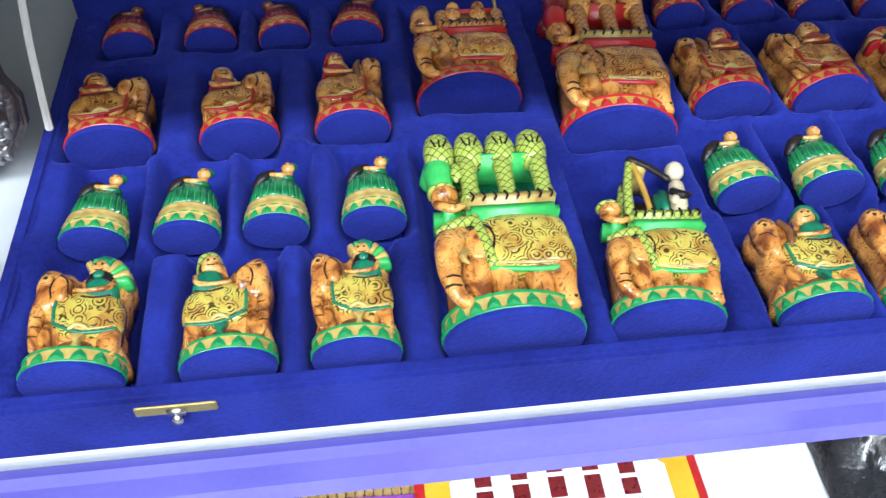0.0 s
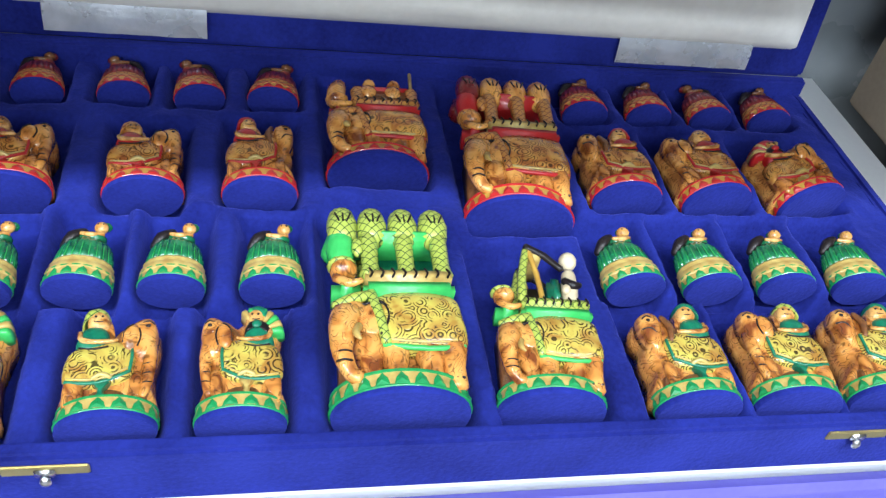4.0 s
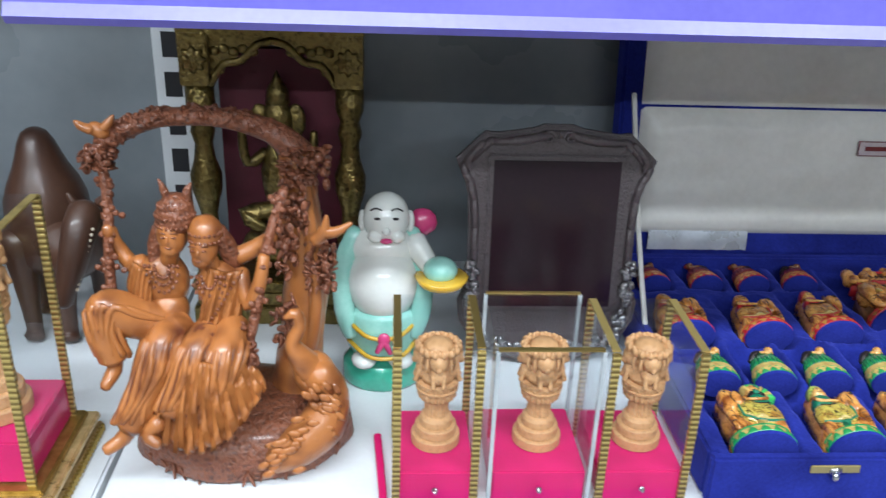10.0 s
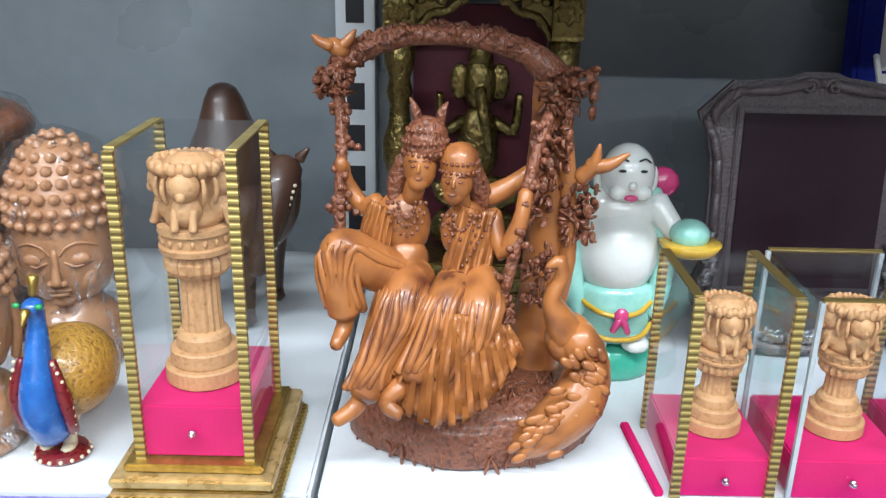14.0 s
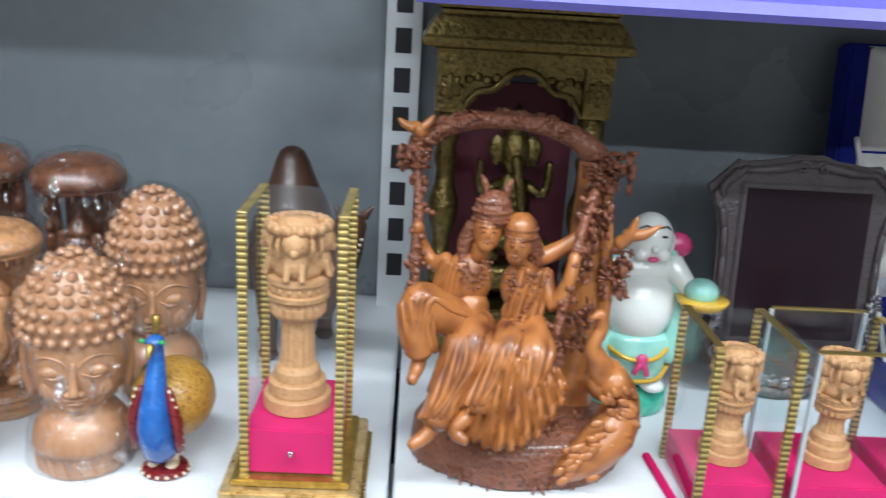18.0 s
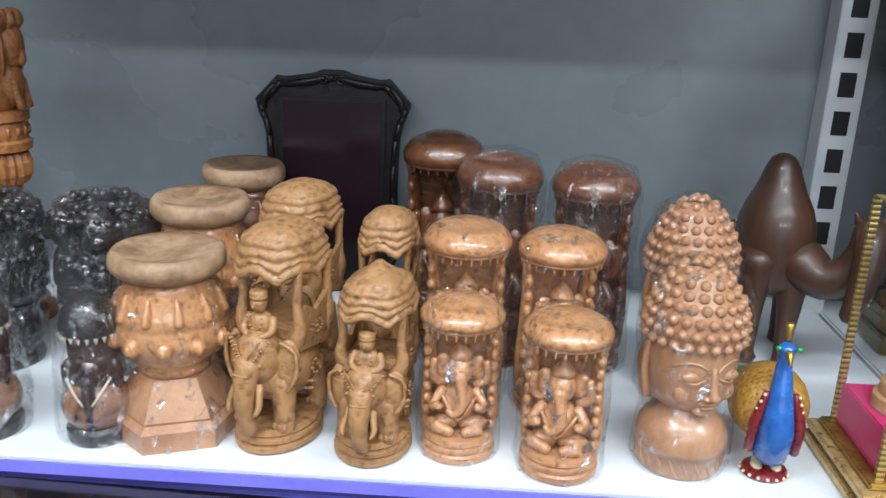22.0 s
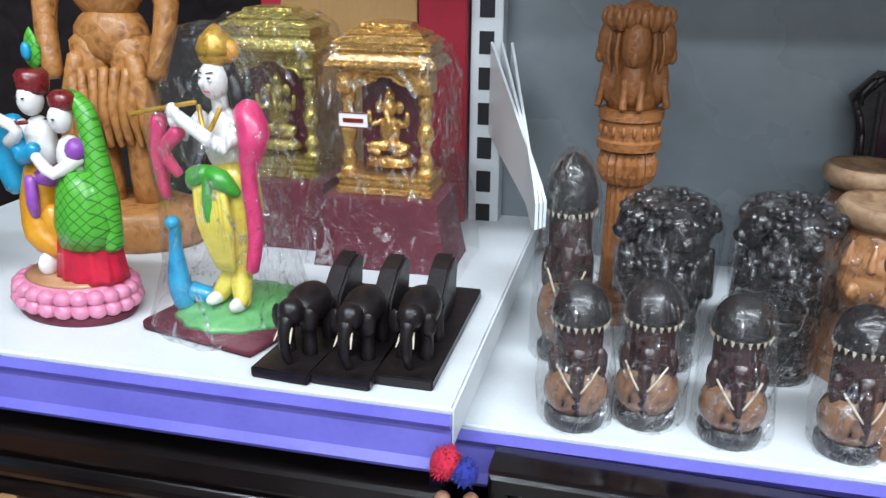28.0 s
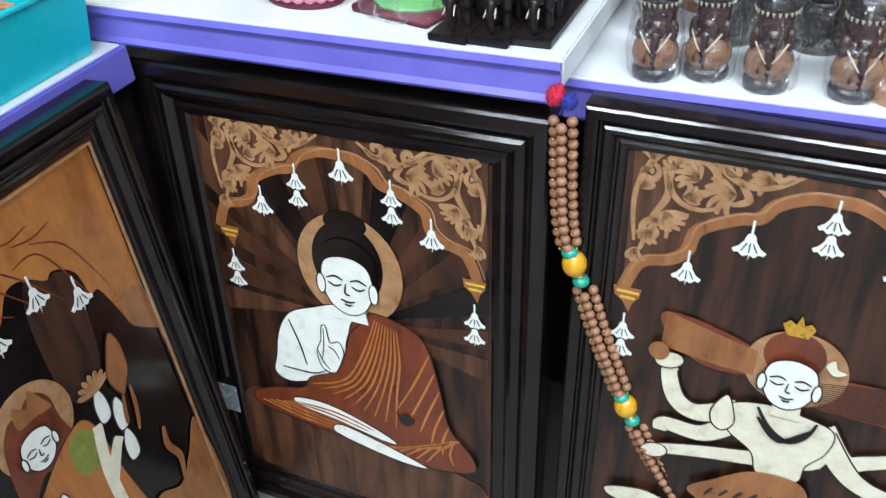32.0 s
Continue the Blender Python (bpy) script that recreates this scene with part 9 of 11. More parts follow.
carved_seated()
s1 = shrine(-0.960, 0.215, CZ, 0.088, 0.150, 0.050, SHRINE_BRIGHT, "bright gold shrine on a maroon stand in clear film", board=0.066, group="gold shrines")
s2 = shrine(-1.082, 0.250, CZ, 0.094, 0.158, 0.050, SHRINE_YELLOW, "aged gold shrine on a maroon stand in clear film", board=0.066, group="gold shrines")
for s, h in ((s1, 0.203), (s2, 0.216)):
    wr = bmesh.new()
    n = 14
    ring = []
    for k, (u, v) in enumerate(((0.075, 0.002), (0.068, 0.06), (0.056, 0.10), (0.056, 0.17), (0.046, h - 0.01), (0.030, h + 0.003))):
        row = []
        for i in range(4 * n):
            e, f = divmod(i, n)
            w = f / n * 2 - 1
            x, y = ((w, -1), (1, w), (-w, 1), (-1, -w))[e]
            p = Vector((x * u, y * min(u, 0.045) * 0.95, v))
            p += Vector((noise.noise(p * 55), noise.noise(p * 55 + Vector((3, 1, 0))), 0)) * 0.004
            row.append(wr.verts.new(p))
        ring.append(row)
    for a, b in zip(ring, ring[1:]):
        for i in range(4 * n):
            wr.faces.new((a[i], a[(i + 1) % (4 * n)], b[(i + 1) % (4 * n)], b[i]))
    ob = part("plastic_wrap", wr, FILM, s, "loose clear plastic wrap", smooth=True)
    ob.visible_shadow = False
tg = part("price_tag", B(-0.0125, -0.047, 0.131, 0.0125, -0.0465, 0.144), mat("tag_paper", (0.75, 0.74, 0.74), (0.68, 0.66, 0.66), 0.6), s1, "white price tag with a red border")
tg.location = (-0.018, 0, 0)
ln = bmesh.new()
for b in ((-0.0125, 0.1431, 0.0125, 0.144), (-0.0125, 0.131, 0.0125, 0.1319), (-0.009, 0.1355, 0.009, 0.139)):
    box(ln, b[0], -0.0475, b[1], b[2], -0.047, b[3])
part("tag_lines", ln, DARKRED, tg)

# ---- the shelf that turns the corner, with its basket ----
corner = thing("shelf", -1.40, -0.45, 0, "white steel corner shelf with a purple price channel", "shelf")
part("shelf_board", B(-0.40, -0.80, 0.715, 0.026, 0.40, 0.745, bevel=0.002), WHITE, corner)
part("price_channel", B(0.027, -0.80, 0.700, 0.034, 0.40, 0.746, bevel=0.002), PURPLE, corner, "purple plastic price channel")
AQUA = mat("aqua_plastic", (0.005, 0.50, 0.58), (0.004, 0.44, 0.52), 0.3, scale=20, bump=0.03)


def basket():
    t = thing("plastic_basket", -1.505, -0.235, 0.7455, "bright aqua plastic basket with a rolled rim on the corner shelf", "basket")
    hw, hd, h = 0.125, 0.165, 0.085
    for nm, pts in (("side", ((-hw, -hd), (hw, -hd))), ("side", ((hw, -hd), (hw, hd))), ("side", ((hw, hd), (-hw, hd))), ("side", ((-hw, hd), (-hw, -hd)))):
        (x0, y0), (x1, y1) = pts
        bm = bmesh.new()
        k, g = 0.93, 0.985
        q = [bm.verts.new(p) for p in ((x0 * k, y0 * k, 0.001), (x1 * k, y1 * k, 0.001), (x1, y1, h), (x0, y0, h), (x0 * k * g, y0 * k * g, 0.001), (x1 * k * g, y1 * k * g, 0.001), (x1 * g, y1 * g, h), (x0 * g, y0 * g, h))]
        for f in ((0, 1, 2, 3), (7, 6, 5, 4), (3, 2, 6, 7), (0, 4, 5, 1), (1, 5, 6, 2), (0, 3, 7, 4)):
            bm.faces.new([q[i] for i in f])
        part(nm, bm, AQUA, t)
    part("bottom", B(-hw * 0.93, -hd * 0.93, 0.0005, hw * 0.93, hd * 0.93, 0.004), AQUA, t)
    rim = bmesh.new()
    limb(rim, [(-hw, -hd, h), (hw, -hd, h)], 0.004, 8), limb(rim, [(hw, -hd, h), (hw, hd, h)], 0.004, 8)
    limb(rim, [(hw, hd, h), (-hw, hd, h)], 0.004, 8), limb(rim, [(-hw, hd, h), (-hw, -hd, h)], 0.004, 8)
    part("rim", rim, AQUA, t, smooth=True)
    inc = bmesh.new()
    limb(inc, [(-0.10, 0, 0), (0.10, 0, 0)], 0.0035, 6)
    st = part("wooden_stick", inc, WOOD_SMOOTH)
    for i in range(14):
        o = st if i == 0 else new("wooden_stick", st.data)
        o.matrix_world = pose(-1.50 + 0.004 * (i % 3), -0.35 + 0.018 * i, 0.7455 + 0.062 + 0.004 * (i % 4), 0, 4 * (i % 3) - 4, 6 * math.sin(i * 2.3))
        tagged(o, "brown wooden stick lying in the aqua basket", "stick", "sticks in the basket")


basket()

# ---- framed wood-inlay pictures leaning under the shelves ----
FRAMEWOOD = mat("black_brown_frame", (0.009, 0.0055, 0.006), (0.003, 0.0022, 0.0025), 0.16, scale=30, fine=220, stretch=(0.3, 1, 1), bump=0.10, coat=0.0, spec=0.5, rvar=0.06)
ROSEWOOD = mat("dark_rosewood_veneer", (0.046, 0.017, 0.009), (0.008, 0.004, 0.0032), 0.34, scale=42, fine=150, stretch=(1, 1, 0.12), bump=0.03, coat=0.05)
ROSEWOOD_MID = mat("brown_rosewood_veneer", (0.105, 0.043, 0.022), (0.034, 0.014, 0.008), 0.34, scale=42, fine=150, stretch=(1, 1, 0.15), bump=0.03, coat=0.05)
TEAK = mat("teak_inlay", (0.30, 0.12, 0.042), (0.19, 0.07, 0.024), 0.32, scale=60, stretch=(1, 1, 0.3), bump=0.03, coat=0.3)
MAPLE = mat("pale_maple_inlay", (0.40, 0.22, 0.11), (0.25, 0.125, 0.056), 0.32, scale=60, bump=0.03, coat=0.3)
CREAMINLAY = mat("cream_inlay", (0.68, 0.65, 0.52), (0.56, 0.52, 0.40), 0.3, scale=50, bump=0.02, coat=0.2)
IVORYINLAY = mat("white_inlay", (0.74, 0.76, 0.72), (0.64, 0.66, 0.62), 0.3, scale=50, bump=0.02, coat=0.3)
PADAUK = mat("red_padauk_inlay", (0.17, 0.036, 0.013), (0.085, 0.018, 0.007), 0.32, scale=50, stretch=(1, 1, 0.3), bump=0.03, coat=0.3)
ORANGEWOOD = mat("orange_veneer", (0.42, 0.155, 0.038), (0.28, 0.09, 0.022), 0.28, scale=16, fine=120, stretch=(1, 1, 0.1), bump=0.03, coat=0.3)
contrast(ROSEWOOD, 0.60, 0.84), contrast(ROSEWOOD_MID, 0.58, 0.86), contrast(ORANGEWOOD, 0.56, 0.86)
DARKLINE = mat("dark_scorched_line", (0.02, 0.012, 0.01), None, 0.4, bump=0)


class Inlay:
    """Lays thin veneers one over another on a picture's face."""

    def __init__(self, parent):
        self.parent, self.y = parent, -0.0006
        self.du, self.dv, self.kv = 0.0, 0.0, 1.0

    def at(self, pts):
        return [(u + self.du, v * self.kv + self.dv) for u, v in pts]

    def lay(self, outline, material, name="inlay_piece", label=""):
        outline = self.at(outline)
        ob = part(name, slab(outline, self.y - 0.0005, self.y + 0.0004), material, self.parent, label)
        self.y -= 0.00004
        if name in ("inlaid_face", "inlaid_torso", "inlaid_hand", "inlaid_foot", "inlaid_leg", "inlaid_ear", "inlaid_robe", "inlaid_leaf"):
            bm = bmesh.new()
            ribbon(bm, outline + outline[:2], 0.0016, self.y - 0.0004, 0.0003)
            part("scored_outline", bm, DARKLINE, self.parent)
            self.y -= 0.0003
        return ob

    def line(self, lines, width, material, name="inlay_line", label=""):
        bm = bmesh.new()
        for pts in lines:
            pts = self.at(pts)
            m = len(pts)
            w = [width * (0.35 + 0.65 * math.sin(math.pi * (i + 0.6) / (m + 0.2))) for i in range(m)]
            ribbon(bm, pts, w, self.y, 0.0007)
        ob = part(name, bm, material, self.parent, label)
        self.y -= 0.00004
        return ob


def picture(x, y, w, h, fw, label, lean, rz=0, roll=0.0):
    """A moulded dark frame round a veneered board; returns the thing and its inlay layer."""
    t = thing("framed_inlay_picture", x, y, 0, label, "framed picture", "wood inlay pictures", rx=0, rz=rz)
    t.matrix_world = pose(x, y, 0.0, 0, 0, rz) @ pose(0, 0, 0, -lean, roll, 0)
    W = w / 2
    prof = ((0, 0.026), (0, -0.006), (0.03, -0.010), (0.08, -0.012), (0.26, -0.013), (0.31, -0.011), (0.34, -0.006), (0.38, -0.005), (0.42, -0.008), (0.48, -0.0105), (0.56, -0.0105), (0.64, -0.007), (0.70, -0.003), (0.74, -0.0025), (0.80, -0.004), (0.90, -0.003), (0.96, 0.0), (1.0, 0.004), (1.0, 0.026))
    corners = [(-W, 0), (W, 0), (W, h), (-W, h)]
    inner = [(-W + fw, fw), (W - fw, fw), (W - fw, h - fw), (-W + fw, h - fw)]
    for i, nm in enumerate(("bottom_rail", "side_stile", "top_rail", "side_stile")):
        a, b, c, d = corners[i], corners[(i + 1) % 4], inner[(i + 1) % 4], inner[i]
        bm = bmesh.new()
        r0 = [bm.verts.new((a[0] + (d[0] - a[0]) * s, yy, a[1] + (d[1] - a[1]) * s)) for s, yy in prof]
        r1 = [bm.verts.new((b[0] + (c[0] - b[0]) * s, yy, b[1] + (c[1] - b[1]) * s)) for s, yy in prof]
        for k in range(len(prof)):
            j = (k + 1) % len(prof)
            bm.faces.new((r0[k], r0[j], r1[j], r1[k]))
        bm.faces.new(r0[::-1]), bm.faces.new(r1)
        part(nm, bm, FRAMEWOOD, t, "moulded dark frame rail")
    board = part("picture_board", B(-W + fw * 0.9, 0.0, fw * 0.9, W - fw * 0.9, 0.012, h - fw * 0.9), ROSEWOOD, t, "dark rosewood veneer ground")
    return t, board


def scroll(cu, cv, r, a0, turns, hand, n=30):
    return [(cu + r * (1 - 0.86 * i / n) * math.cos(a0 + hand * turns * 2 * math.pi * i / n), cv + r * (1 - 0.86 * i / n) * math.sin(a0 + hand * turns * 2 * math.pi * i / n)) for i in range(n + 1)]


def bell(lay, u, v, s, double=False):
    """A small white pendant bell on its thread."""
    lay.line([[(u, v + s * 0.9), (u, v)]], s * 0.16, IVORYINLAY, "pendant_thread")
    for k in range(2 if double else 1):
        q = v - k * s * 1.5
        lay.lay([(u - s * 0.16, q + s * 0.05), (u - s * 0.26, q - s * 0.12), (u - s * 0.32, q - s * 0.40), (u - s * 0.58, q - s * 0.78), (u - s * 0.88, q - s * 0.98), (u - s * 0.78, q - s * 1.20), (u - s * 0.54, q - s * 1.14), (u - s * 0.30, q - s * 1.38), (u, q - s * 1.22), (u, q - s * 1.62), (u + s * 0.08, q - s * 1.24), (u + s * 0.30, q - s * 1.38), (u + s * 0.54, q - s * 1.14), (u + s * 0.78, q - s * 1.20), (u + s * 0.88, q - s * 0.98), (u + s * 0.58, q - s * 0.78), (u + s * 0.32, q - s * 0.40), (u + s * 0.26, q - s * 0.12), (u + s * 0.16, q + s * 0.05)], IVORYINLAY, "pendant_bell", "white inlaid pendant")
        lay.line([[(u - s * 0.16, q - s * 0.5), (u - s * 0.42, q - s * 1.05)], [(u, q - s * 0.5), (u, q - s * 1.12)], [(u + s * 0.16, q - s * 0.5), (u + s * 0.42, q - s * 1.05)]], s * 0.09, DARKLINE, "scored_line")


def arch_and_scrolls(lay, W, top, spring):
    """The cusped arch that crowns each picture, with leafy scrolls in its corners."""
    rise = top - spring
    half = [(-W * 0.98, spring - rise * 0.02), (-W * 0.90, spring + rise * 0.24), (-W * 0.74, spring + rise * 0.32), (-W * 0.66, spring + rise * 0.42), (-W * 0.62, spring + rise * 0.60), (-W * 0.44, spring + rise * 0.74), (-W * 0.33, spring + rise * 0.78), (-W * 0.26, spring + rise * 0.90), (-W * 0.12, spring + rise * 0.99), (0, spring + rise)]
    full = half + [(-u, v) for u, v in half[-2::-1]]
    lay.lay(curve(half, 5) + [(0, top + rise * 0.30), (-W, top + rise * 0.30)], ROSEWOOD_MID, "spandrel", "brown spandrel veneer")
    lay.lay([(-u, v) for u, v in curve(half, 5)] + [(0, top + rise * 0.30), (W, top + rise * 0.30)], ROSEWOOD_MID, "spandrel", "brown spandrel veneer")
    bm = bmesh.new()
    ribbon(bm, curve(full, 6), W * 0.075, lay.y, 0.0009)
    part("arch_band", bm, TEAK, lay.parent, "teak cusped arch band")
    lay.y -= 0.0004
    lay.line([[(u, v + W * 0.03) for u, v in curve(full, 6)]], W * 0.012, MAPLE, "arch_edge")
    for q in (-1, 1):
        A, Bz = [], []
        cu, cv = q * W * 0.66, spring + rise * 0.98
        A.append(scroll(cu, cv, W * 0.19, math.pi / 2 + q * 1.9, 1.6, q))
        A.append(curve([(q * W * 0.95, spring + rise * 0.42), (q * W * 0.97, spring + rise * 0.82), (q * W * 0.86, spring + rise * 1.14), (q * W * 0.66, spring + rise * 1.19), (q * W * 0.46, spring + rise * 1.02), (q * W * 0.30, spring + rise * 1.02), (q * W * 0.14, spring + rise * 1.16)], 6))
        A.append(scroll(q * W * 0.86, spring + rise * 0.53, W * 0.085, 0.4 * q, 1.3, -q, 20))
        A.append(scroll(q * W * 0.27, spring + rise * 1.12, W * 0.07, math.pi, 1.2, q, 18))
        A.append(curve([(q * W * 0.92, spring + rise * 0.34), (q * W * 0.82, spring + rise * 0.66), (q * W * 0.68, spring + rise * 0.70)], 6))
        A.append(scroll(q * W * 0.49, spring + rise * 1.10, W * 0.05, 0.0, 1.3, -q, 18))
        A.append(scroll(q * W * 0.91, spring + rise * 0.98, W * 0.06, math.pi / 2, 1.3, q, 18))
        A.append(scroll(q * W * 0.80, spring + rise * 1.09, W * 0.045, math.pi, 1.2, -q, 16))
        A.append(curve([(q * W * 0.88, spring + rise * 0.62), (q * W * 0.80, spring + rise * 0.84), (q * W * 0.84, spring + rise * 1.04)], 6))
        A.append(curve([(q * W * 0.46, spring + rise * 1.02), (q * W * 0.40, spring + rise * 0.90), (q * W * 0.48, spring + rise * 0.84)], 6))
        lay.line(A, W * 0.042, MAPLE, "scroll", "pale maple scroll")
        # acanthus tufts: fans of tapering leaves
        for fu, fv, fa, fr, nf in ((0.66, 0.98, 0.4, 0.13, 6), (0.47, 0.93, -0.5, 0.17, 6), (0.80, 0.70, -2.3, 0.13, 5), (0.86, 0.53, -1.2, 0.10, 5), (0.30, 1.06, -0.2, 0.12, 5), (0.90, 1.08, 1.2, 0.08, 4), (0.93, 0.36, -1.6, 0.10, 4), (0.72, 0.84, 2.6, 0.10, 5), (0.95, 0.86, 2.2, 0.09, 4)):
            fan = []
            for i in range(nf):
                a = fa + (i - (nf - 1) / 2) * 0.38
                if q < 0:
                    a = math.pi - a
                r = fr * W * (1 - 0.06 * abs(i - (nf - 1) / 2))
                c0 = (q * W * fu, spring + rise * fv)
                tip = (c0[0] + r * math.cos(a), c0[1] + r * math.sin(a))
                mid = (c0[0] + 0.6 * r * math.cos(a + 0.25 * q), c0[1] + 0.6 * r * math.sin(a + 0.25 * q))
                fan.append(curve([c0, mid, tip], 5))
            lay.line(fan, W * 0.032, MAPLE, "scroll_leaf", "pale maple leaf")
        u = q * W * 0.93
        lay.lay([(u - W * 0.10, spring), (u + W * 0.06, spring), (u + W * 0.05, spring - W * 0.06), (u + W * 0.02, spring - W * 0.10), (u, spring - W * 0.17), (u - W * 0.04, spring - W * 0.10), (u - W * 0.09, spring - W * 0.06)], TEAK, "arch_bracket", "teak arch bracket")
        lay.line([[(u - W * 0.08, spring - W * 0.03), (u + W * 0.05, spring - W * 0.03)], [(u - W * 0.06, spring - W * 0.07), (u + W * 0.03, spring - W * 0.07)]], W * 0.02, YELLOW, "bracket_line")
        bell(lay, u - W * 0.02, spring - W * 0.26, W * 0.085, True)


def face(lay, u, v, s, tilt=0.0, beard=False):
    """A plain oval face with lowered eyes, brows, nose and mouth."""
    lay.lay(closed([(u - s * 0.80, v + s * 0.25), (u - s * 0.62, v + s * 0.80), (u, v + s * 1.02), (u + s * 0.62, v + s * 0.80), (u + s * 0.80, v + s * 0.25), (u + s * 0.74, v - s * 0.30), (u + s * 0.46, v - s * 0.78), (u, v - s * 0.98), (u - s * 0.46, v - s * 0.78), (u - s * 0.74, v - s * 0.30)], 4), IVORYINLAY, "inlaid_face", "white inlaid face")
    for q in (-1, 1):
        lay.lay(oval(u + q * s * 0.82, v - s * 0.05, s * 0.14, s * 0.34, 14), IVORYINLAY, "inlaid_ear")
    L = []
    for q in (-1, 1):
        L.append(curve([(u + q * s * 0.12, v + s * 0.22), (u + q * s * 0.36, v + s * 0.31), (u + q * s * 0.62, v + s * 0.20)], 4))
        L.append(curve([(u + q * s * 0.16, v + s * 0.06), (u + q * s * 0.36, v - s * 0.03), (u + q * s * 0.58, v + s * 0.07)], 4))
    L.append(curve([(u - s * 0.03, v + s * 0.1), (u - s * 0.07, v - s * 0.22), (u + s * 0.08, v - s * 0.26)], 4))
    L.append(curve([(u - s * 0.22, v - s * 0.46), (u, v - s * 0.52), (u + s * 0.22, v - s * 0.46)], 4))
    L.append(curve([(u - s * 0.12, v - s * 0.60), (u, v - s * 0.63), (u + s * 0.12, v - s * 0.60)], 4))
    lay.line(L, s * 0.055, DARKLINE, "drawn_line")


# the seated teacher
pt, board = picture(-1.116, -0.092, 0.530, 0.724, 0.070, "dark framed wood inlay of a seated robed teacher under an arch", 5)
lay = Inlay(board)
def ray_end(cu, cv, a, u0, u1, v0, v1):
    """Where a ray from a point leaves a rectangle."""
    c, q = math.cos(a), math.sin(a)
    ks = [((u1 if c > 0 else u0) - cu) / c if abs(c) > 1e-6 else 9, ((v1 if q > 0 else v0) - cv) / q if abs(q) > 1e-6 else 9]
    k = min(ks)
    return (cu + k * c, cv + k * q)


RAYWOOD = mat("reddish_rosewood_veneer", (0.075, 0.026, 0.012), (0.022, 0.009, 0.006), 0.34, scale=50, fine=150, stretch=(0.5, 1, 0.25), bump=0.03, coat=0.05)
for i in range(13):
    a0, a1 = radians(-14 + 16 * i), radians(-14 + 16 * i + (11, 9, 13)[i % 3])
    lay.lay([(0.01 + 0.03 * math.cos(a0), 0.40 + 0.03 * math.sin(a0)), ray_end(0.01, 0.40, a0, -0.194, 0.194, 0.2, 0.645), ray_end(0.01, 0.40, a1, -0.194, 0.194, 0.2, 0.645)], (ROSEWOOD_MID, RAYWOOD, FRAMEWOOD)[i % 3] if i % 4 != 3 else RAYWOOD, "ray", "veneer ray")
lay.lay(closed([(-0.192, 0.215), (-0.10, 0.228), (0.04, 0.215), (0.150, 0.175), (0.192, 0.155), (0.192, 0.075), (-0.192, 0.075)], 4), ROSEWOOD_MID, "ground", "brown veneer ground")
lay.du = 0.009
arch_and_scrolls(lay, 0.185, 0.638, 0.506)
for u, v, s, d in ((0.002, 0.630, 0.019, False), (-0.062, 0.603, 0.0155, True), (0.066, 0.605, 0.0155, True), (-0.116, 0.562, 0.018, False), (0.116, 0.562, 0.018, False)):
    bell(lay, u, v, s, d)
lay.du, lay.kv, lay.dv = 0.006, 0.972, 0.028
lay.lay(oval(0.004, 0.466, 0.074, 0.082, 36), MAPLE, "halo", "pale maple halo")
lay.lay(oval(0.002, 0.475, 0.050, 0.062, 30), FRAMEWOOD, "inlaid_hair", "black inlaid hair")
lay.lay(oval(0.004, 0.535, 0.030, 0.018, 22), FRAMEWOOD, "hair_knot", "black hair knot")
lay.lay(closed([(-0.055, 0.392), (-0.095, 0.372), (-0.117, 0.335), (-0.128, 0.285), (-0.134, 0.255), (-0.11, 0.243), (-0.06, 0.262), (0.02, 0.30), (0.06, 0.37), (0.03, 0.405), (-0.02, 0.405)], 5), IVORYINLAY, "inlaid_torso", "white inlaid shoulder and arm")
lay.lay(closed([(0.028, 0.405), (0.075, 0.398), (0.105, 0.375), (0.122, 0.31), (0.135, 0.24), (0.168, 0.195), (0.165, 0.165), (0.09, 0.150), (-0.02, 0.160), (-0.10, 0.168), (-0.168, 0.178), (-0.178, 0.200), (-0.14, 0.222), (-0.09, 0.238), (-0.075, 0.262), (-0.03, 0.29), (-0.01, 0.34), (0.0, 0.38)], 5), PADAUK, "inlaid_robe", "red-brown inlaid robe")
folds = []
for i in range(9):
    u = i / 8
    folds.append(curve([(0.035 + 0.03 * u, 0.395 - 0.01 * u), (0.012 + 0.055 * u, 0.33), (-0.02 + 0.08 * u, 0.275), (-0.075 + 0.13 * u, 0.250 - 0.012 * i * 0.4)], 5))
for i in range(6):
    folds.append(curve([(0.110 + 0.006 * i, 0.36 - 0.03 * i), (0.085 + 0.01 * i, 0.30 - 0.022 * i), (0.06 + 0.016 * i, 0.25 - 0.016 * i)], 5))
    folds.append(curve([(-0.165 + 0.012 * i, 0.190 + 0.003 * i), (-0.10 + 0.012 * i, 0.176 + 0.006 * i), (-0.03 + 0.01 * i, 0.172 + 0.004 * i)], 5))
    folds.append(curve([(0.02 + 0.016 * i, 0.162), (0.07 + 0.012 * i, 0.178 + 0.006 * i), (0.13 + 0.004 * i, 0.20 + 0.004 * i)], 5))
lay.line(folds, 0.0032, ORANGEWOOD, "robe_fold", "orange robe fold")
lay.lay(closed([(-0.105, 0.214), (-0.05, 0.218), (0.02, 0.198), (0.055, 0.180), (0.03, 0.178), (-0.04, 0.192), (-0.10, 0.200)], 5), IVORYINLAY, "inlaid_foot", "white inlaid foot")
lay.lay(closed([(-0.035, 0.185), (0.02, 0.175), (0.085, 0.156), (0.10, 0.148), (0.06, 0.146), (0.0, 0.155), (-0.045, 0.168)], 5), IVORYINLAY, "inlaid_foot", "white inlaid foot")
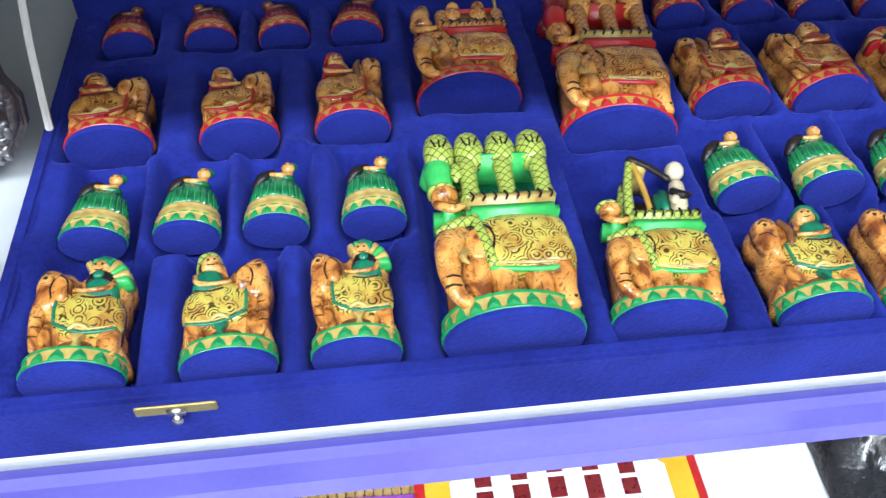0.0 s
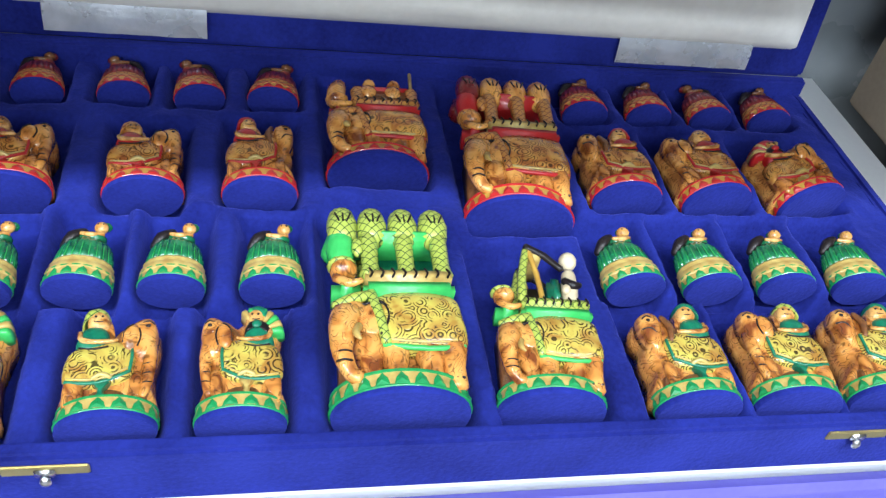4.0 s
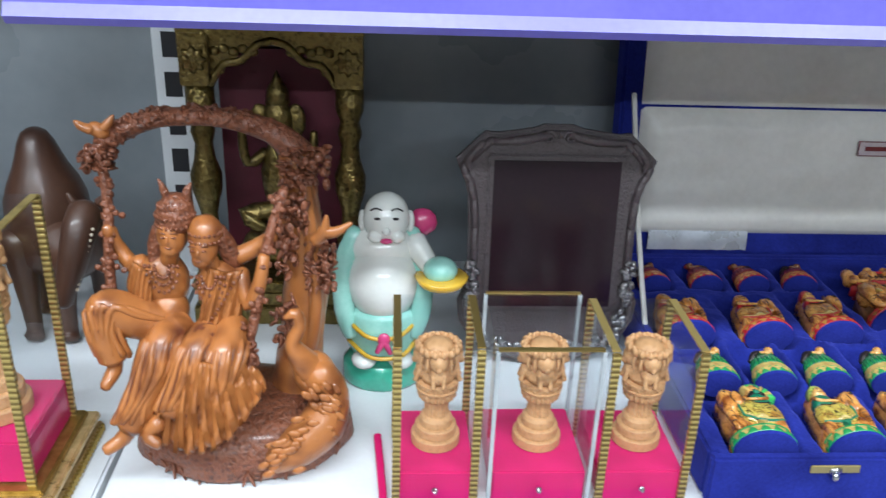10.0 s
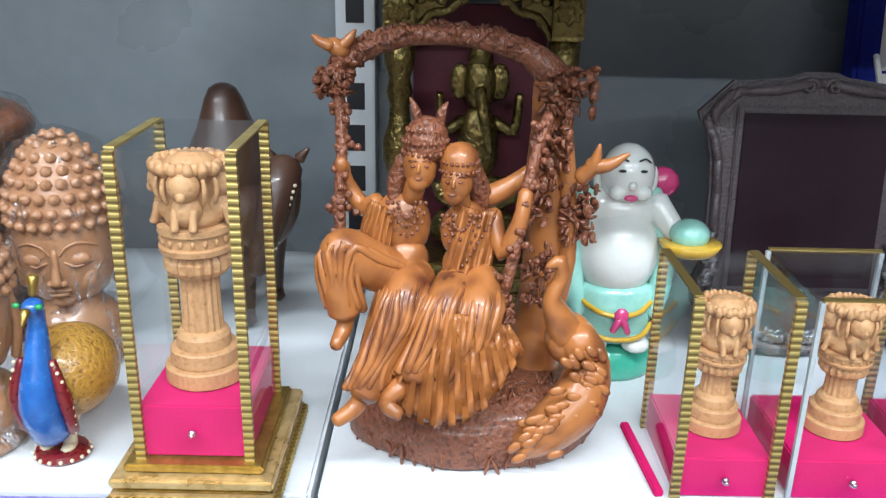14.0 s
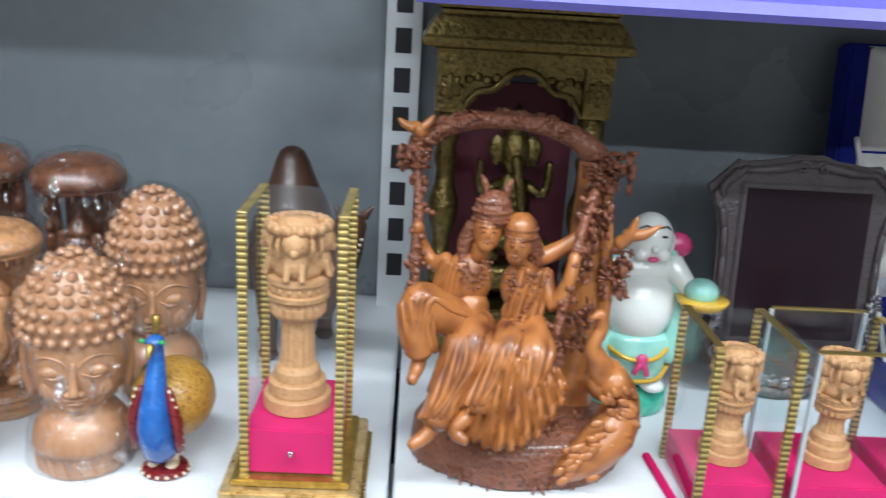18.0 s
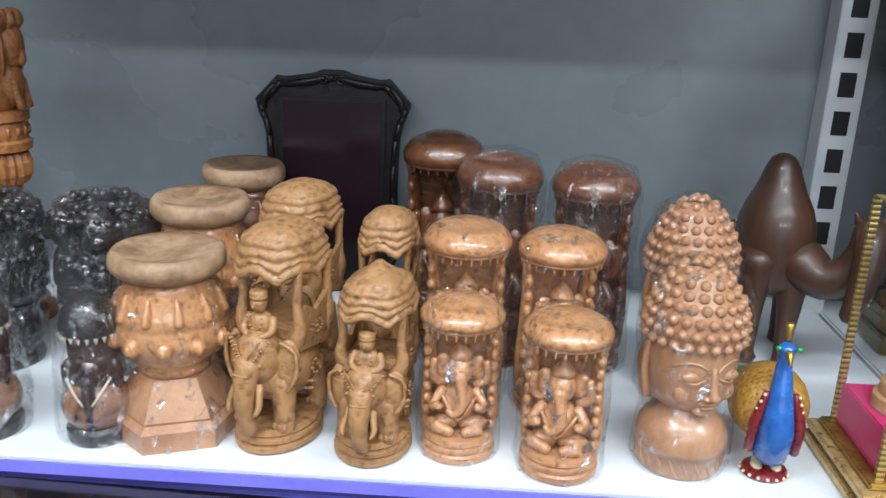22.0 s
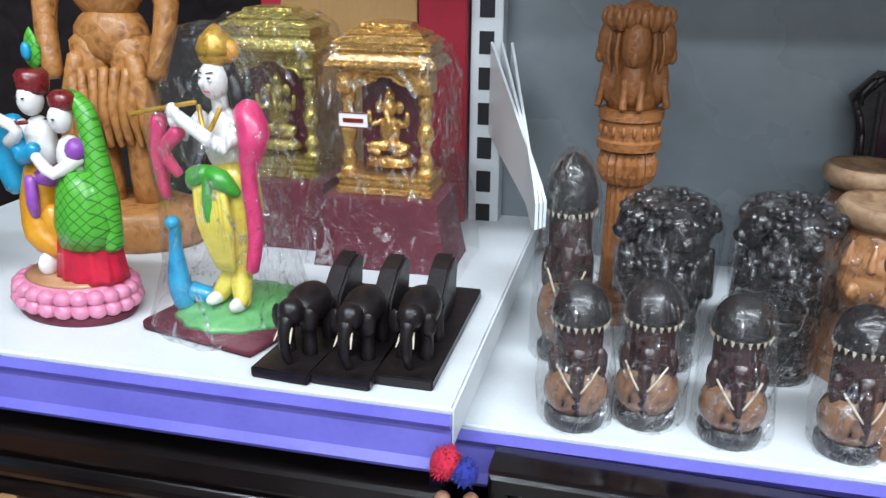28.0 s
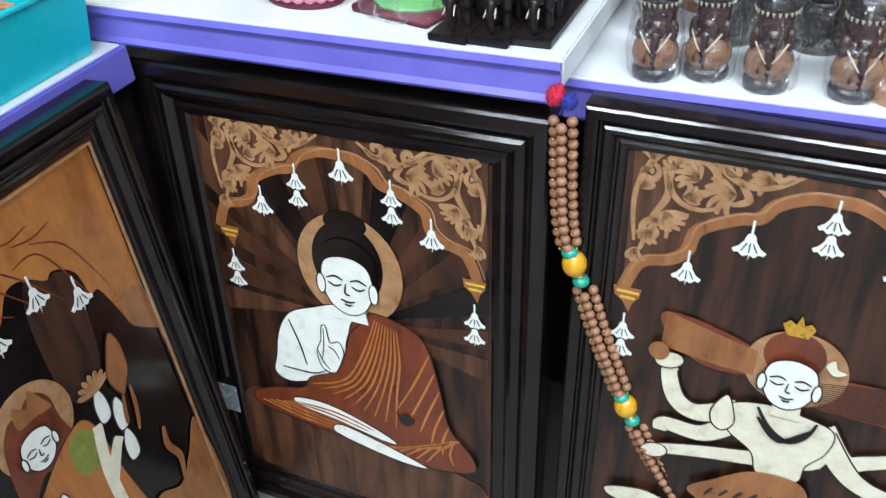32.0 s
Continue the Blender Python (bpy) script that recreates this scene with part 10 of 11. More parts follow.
lay.line([curve([(-0.118, 0.27), (-0.07, 0.272), (-0.045, 0.285)], 5), curve([(-0.098, 0.36), (-0.085, 0.32), (-0.078, 0.285)], 5), curve([(0.03, 0.405), (-0.005, 0.36), (-0.012, 0.33)], 5)], 0.002, DARKLINE, "drawn_line")
lay.lay(closed([(-0.052, 0.288), (-0.058, 0.315), (-0.05, 0.338), (-0.047, 0.362), (-0.040, 0.364), (-0.036, 0.338), (-0.022, 0.342), (-0.016, 0.325), (-0.024, 0.300), (-0.034, 0.284)], 5), IVORYINLAY, "inlaid_hand", "white inlaid raised hand")
lay.line([curve([(-0.052, 0.30), (-0.046, 0.33), (-0.044, 0.36)], 4), curve([(-0.040, 0.33), (-0.030, 0.325), (-0.024, 0.312)], 4), curve([(-0.056, 0.318), (-0.05, 0.30), (-0.04, 0.288)], 4)], 0.0016, DARKLINE, "drawn_line")
lay.lay([(-0.022, 0.41), (0.022, 0.41), (0.026, 0.385), (-0.028, 0.385)], IVORYINLAY, "inlaid_neck")
face(lay, 0.0, 0.440, 0.046)
lay.lay(closed([(-0.041, 0.452), (-0.040, 0.487), (-0.014, 0.510), (0.018, 0.510), (0.042, 0.486), (0.042, 0.452), (0.030, 0.477), (0.002, 0.486), (-0.028, 0.477)], 5), FRAMEWOOD, "hairline", "black inlaid hair")
lay.lay(closed([(0.058, 0.245), (0.064, 0.238), (0.072, 0.246), (0.085, 0.236), (0.078, 0.226), (0.066, 0.224)], 4), DARKLINE, "dark_leaf")
tagp = part("paper_tag", B(-0.024, -0.0135, 0.155, 0.022, -0.0125, 0.205), FOIL, pt, "crumpled silver tag stuck on the frame")
tagp.location = (-0.222, 0, 0.022)

# the dancing ascetic
st, board = picture(-0.594, -0.088, 0.470, 0.745, 0.046, "dark framed wood inlay of a dancing many-armed figure", 4, roll=0.8)
lay = Inlay(board)
arch_and_scrolls(lay, 0.185, 0.684, 0.542)
lay.du, lay.dv = -0.007, 0.017
for u, v, s, d in ((0.010, 0.655, 0.016, True), (-0.058, 0.617, 0.018, False), (-0.112, 0.571, 0.017, False), (0.076, 0.617, 0.018, False), (0.128, 0.571, 0.017, False)):
    bell(lay, u, v, s, d)
hair = []
for i in range(15):
    k = i / 14
    hair.append(curve([(-0.028, 0.452 + 0.030 * k), (-0.07, 0.455 + 0.036 * k), (-0.125, 0.462 + 0.045 * k)], 5))
    hair.append(curve([(0.036, 0.425 + 0.036 * k), (0.09, 0.428 + 0.042 * k), (0.168, 0.432 + 0.05 * k)], 5))
lay.lay(closed([(-0.028, 0.452), (-0.08, 0.448), (-0.120, 0.478), (-0.128, 0.505), (-0.09, 0.504), (-0.028, 0.482)], 5), PADAUK, "inlaid_hair", "brown streaming hair")
lay.lay(closed([(0.030, 0.43), (0.09, 0.425), (0.165, 0.428), (0.17, 0.478), (0.10, 0.472), (0.034, 0.465)], 5), PADAUK, "inlaid_hair", "brown streaming hair")
lay.line(hair[::2], 0.0034, TEAK, "hair_lock", "teak hair lock")
lay.line(hair[1::2], 0.0016, DARKLINE, "hair_gap")
lay.lay(oval(0.010, 0.470, 0.050, 0.048, 32), MAPLE, "halo", "pale maple halo")
lay.lay(oval(0.006, 0.488, 0.030, 0.030, 24), PADAUK, "inlaid_hair", "brown top hair")
lay.lay([(-0.006, 0.512), (-0.012, 0.524), (-0.006, 0.530), (0.0, 0.526), (0.004, 0.538), (0.008, 0.526), (0.014, 0.530), (0.019, 0.524), (0.014, 0.512)], FIGURE_GOLD, "crown", "golden crown")
arms = (
    [(-0.034, 0.400), (-0.075, 0.380), (-0.100, 0.392), (-0.112, 0.425), (-0.110, 0.438)],
    [(-0.030, 0.385), (-0.065, 0.352), (-0.108, 0.352), (-0.112, 0.340)],
    [(0.050, 0.404), (0.078, 0.366), (0.10, 0.372), (0.15, 0.398)],
    [(0.046, 0.392), (0.05, 0.355), (0.0, 0.338), (-0.06, 0.325), (-0.108, 0.312)],
    [(0.052, 0.395), (0.09, 0.345), (0.13, 0.330), (0.160, 0.345)],
)
for a in arms:
    bm = bmesh.new()
    q = lay.at(curve(a, 6))
    ribbon(bm, q, [0.0295 - 0.012 * i / len(q) for i in range(len(q))], lay.y, 0.0007)
    part("scored_outline", bm, DARKLINE, lay.parent)
    lay.y -= 0.0003
    bm = bmesh.new()
    ribbon(bm, q, [0.026 - 0.012 * i / len(q) for i in range(len(q))], lay.y, 0.0008)
    part("inlaid_arm", bm, CREAMINLAY, lay.parent, "cream inlaid arm")
    lay.y -= 0.00005
    lay.line([[(a[-2][0] - 0.010, a[-2][1] - 0.008), (a[-2][0] + 0.010, a[-2][1] + 0.008)], [(a[1][0] - 0.011, a[1][1] - 0.010), (a[1][0] + 0.011, a[1][1] + 0.010)]], 0.004, EBONY, "bracelet", "dark bead bracelet")
lay.lay(closed([(-0.045, 0.405), (-0.01, 0.418), (0.03, 0.414), (0.062, 0.402), (0.060, 0.370), (0.045, 0.345), (0.040, 0.318), (0.0, 0.315), (-0.012, 0.345), (-0.042, 0.370)], 5), CREAMINLAY, "inlaid_torso", "cream inlaid torso")
lay.lay(closed([(-0.058, 0.372), (-0.062, 0.390), (-0.055, 0.410), (-0.047, 0.418), (-0.040, 0.402), (-0.036, 0.380), (-0.046, 0.366)], 5), CREAMINLAY, "inlaid_hand", "cream inlaid raised palm")
for u, v in ((-0.114, 0.446), (-0.115, 0.308), (0.158, 0.402), (0.165, 0.35)):
    lay.lay(oval(u, v, 0.016, 0.011, 16, 20), CREAMINLAY, "inlaid_hand", "cream inlaid hand")
lay.lay(oval(-0.126, 0.456, 0.011, 0.012, 18), TEAK, "drum", "teak drum")
lay.lay(closed([(-0.165, 0.225), (-0.12, 0.238), (-0.08, 0.232), (-0.04, 0.262), (0.01, 0.285), (0.02, 0.255), (-0.03, 0.225), (-0.08, 0.210), (-0.15, 0.208)], 5), CREAMINLAY, "inlaid_leg", "cream inlaid raised leg")
lay.lay(closed([(0.0, 0.26), (0.05, 0.26), (0.06, 0.20), (0.04, 0.12), (0.05, 0.085), (0.02, 0.085), (0.015, 0.13), (0.02, 0.20)], 5), CREAMINLAY, "inlaid_leg", "cream inlaid standing leg")
lay.lay(closed([(-0.005, 0.318), (0.045, 0.318), (0.062, 0.28), (0.066, 0.235), (0.02, 0.232), (-0.03, 0.240), (-0.07, 0.262), (-0.045, 0.288)], 5), TEAK, "inlaid_kilt", "striped teak kilt")
lay.line([curve([(-0.05 + 0.016 * i, 0.262 + 0.004 * i), (-0.042 + 0.016 * i, 0.276 + 0.003 * i)], 3) for i in range(7)] + [curve([(-0.02 + 0.012 * i, 0.25), (-0.014 + 0.012 * i, 0.262)], 3) for i in range(6)], 0.004, DARKLINE, "kilt_stripe")
lay.line([curve([(-0.016, 0.414), (0.0, 0.388), (0.02, 0.376), (0.036, 0.388), (0.044, 0.410)], 5), curve([(-0.014, 0.40), (0.012, 0.374), (0.04, 0.398)], 5)], 0.006, EBONY, "necklace", "dark bead necklace")
lay.lay([(-0.002, 0.432), (0.024, 0.432), (0.026, 0.408), (-0.004, 0.408)], CREAMINLAY, "inlaid_neck")
face(lay, 0.008, 0.452, 0.033)
lay.lay(closed([(0.036, 0.489), (0.045, 0.479), (0.056, 0.484), (0.047, 0.487), (0.043, 0.497)], 4), CREAMINLAY, "crescent", "white crescent")
gold_string = bmesh.new()
limb(gold_string, [(-0.23, -0.002, 0.7425), (0.0, -0.003, 0.743), (0.23, -0.002, 0.7425)], 0.0016, 6)
part("gold_string", gold_string, FOIL, st, "thin gold string along the top rail", smooth=True)

# the third picture stands in front of the corner shelf and faces along the aisle
ct, board = picture(-1.300, -0.36, 0.470, 0.738, 0.044, "dark framed wood inlay with an orange sky and a kneeling figure", 3, rz=90)
lay = Inlay(board)
SKYWOOD = mat("swirled_orange_veneer", (0.44, 0.17, 0.045), (0.25, 0.085, 0.022), 0.3, scale=24, fine=140, stretch=(1, 1, 0.4), bump=0.03, coat=0.1)
lay.lay([(-0.188, 0.42), (0.182, 0.42), (0.182, 0.69), (-0.188, 0.69)], SKYWOOD, "sky", "swirled orange veneer sky")
lay.line([curve([(-0.05 + 0.03 * i, 0.62 + 0.012 * (i % 3)), (-0.02 + 0.032 * i, 0.605 + 0.01 * (i % 2)), (0.02 + 0.03 * i, 0.575 - 0.012 * i)], 6) for i in range(5)] + [curve([(0.03, 0.655), (0.05, 0.648), (0.075, 0.652)], 5), curve([(0.05, 0.642), (0.075, 0.636), (0.10, 0.640)], 5)], 0.0022, PADAUK, "grain_line", "darker grain swirl")
lay.lay(closed([(0.182, 0.40), (0.182, 0.49), (0.150, 0.50), (0.138, 0.46), (0.15, 0.42)], 4), TEAK, "hill", "brown veneer hill")
lay.lay([(-0.188, 0.05)] + curve([(-0.188, 0.56), (-0.15, 0.595), (-0.11, 0.575), (-0.07, 0.60), (-0.02, 0.58), (0.0, 0.575), (0.025, 0.605), (0.05, 0.60), (0.062, 0.575), (0.080, 0.590), (0.105, 0.570), (0.112, 0.535), (0.125, 0.530), (0.14, 0.485), (0.150, 0.455), (0.182, 0.425)], 5) + [(0.182, 0.05)], FRAMEWOOD, "tree_shade", "black veneer canopy")
lay.lay(closed([(0.045, 0.60), (0.07, 0.585), (0.085, 0.585), (0.10, 0.56), (0.09, 0.46), (0.06, 0.42), (0.03, 0.45), (0.03, 0.55)], 5), ROSEWOOD, "tree_trunk", "dark grained tree trunk")
for q, v in ((-0.13, 0.565), (-0.07, 0.58), (-0.01, 0.575), (0.050, 0.588), (0.098, 0.552)):
    bell(lay, q, v, 0.019)
lay.lay(oval(-0.018, 0.448, 0.052, 0.056, 32), MAPLE, "halo", "pale tan halo")
lay.lay(closed([(-0.068, 0.36), (-0.062, 0.44), (-0.045, 0.475), (-0.025, 0.480), (-0.004, 0.488), (0.012, 0.468), (0.014, 0.43), (0.030, 0.36), (0.0, 0.35), (-0.03, 0.39)], 5), PADAUK, "inlaid_hair", "red-brown inlaid hair")
lay.lay(closed([(-0.034, 0.462), (-0.03, 0.490), (-0.016, 0.476), (-0.006, 0.494), (0.004, 0.474), (0.010, 0.455), (-0.012, 0.460)], 4), TEAK, "crown", "brown inlaid crown")
lay.lay(closed([(-0.10, 0.08), (-0.085, 0.22), (-0.075, 0.33), (-0.04, 0.375), (0.02, 0.41), (0.045, 0.39), (0.055, 0.30), (0.07, 0.20), (0.08, 0.08)], 5), ORANGEWOOD, "inlaid_robe", "orange-brown robe")
lay.lay(closed([(0.004, 0.345), (0.002, 0.385), (0.018, 0.402), (0.036, 0.392), (0.040, 0.36), (0.030, 0.335)], 5), mat("olive_inlay", (0.22, 0.24, 0.05), (0.15, 0.16, 0.03), 0.32, scale=60, bump=0.03, coat=0.1), "inlaid_sleeve", "olive green sleeve")
for a in ([(0.030, 0.10), (0.034, 0.22), (0.036, 0.32), (0.048, 0.385)], [(0.036, 0.30), (0.058, 0.335), (0.068, 0.345)]):
    bm = bmesh.new()
    q = curve(a, 6)
    ribbon(bm, q, [0.018 - 0.004 * i / len(q) for i in range(len(q))], lay.y, 0.0008)
    part("inlaid_arm", bm, CREAMINLAY, lay.parent, "cream inlaid arm")
    lay.y -= 0.00005
for u, v in ((0.064, 0.402), (0.082, 0.372), (0.078, 0.322), (-0.030, 0.325), (-0.072, 0.30)):
    lay.lay(closed([(u - 0.009, v - 0.022), (u - 0.010, v + 0.004), (u - 0.003, v + 0.022), (u + 0.004, v + 0.024), (u + 0.009, v + 0.002), (u + 0.006, v - 0.022)], 4), IVORYINLAY, "inlaid_hand", "white inlaid hand")
for i in range(7):
    a = radians(25 + 22 * i)
    lay.lay(closed([(0.064, 0.424), (0.064 + 0.022 * math.cos(a - 0.16), 0.424 + 0.022 * math.sin(a - 0.16)), (0.064 + 0.028 * math.cos(a), 0.424 + 0.028 * math.sin(a)), (0.064 + 0.022 * math.cos(a + 0.16), 0.424 + 0.022 * math.sin(a + 0.16))], 3), MAPLE, "lotus_petal", "tan lotus petal")
lay.lay(closed([(0.094, 0.392), (0.084, 0.425), (0.098, 0.462), (0.110, 0.478), (0.118, 0.455), (0.116, 0.42), (0.104, 0.40)], 5), TEAK, "inlaid_leaf", "brown peepal leaf")
lay.line([curve([(0.094, 0.392), (0.088, 0.37), (0.084, 0.352)], 4), curve([(0.108, 0.395), (0.104, 0.36), (0.096, 0.33)], 4)], 0.006, TEAK, "leaf_stem", "brown stem")
lay.lay(closed([(0.06, 0.06), (0.062, 0.19), (0.085, 0.215), (0.12, 0.195), (0.15, 0.225), (0.182, 0.26), (0.182, 0.06)], 5), TEAK, "deer_back", "brown inlaid deer")
lay.line([curve([(0.128, 0.20), (0.135, 0.235), (0.124, 0.27), (0.128, 0.30)], 6)], 0.010, TEAK, "deer_tail", "brown curling tail")
face(lay, -0.026, 0.424, 0.027)
edge = bmesh.new()
ribbon(edge, [(-0.186, 0.69), (0.183, 0.69), (0.183, 0.05)], 0.0045, lay.y, 0.0006)
part("inlay_border", edge, MAPLE, board, "pale inlaid border line")

# ---- prayer beads with pompons, hung from the shelf ends ----
BEADWOOD = mat("sandal_bead", (0.34, 0.17, 0.10), (0.24, 0.11, 0.06), 0.5, scale=200, bump=0.15, vary=0.12)
TURQ = mat("turquoise_bead", (0.02, 0.34, 0.24), (0.01, 0.25, 0.18), 0.25, scale=120, coat=0.5)
AMBERBEAD = mat("amber_yellow_bead", (0.66, 0.36, 0.02), (0.55, 0.27, 0.01), 0.25, scale=90, coat=0.5)
WOOL = {n: mat(n + "_wool", c, None, 0.9, scale=300, bump=0.6, sheen=0.05) for n, c in (("crimson", (0.55, 0.012, 0.05)), ("navy", (0.02, 0.03, 0.28)), ("pink", (0.80, 0.02, 0.24)), ("lemon", (0.72, 0.56, 0.05)))}
BEAD = bpy.data.meshes.new("bead")
tmp = ball(bmesh.new(), 0, 0, 0, 0.0056, n=10)
finish(tmp, True)
tmp.to_mesh(BEAD)
BEAD.materials.append(BEADWOOD)
SPACER = bpy.data.meshes.new("spacer_bead")
tmp = ball(bmesh.new(), 0, 0, 0, 0.0018, n=8)
finish(tmp, True)
tmp.to_mesh(SPACER)
SPACER.materials.append(GOLD)


def pompon(parent, name, x, y, z, r, colour, seed):
    bm = bmesh.new()
    rnd = random.Random(seed)
    ball(bm, 0, 0, 0, r * 0.8, n=14)
    for i in range(260):
        d = Vector((rnd.gauss(0, 1), rnd.gauss(0, 1), rnd.gauss(0, 1))).normalized()
        s = d.cross(Vector((0.3, 0.5, 0.8))).normalized() * r * 0.07
        a = bm.verts.new(d * r * 0.7 + s)
        b = bm.verts.new(d * r * 0.7 - s)
        c = bm.verts.new(d * r * rnd.uniform(0.95, 1.12))
        bm.faces.new((a, b, c))
    ob = part(name, bm, WOOL[colour], parent, colour + " wool tuft")
    ob.location = (x, y, z)
    return ob


def mala(x, y, z, path, label, tufts):
    t = thing("bead_garland", x, y, z, label, "bead garland")
    for i, (c, dx, dz, r) in enumerate(tufts):
        pompon(t, "wool_tuft", dx, -0.002 * i, dz, r, c, 60 + i)
    length = [0.0]
    P = [Vector((u, -0.004, v)) for u, v in curve(path, 10)]
    for a, b in zip(P, P[1:]):
        length.append(length[-1] + (b - a).length)

    def at(s):
        for k in range(len(P) - 1):
            if length[k + 1] >= s:
                f = (s - length[k]) / max(length[k + 1] - length[k], 1e-6)
                return P[k].lerp(P[k + 1], f), (P[k + 1] - P[k]).normalized()
        return P[-1], (P[-1] - P[-2]).normalized()

    s = 0.022
    group = 0.166
    k = 0
    while s < length[-1]:
        p, d = at(s)
        n = Vector((d.z, 0, -d.x))
        if s > group:
            for q, (m, r, st) in enumerate(((TURQ, 0.0095, 0.015), (AMBERBEAD, 0.0135, 0.022), (TURQ, 0.0095, 0.015))):
                p, d = at(s)
                bd = part("large_bead", ball(bmesh.new(), 0, 0, 0, r, r, r * (1.15 if q == 1 else 0.8), 16), m, t, ("turquoise bead", "amber yellow bead", "turquoise bead")[q], smooth=True)
                bd.location = p
                ring = part("gold_ring", lathe([(0.006, -0.001), (0.0075, 0), (0.006, 0.001)], 16), GOLD, t)
                ring.location = p - d * (r * 0.95)
                s += st
            group = s + 0.150
            continue
        for q, side in enumerate((-0.0092, 0.0, 0.0092)):
            o = new("bead", BEAD)
            o.parent = t
            o.location = p + n * side + Vector((0, (0.003, -0.003, 0.003)[q], 0)) + d * (0.0, 0.005, 0.0)[q]
            o = new("spacer_bead", SPACER)
            o.parent = t
            o.location = p + n * side + d * 0.0066 + Vector((0, -0.001, 0))
        s += 0.0116
        k += 1
    return t


mala(-0.838, -0.062, 0.757, [(0, 0), (0.004, -0.03), (0.006, -0.10), (0.012, -0.158), (0.030, -0.21), (0.055, -0.29), (0.092, -0.385), (0.135, -0.475), (0.185, -0.55)], "brown bead garland with turquoise and amber beads on a pompon", (("crimson", -0.004, 0.004, 0.0125), ("navy", 0.009, 0.0, 0.0105)))
mala(-0.338, -0.060, 0.741, [(0, 0), (-0.004, -0.03), (-0.006, -0.10), (-0.008, -0.2)], "brown wooden bead garland hung by a pink and yellow pompon", (("pink", 0.005, 0.002, 0.0125), ("lemon", -0.009, -0.005, 0.010)))

# ---- goods on the low shelf under the chess set ----
LZ = 0.60
low = thing("low_shelf", 0.35, 0, 0, "white low shelf loaded with cloth, mats and a book", "shelf")
part("shelf_board", B(-0.55, -0.10, LZ - 0.03, 1.2, 0.36, LZ, bevel=0.002), WHITE, low)
PAPER = mat("white_card", (0.78, 0.79, 0.80), (0.72, 0.73, 0.74), 0.5, scale=8, bump=0.02)
bk = thing("printed_book", 0.660, 0.005, LZ, "white book lying flat with a yellow and red scalloped border", "book", rz=-1)
part("cover", B(-0.087, -0.10, 0.001, 0.087, 0.075, 0.011, bevel=0.001), RED, bk, "red card border")
part("yellow_panel", B(-0.081, -0.10, 0.0112, 0.081, 0.069, 0.0118), mat("book_yellow", (0.70, 0.42, 0.03), (0.6, 0.34, 0.02), 0.4), bk)
wp = [(-0.066, -0.100), (0.066, -0.100)] + [(0.066, 0.035), (0.060, 0.040), (0.058, 0.050), (0.046, 0.053), (0.040, 0.060)] + [(-0.040, 0.060), (-0.046, 0.053), (-0.058, 0.050), (-0.060, 0.040), (-0.066, 0.035)]
bm = slab([(u, v) for u, v in wp], 0, 0.0005)
bm.transform(Matrix(((1, 0, 0, 0), (0, 0, 1, 0), (0, 1, 0, 0), (0, 0, 0, 1))))
wpan = part("white_panel", bm, PAPER, bk, "white scalloped title panel")
wpan.location = (0, 0, 0.0119)
rnd = random.Random(8)
for col in range(5):
    u = -0.046 + 0.022 * col
    v = 0.048 - (0.006 if col in (0, 4) else 0)
    while v > -0.09:
        s = rnd.uniform(0.010, 0.018)
        bar = part("title_bar", B(u - 0.005, v - s, 0.0125, u + 0.005, v, 0.0129, bevel=0.0001), DARKRED, bk)
        v -= s + 0.003
tagged(part("card_sheet", B(0.56, 0.02, LZ + 0.0005, 0.835, 0.13, LZ + 0.0009), PAPER), "plain white card sheet under the book", "card")


def cloth(name, x, y, w, d, h, m, label, seed, n=46):
    bm = bmesh.new()
    rows = []
    for j in range(n + 1):
        row = []
        for i in range(n + 1):
            u, v = i / n * 2 - 1, j / n * 2 - 1
            e = max(0.0, 1 - max(abs(u), abs(v)) ** 3)
            k = noise.noise(Vector((u * 2.2 + seed, v * 2.2, 0))) + 0.5 * noise.noise(Vector((u * 5 + seed, v * 5, 2)))
            q = 1 + 0.10 * noise.noise(Vector((u * 2, v * 2, seed)))
            row.append(bm.verts.new((u * w / 2 * q, v * d / 2 * q, 0.002 + h * e ** 0.5 * (0.62 + 0.38 * k))))
        rows.append(row)
    for a, b in zip(rows, rows[1:]):
        for i in range(n):
            bm.faces.new((a[i], a[i + 1], b[i + 1], b[i]))
    ob = part(name, bm, m, smooth=True)
    ob.location = (x, y, LZ)
    return tagged(ob, label, "cloth")


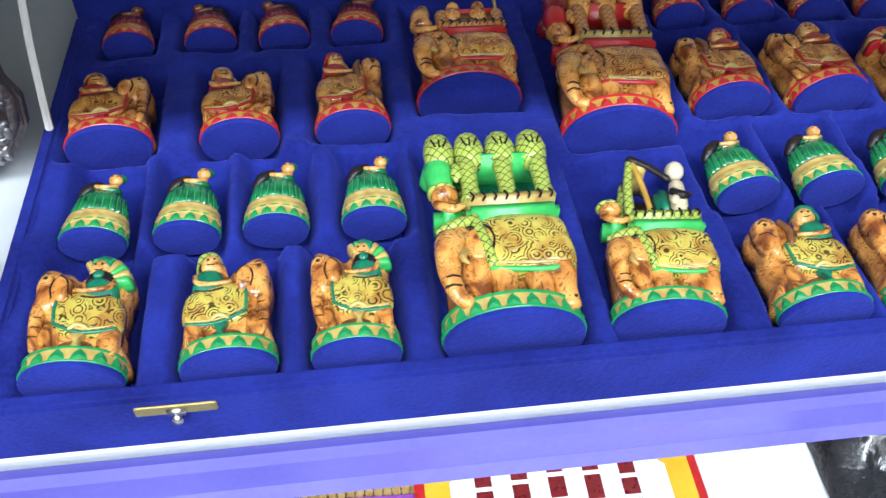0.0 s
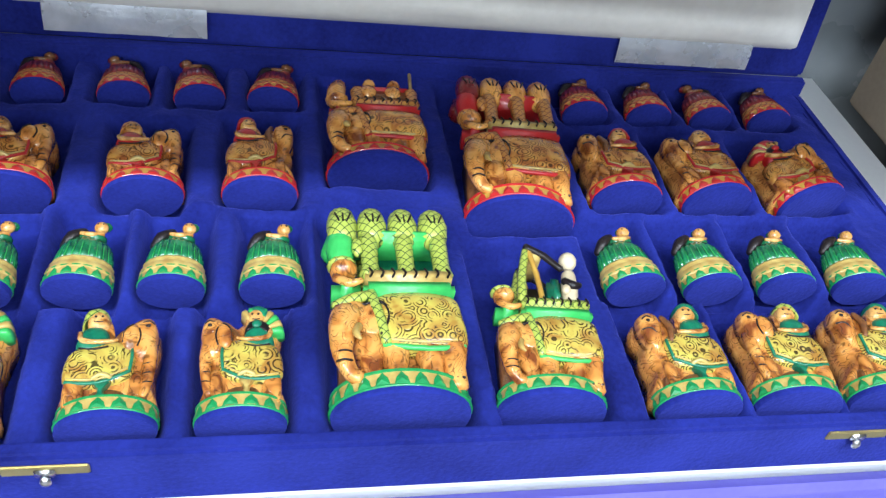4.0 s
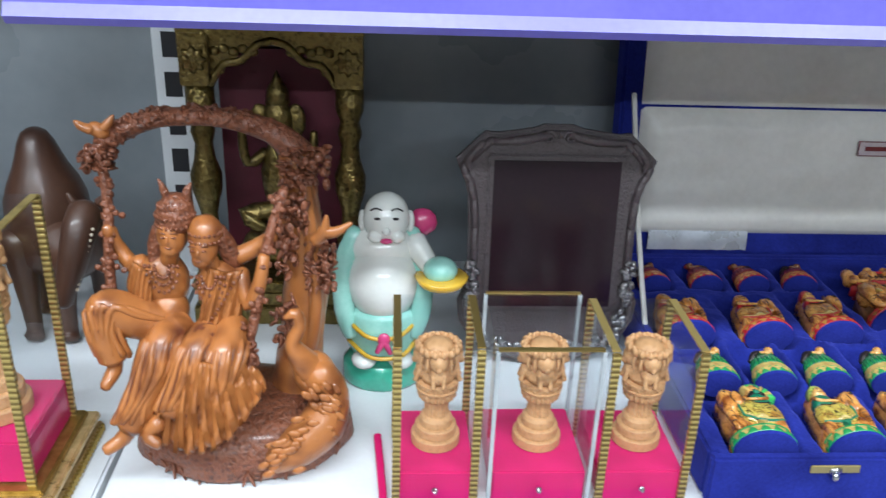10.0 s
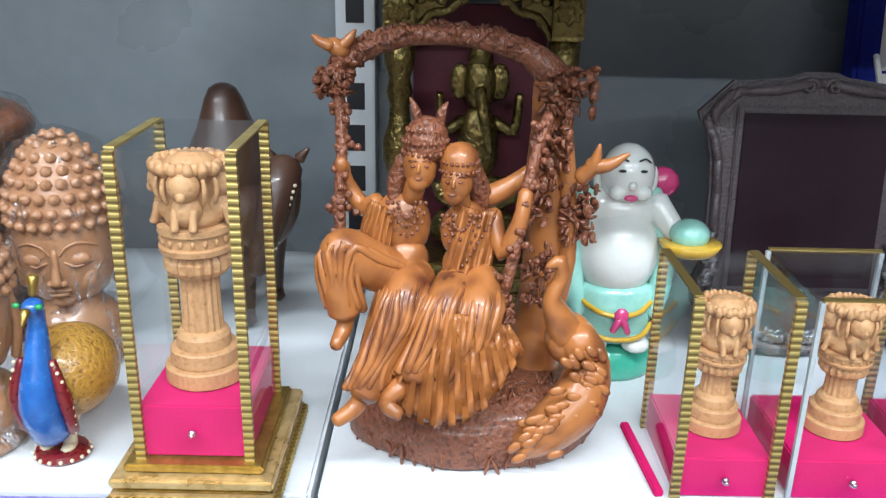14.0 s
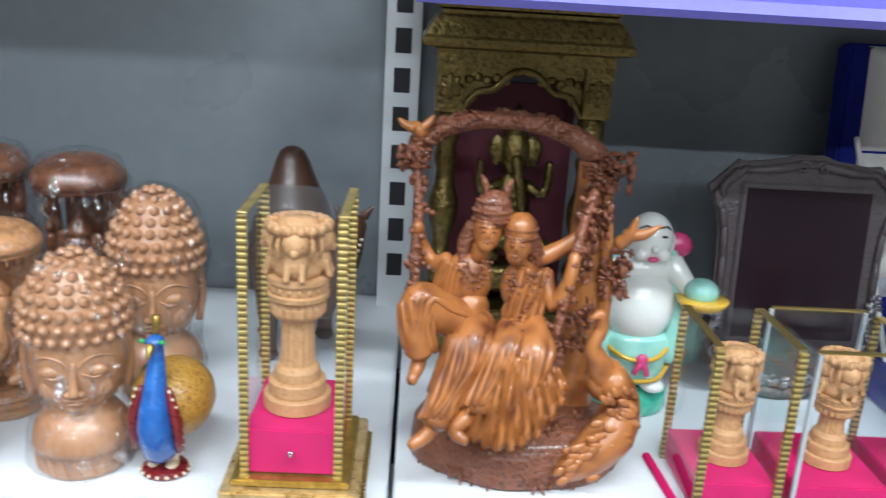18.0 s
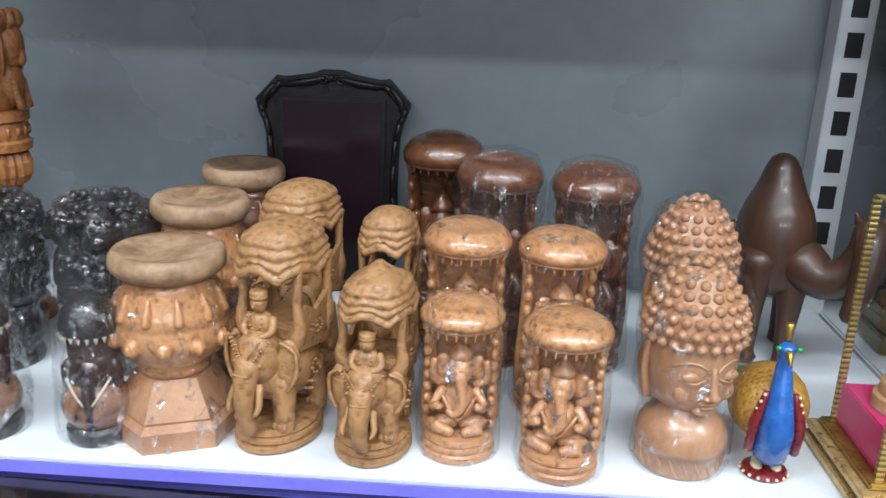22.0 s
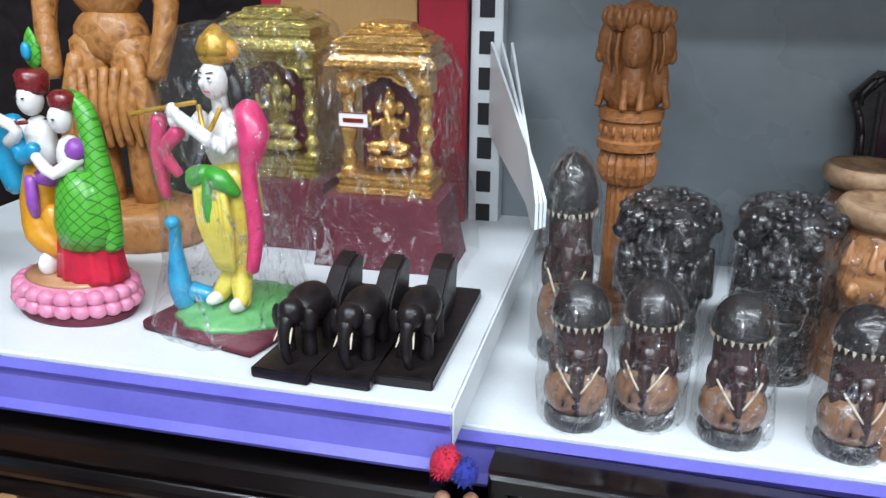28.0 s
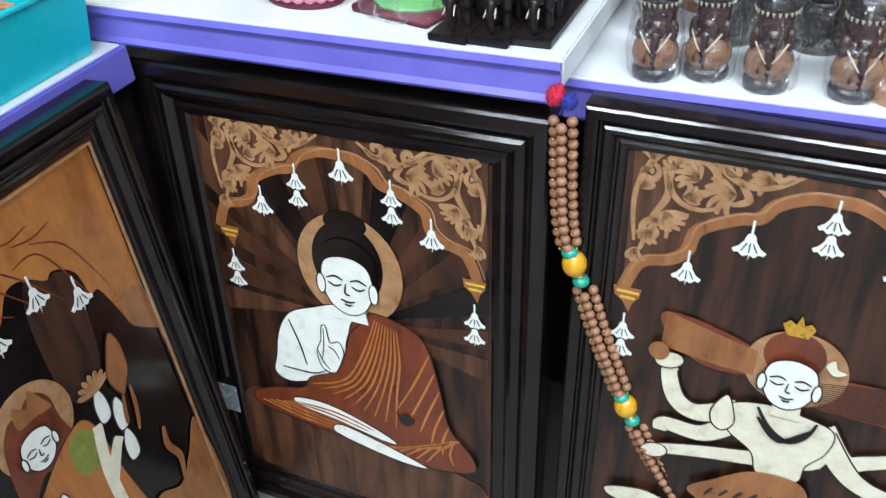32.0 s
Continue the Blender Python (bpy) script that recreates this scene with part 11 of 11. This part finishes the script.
cloth("folded_cloth", 0.36, 0.02, 0.30, 0.26, 0.045, mat("navy_cotton", (0.012, 0.014, 0.035), (0.006, 0.007, 0.02), 0.8, fine=700, bump=0.3), "crumpled navy black cotton cloth", 1.3)
cloth("pink_cloth", 0.405, 0.075, 0.15, 0.10, 0.066, mat("magenta_cotton", (0.48, 0.01, 0.16), (0.36, 0.008, 0.12), 0.75, fine=600, bump=0.3), "crumpled magenta cloth on the navy cloth", 4.1)
STRAW = mat("woven_straw", (0.46, 0.30, 0.11), (0.30, 0.18, 0.05), 0.7, scale=120, fine=400, bump=0.6)
mt = thing("straw_mat", 0.520, 0.00, LZ, "woven straw mat with a dark stitched edge", "mat", rz=-3)
for i in range(22):
    part("straw_strip", B(-0.055 + 0.0055 * i, -0.09, 0.001 + 0.0012 * (i % 2), -0.0502 + 0.0055 * i, 0.08, 0.0035 + 0.0012 * (i % 2), bevel=0.0004), STRAW, mt)
part("edge_tape", B(-0.056, 0.030, 0.0062, 0.067, 0.042, 0.0072), VIOLET, mt, "purple edge tape")
bagm = mat("dark_bag_film", (0.03, 0.03, 0.035), (0.01, 0.01, 0.012), 0.18, scale=60, bump=0.9, coat=0.5)
cloth("plastic_bag", 0.925, 0.03, 0.20, 0.26, 0.05, bagm, "crumpled glossy dark plastic bag", 7.7)
cloth("green_cloth", -0.235, 0.04, 0.17, 0.20, 0.05, mat("dark_green_cotton", (0.01, 0.055, 0.015), (0.005, 0.03, 0.008), 0.8, fine=600), "folded dark green cloth in the shade", 9.2)
cloth("black_bag", -0.03, 0.04, 0.22, 0.22, 0.06, bagm, "glossy black plastic bag in the shade", 11.5)
# dark board added so the gaps beside the pictures stay dark
tagged(part("low_back", B(-1.80, 0.30, 0.0, 1.6, 0.31, 0.70), EBONY), "dark board added to keep the space under the shelves dark", "panel", kind="structure")
tagged(part("storage_box", B(1.03, 0.10, SHELF + 0.0005, 1.30, 0.34, SHELF + 0.22, bevel=0.003), mat("brown_card", (0.42, 0.33, 0.24), (0.34, 0.26, 0.19), 0.7, scale=12)), "plain brown cardboard box beside the chess set", "box")
tagged(part("corner_back", B(-1.80, -1.25, 0.0, -1.40, 0.29, 0.70), EBONY), "dark base closing the space under the corner shelf", "panel", kind="structure")
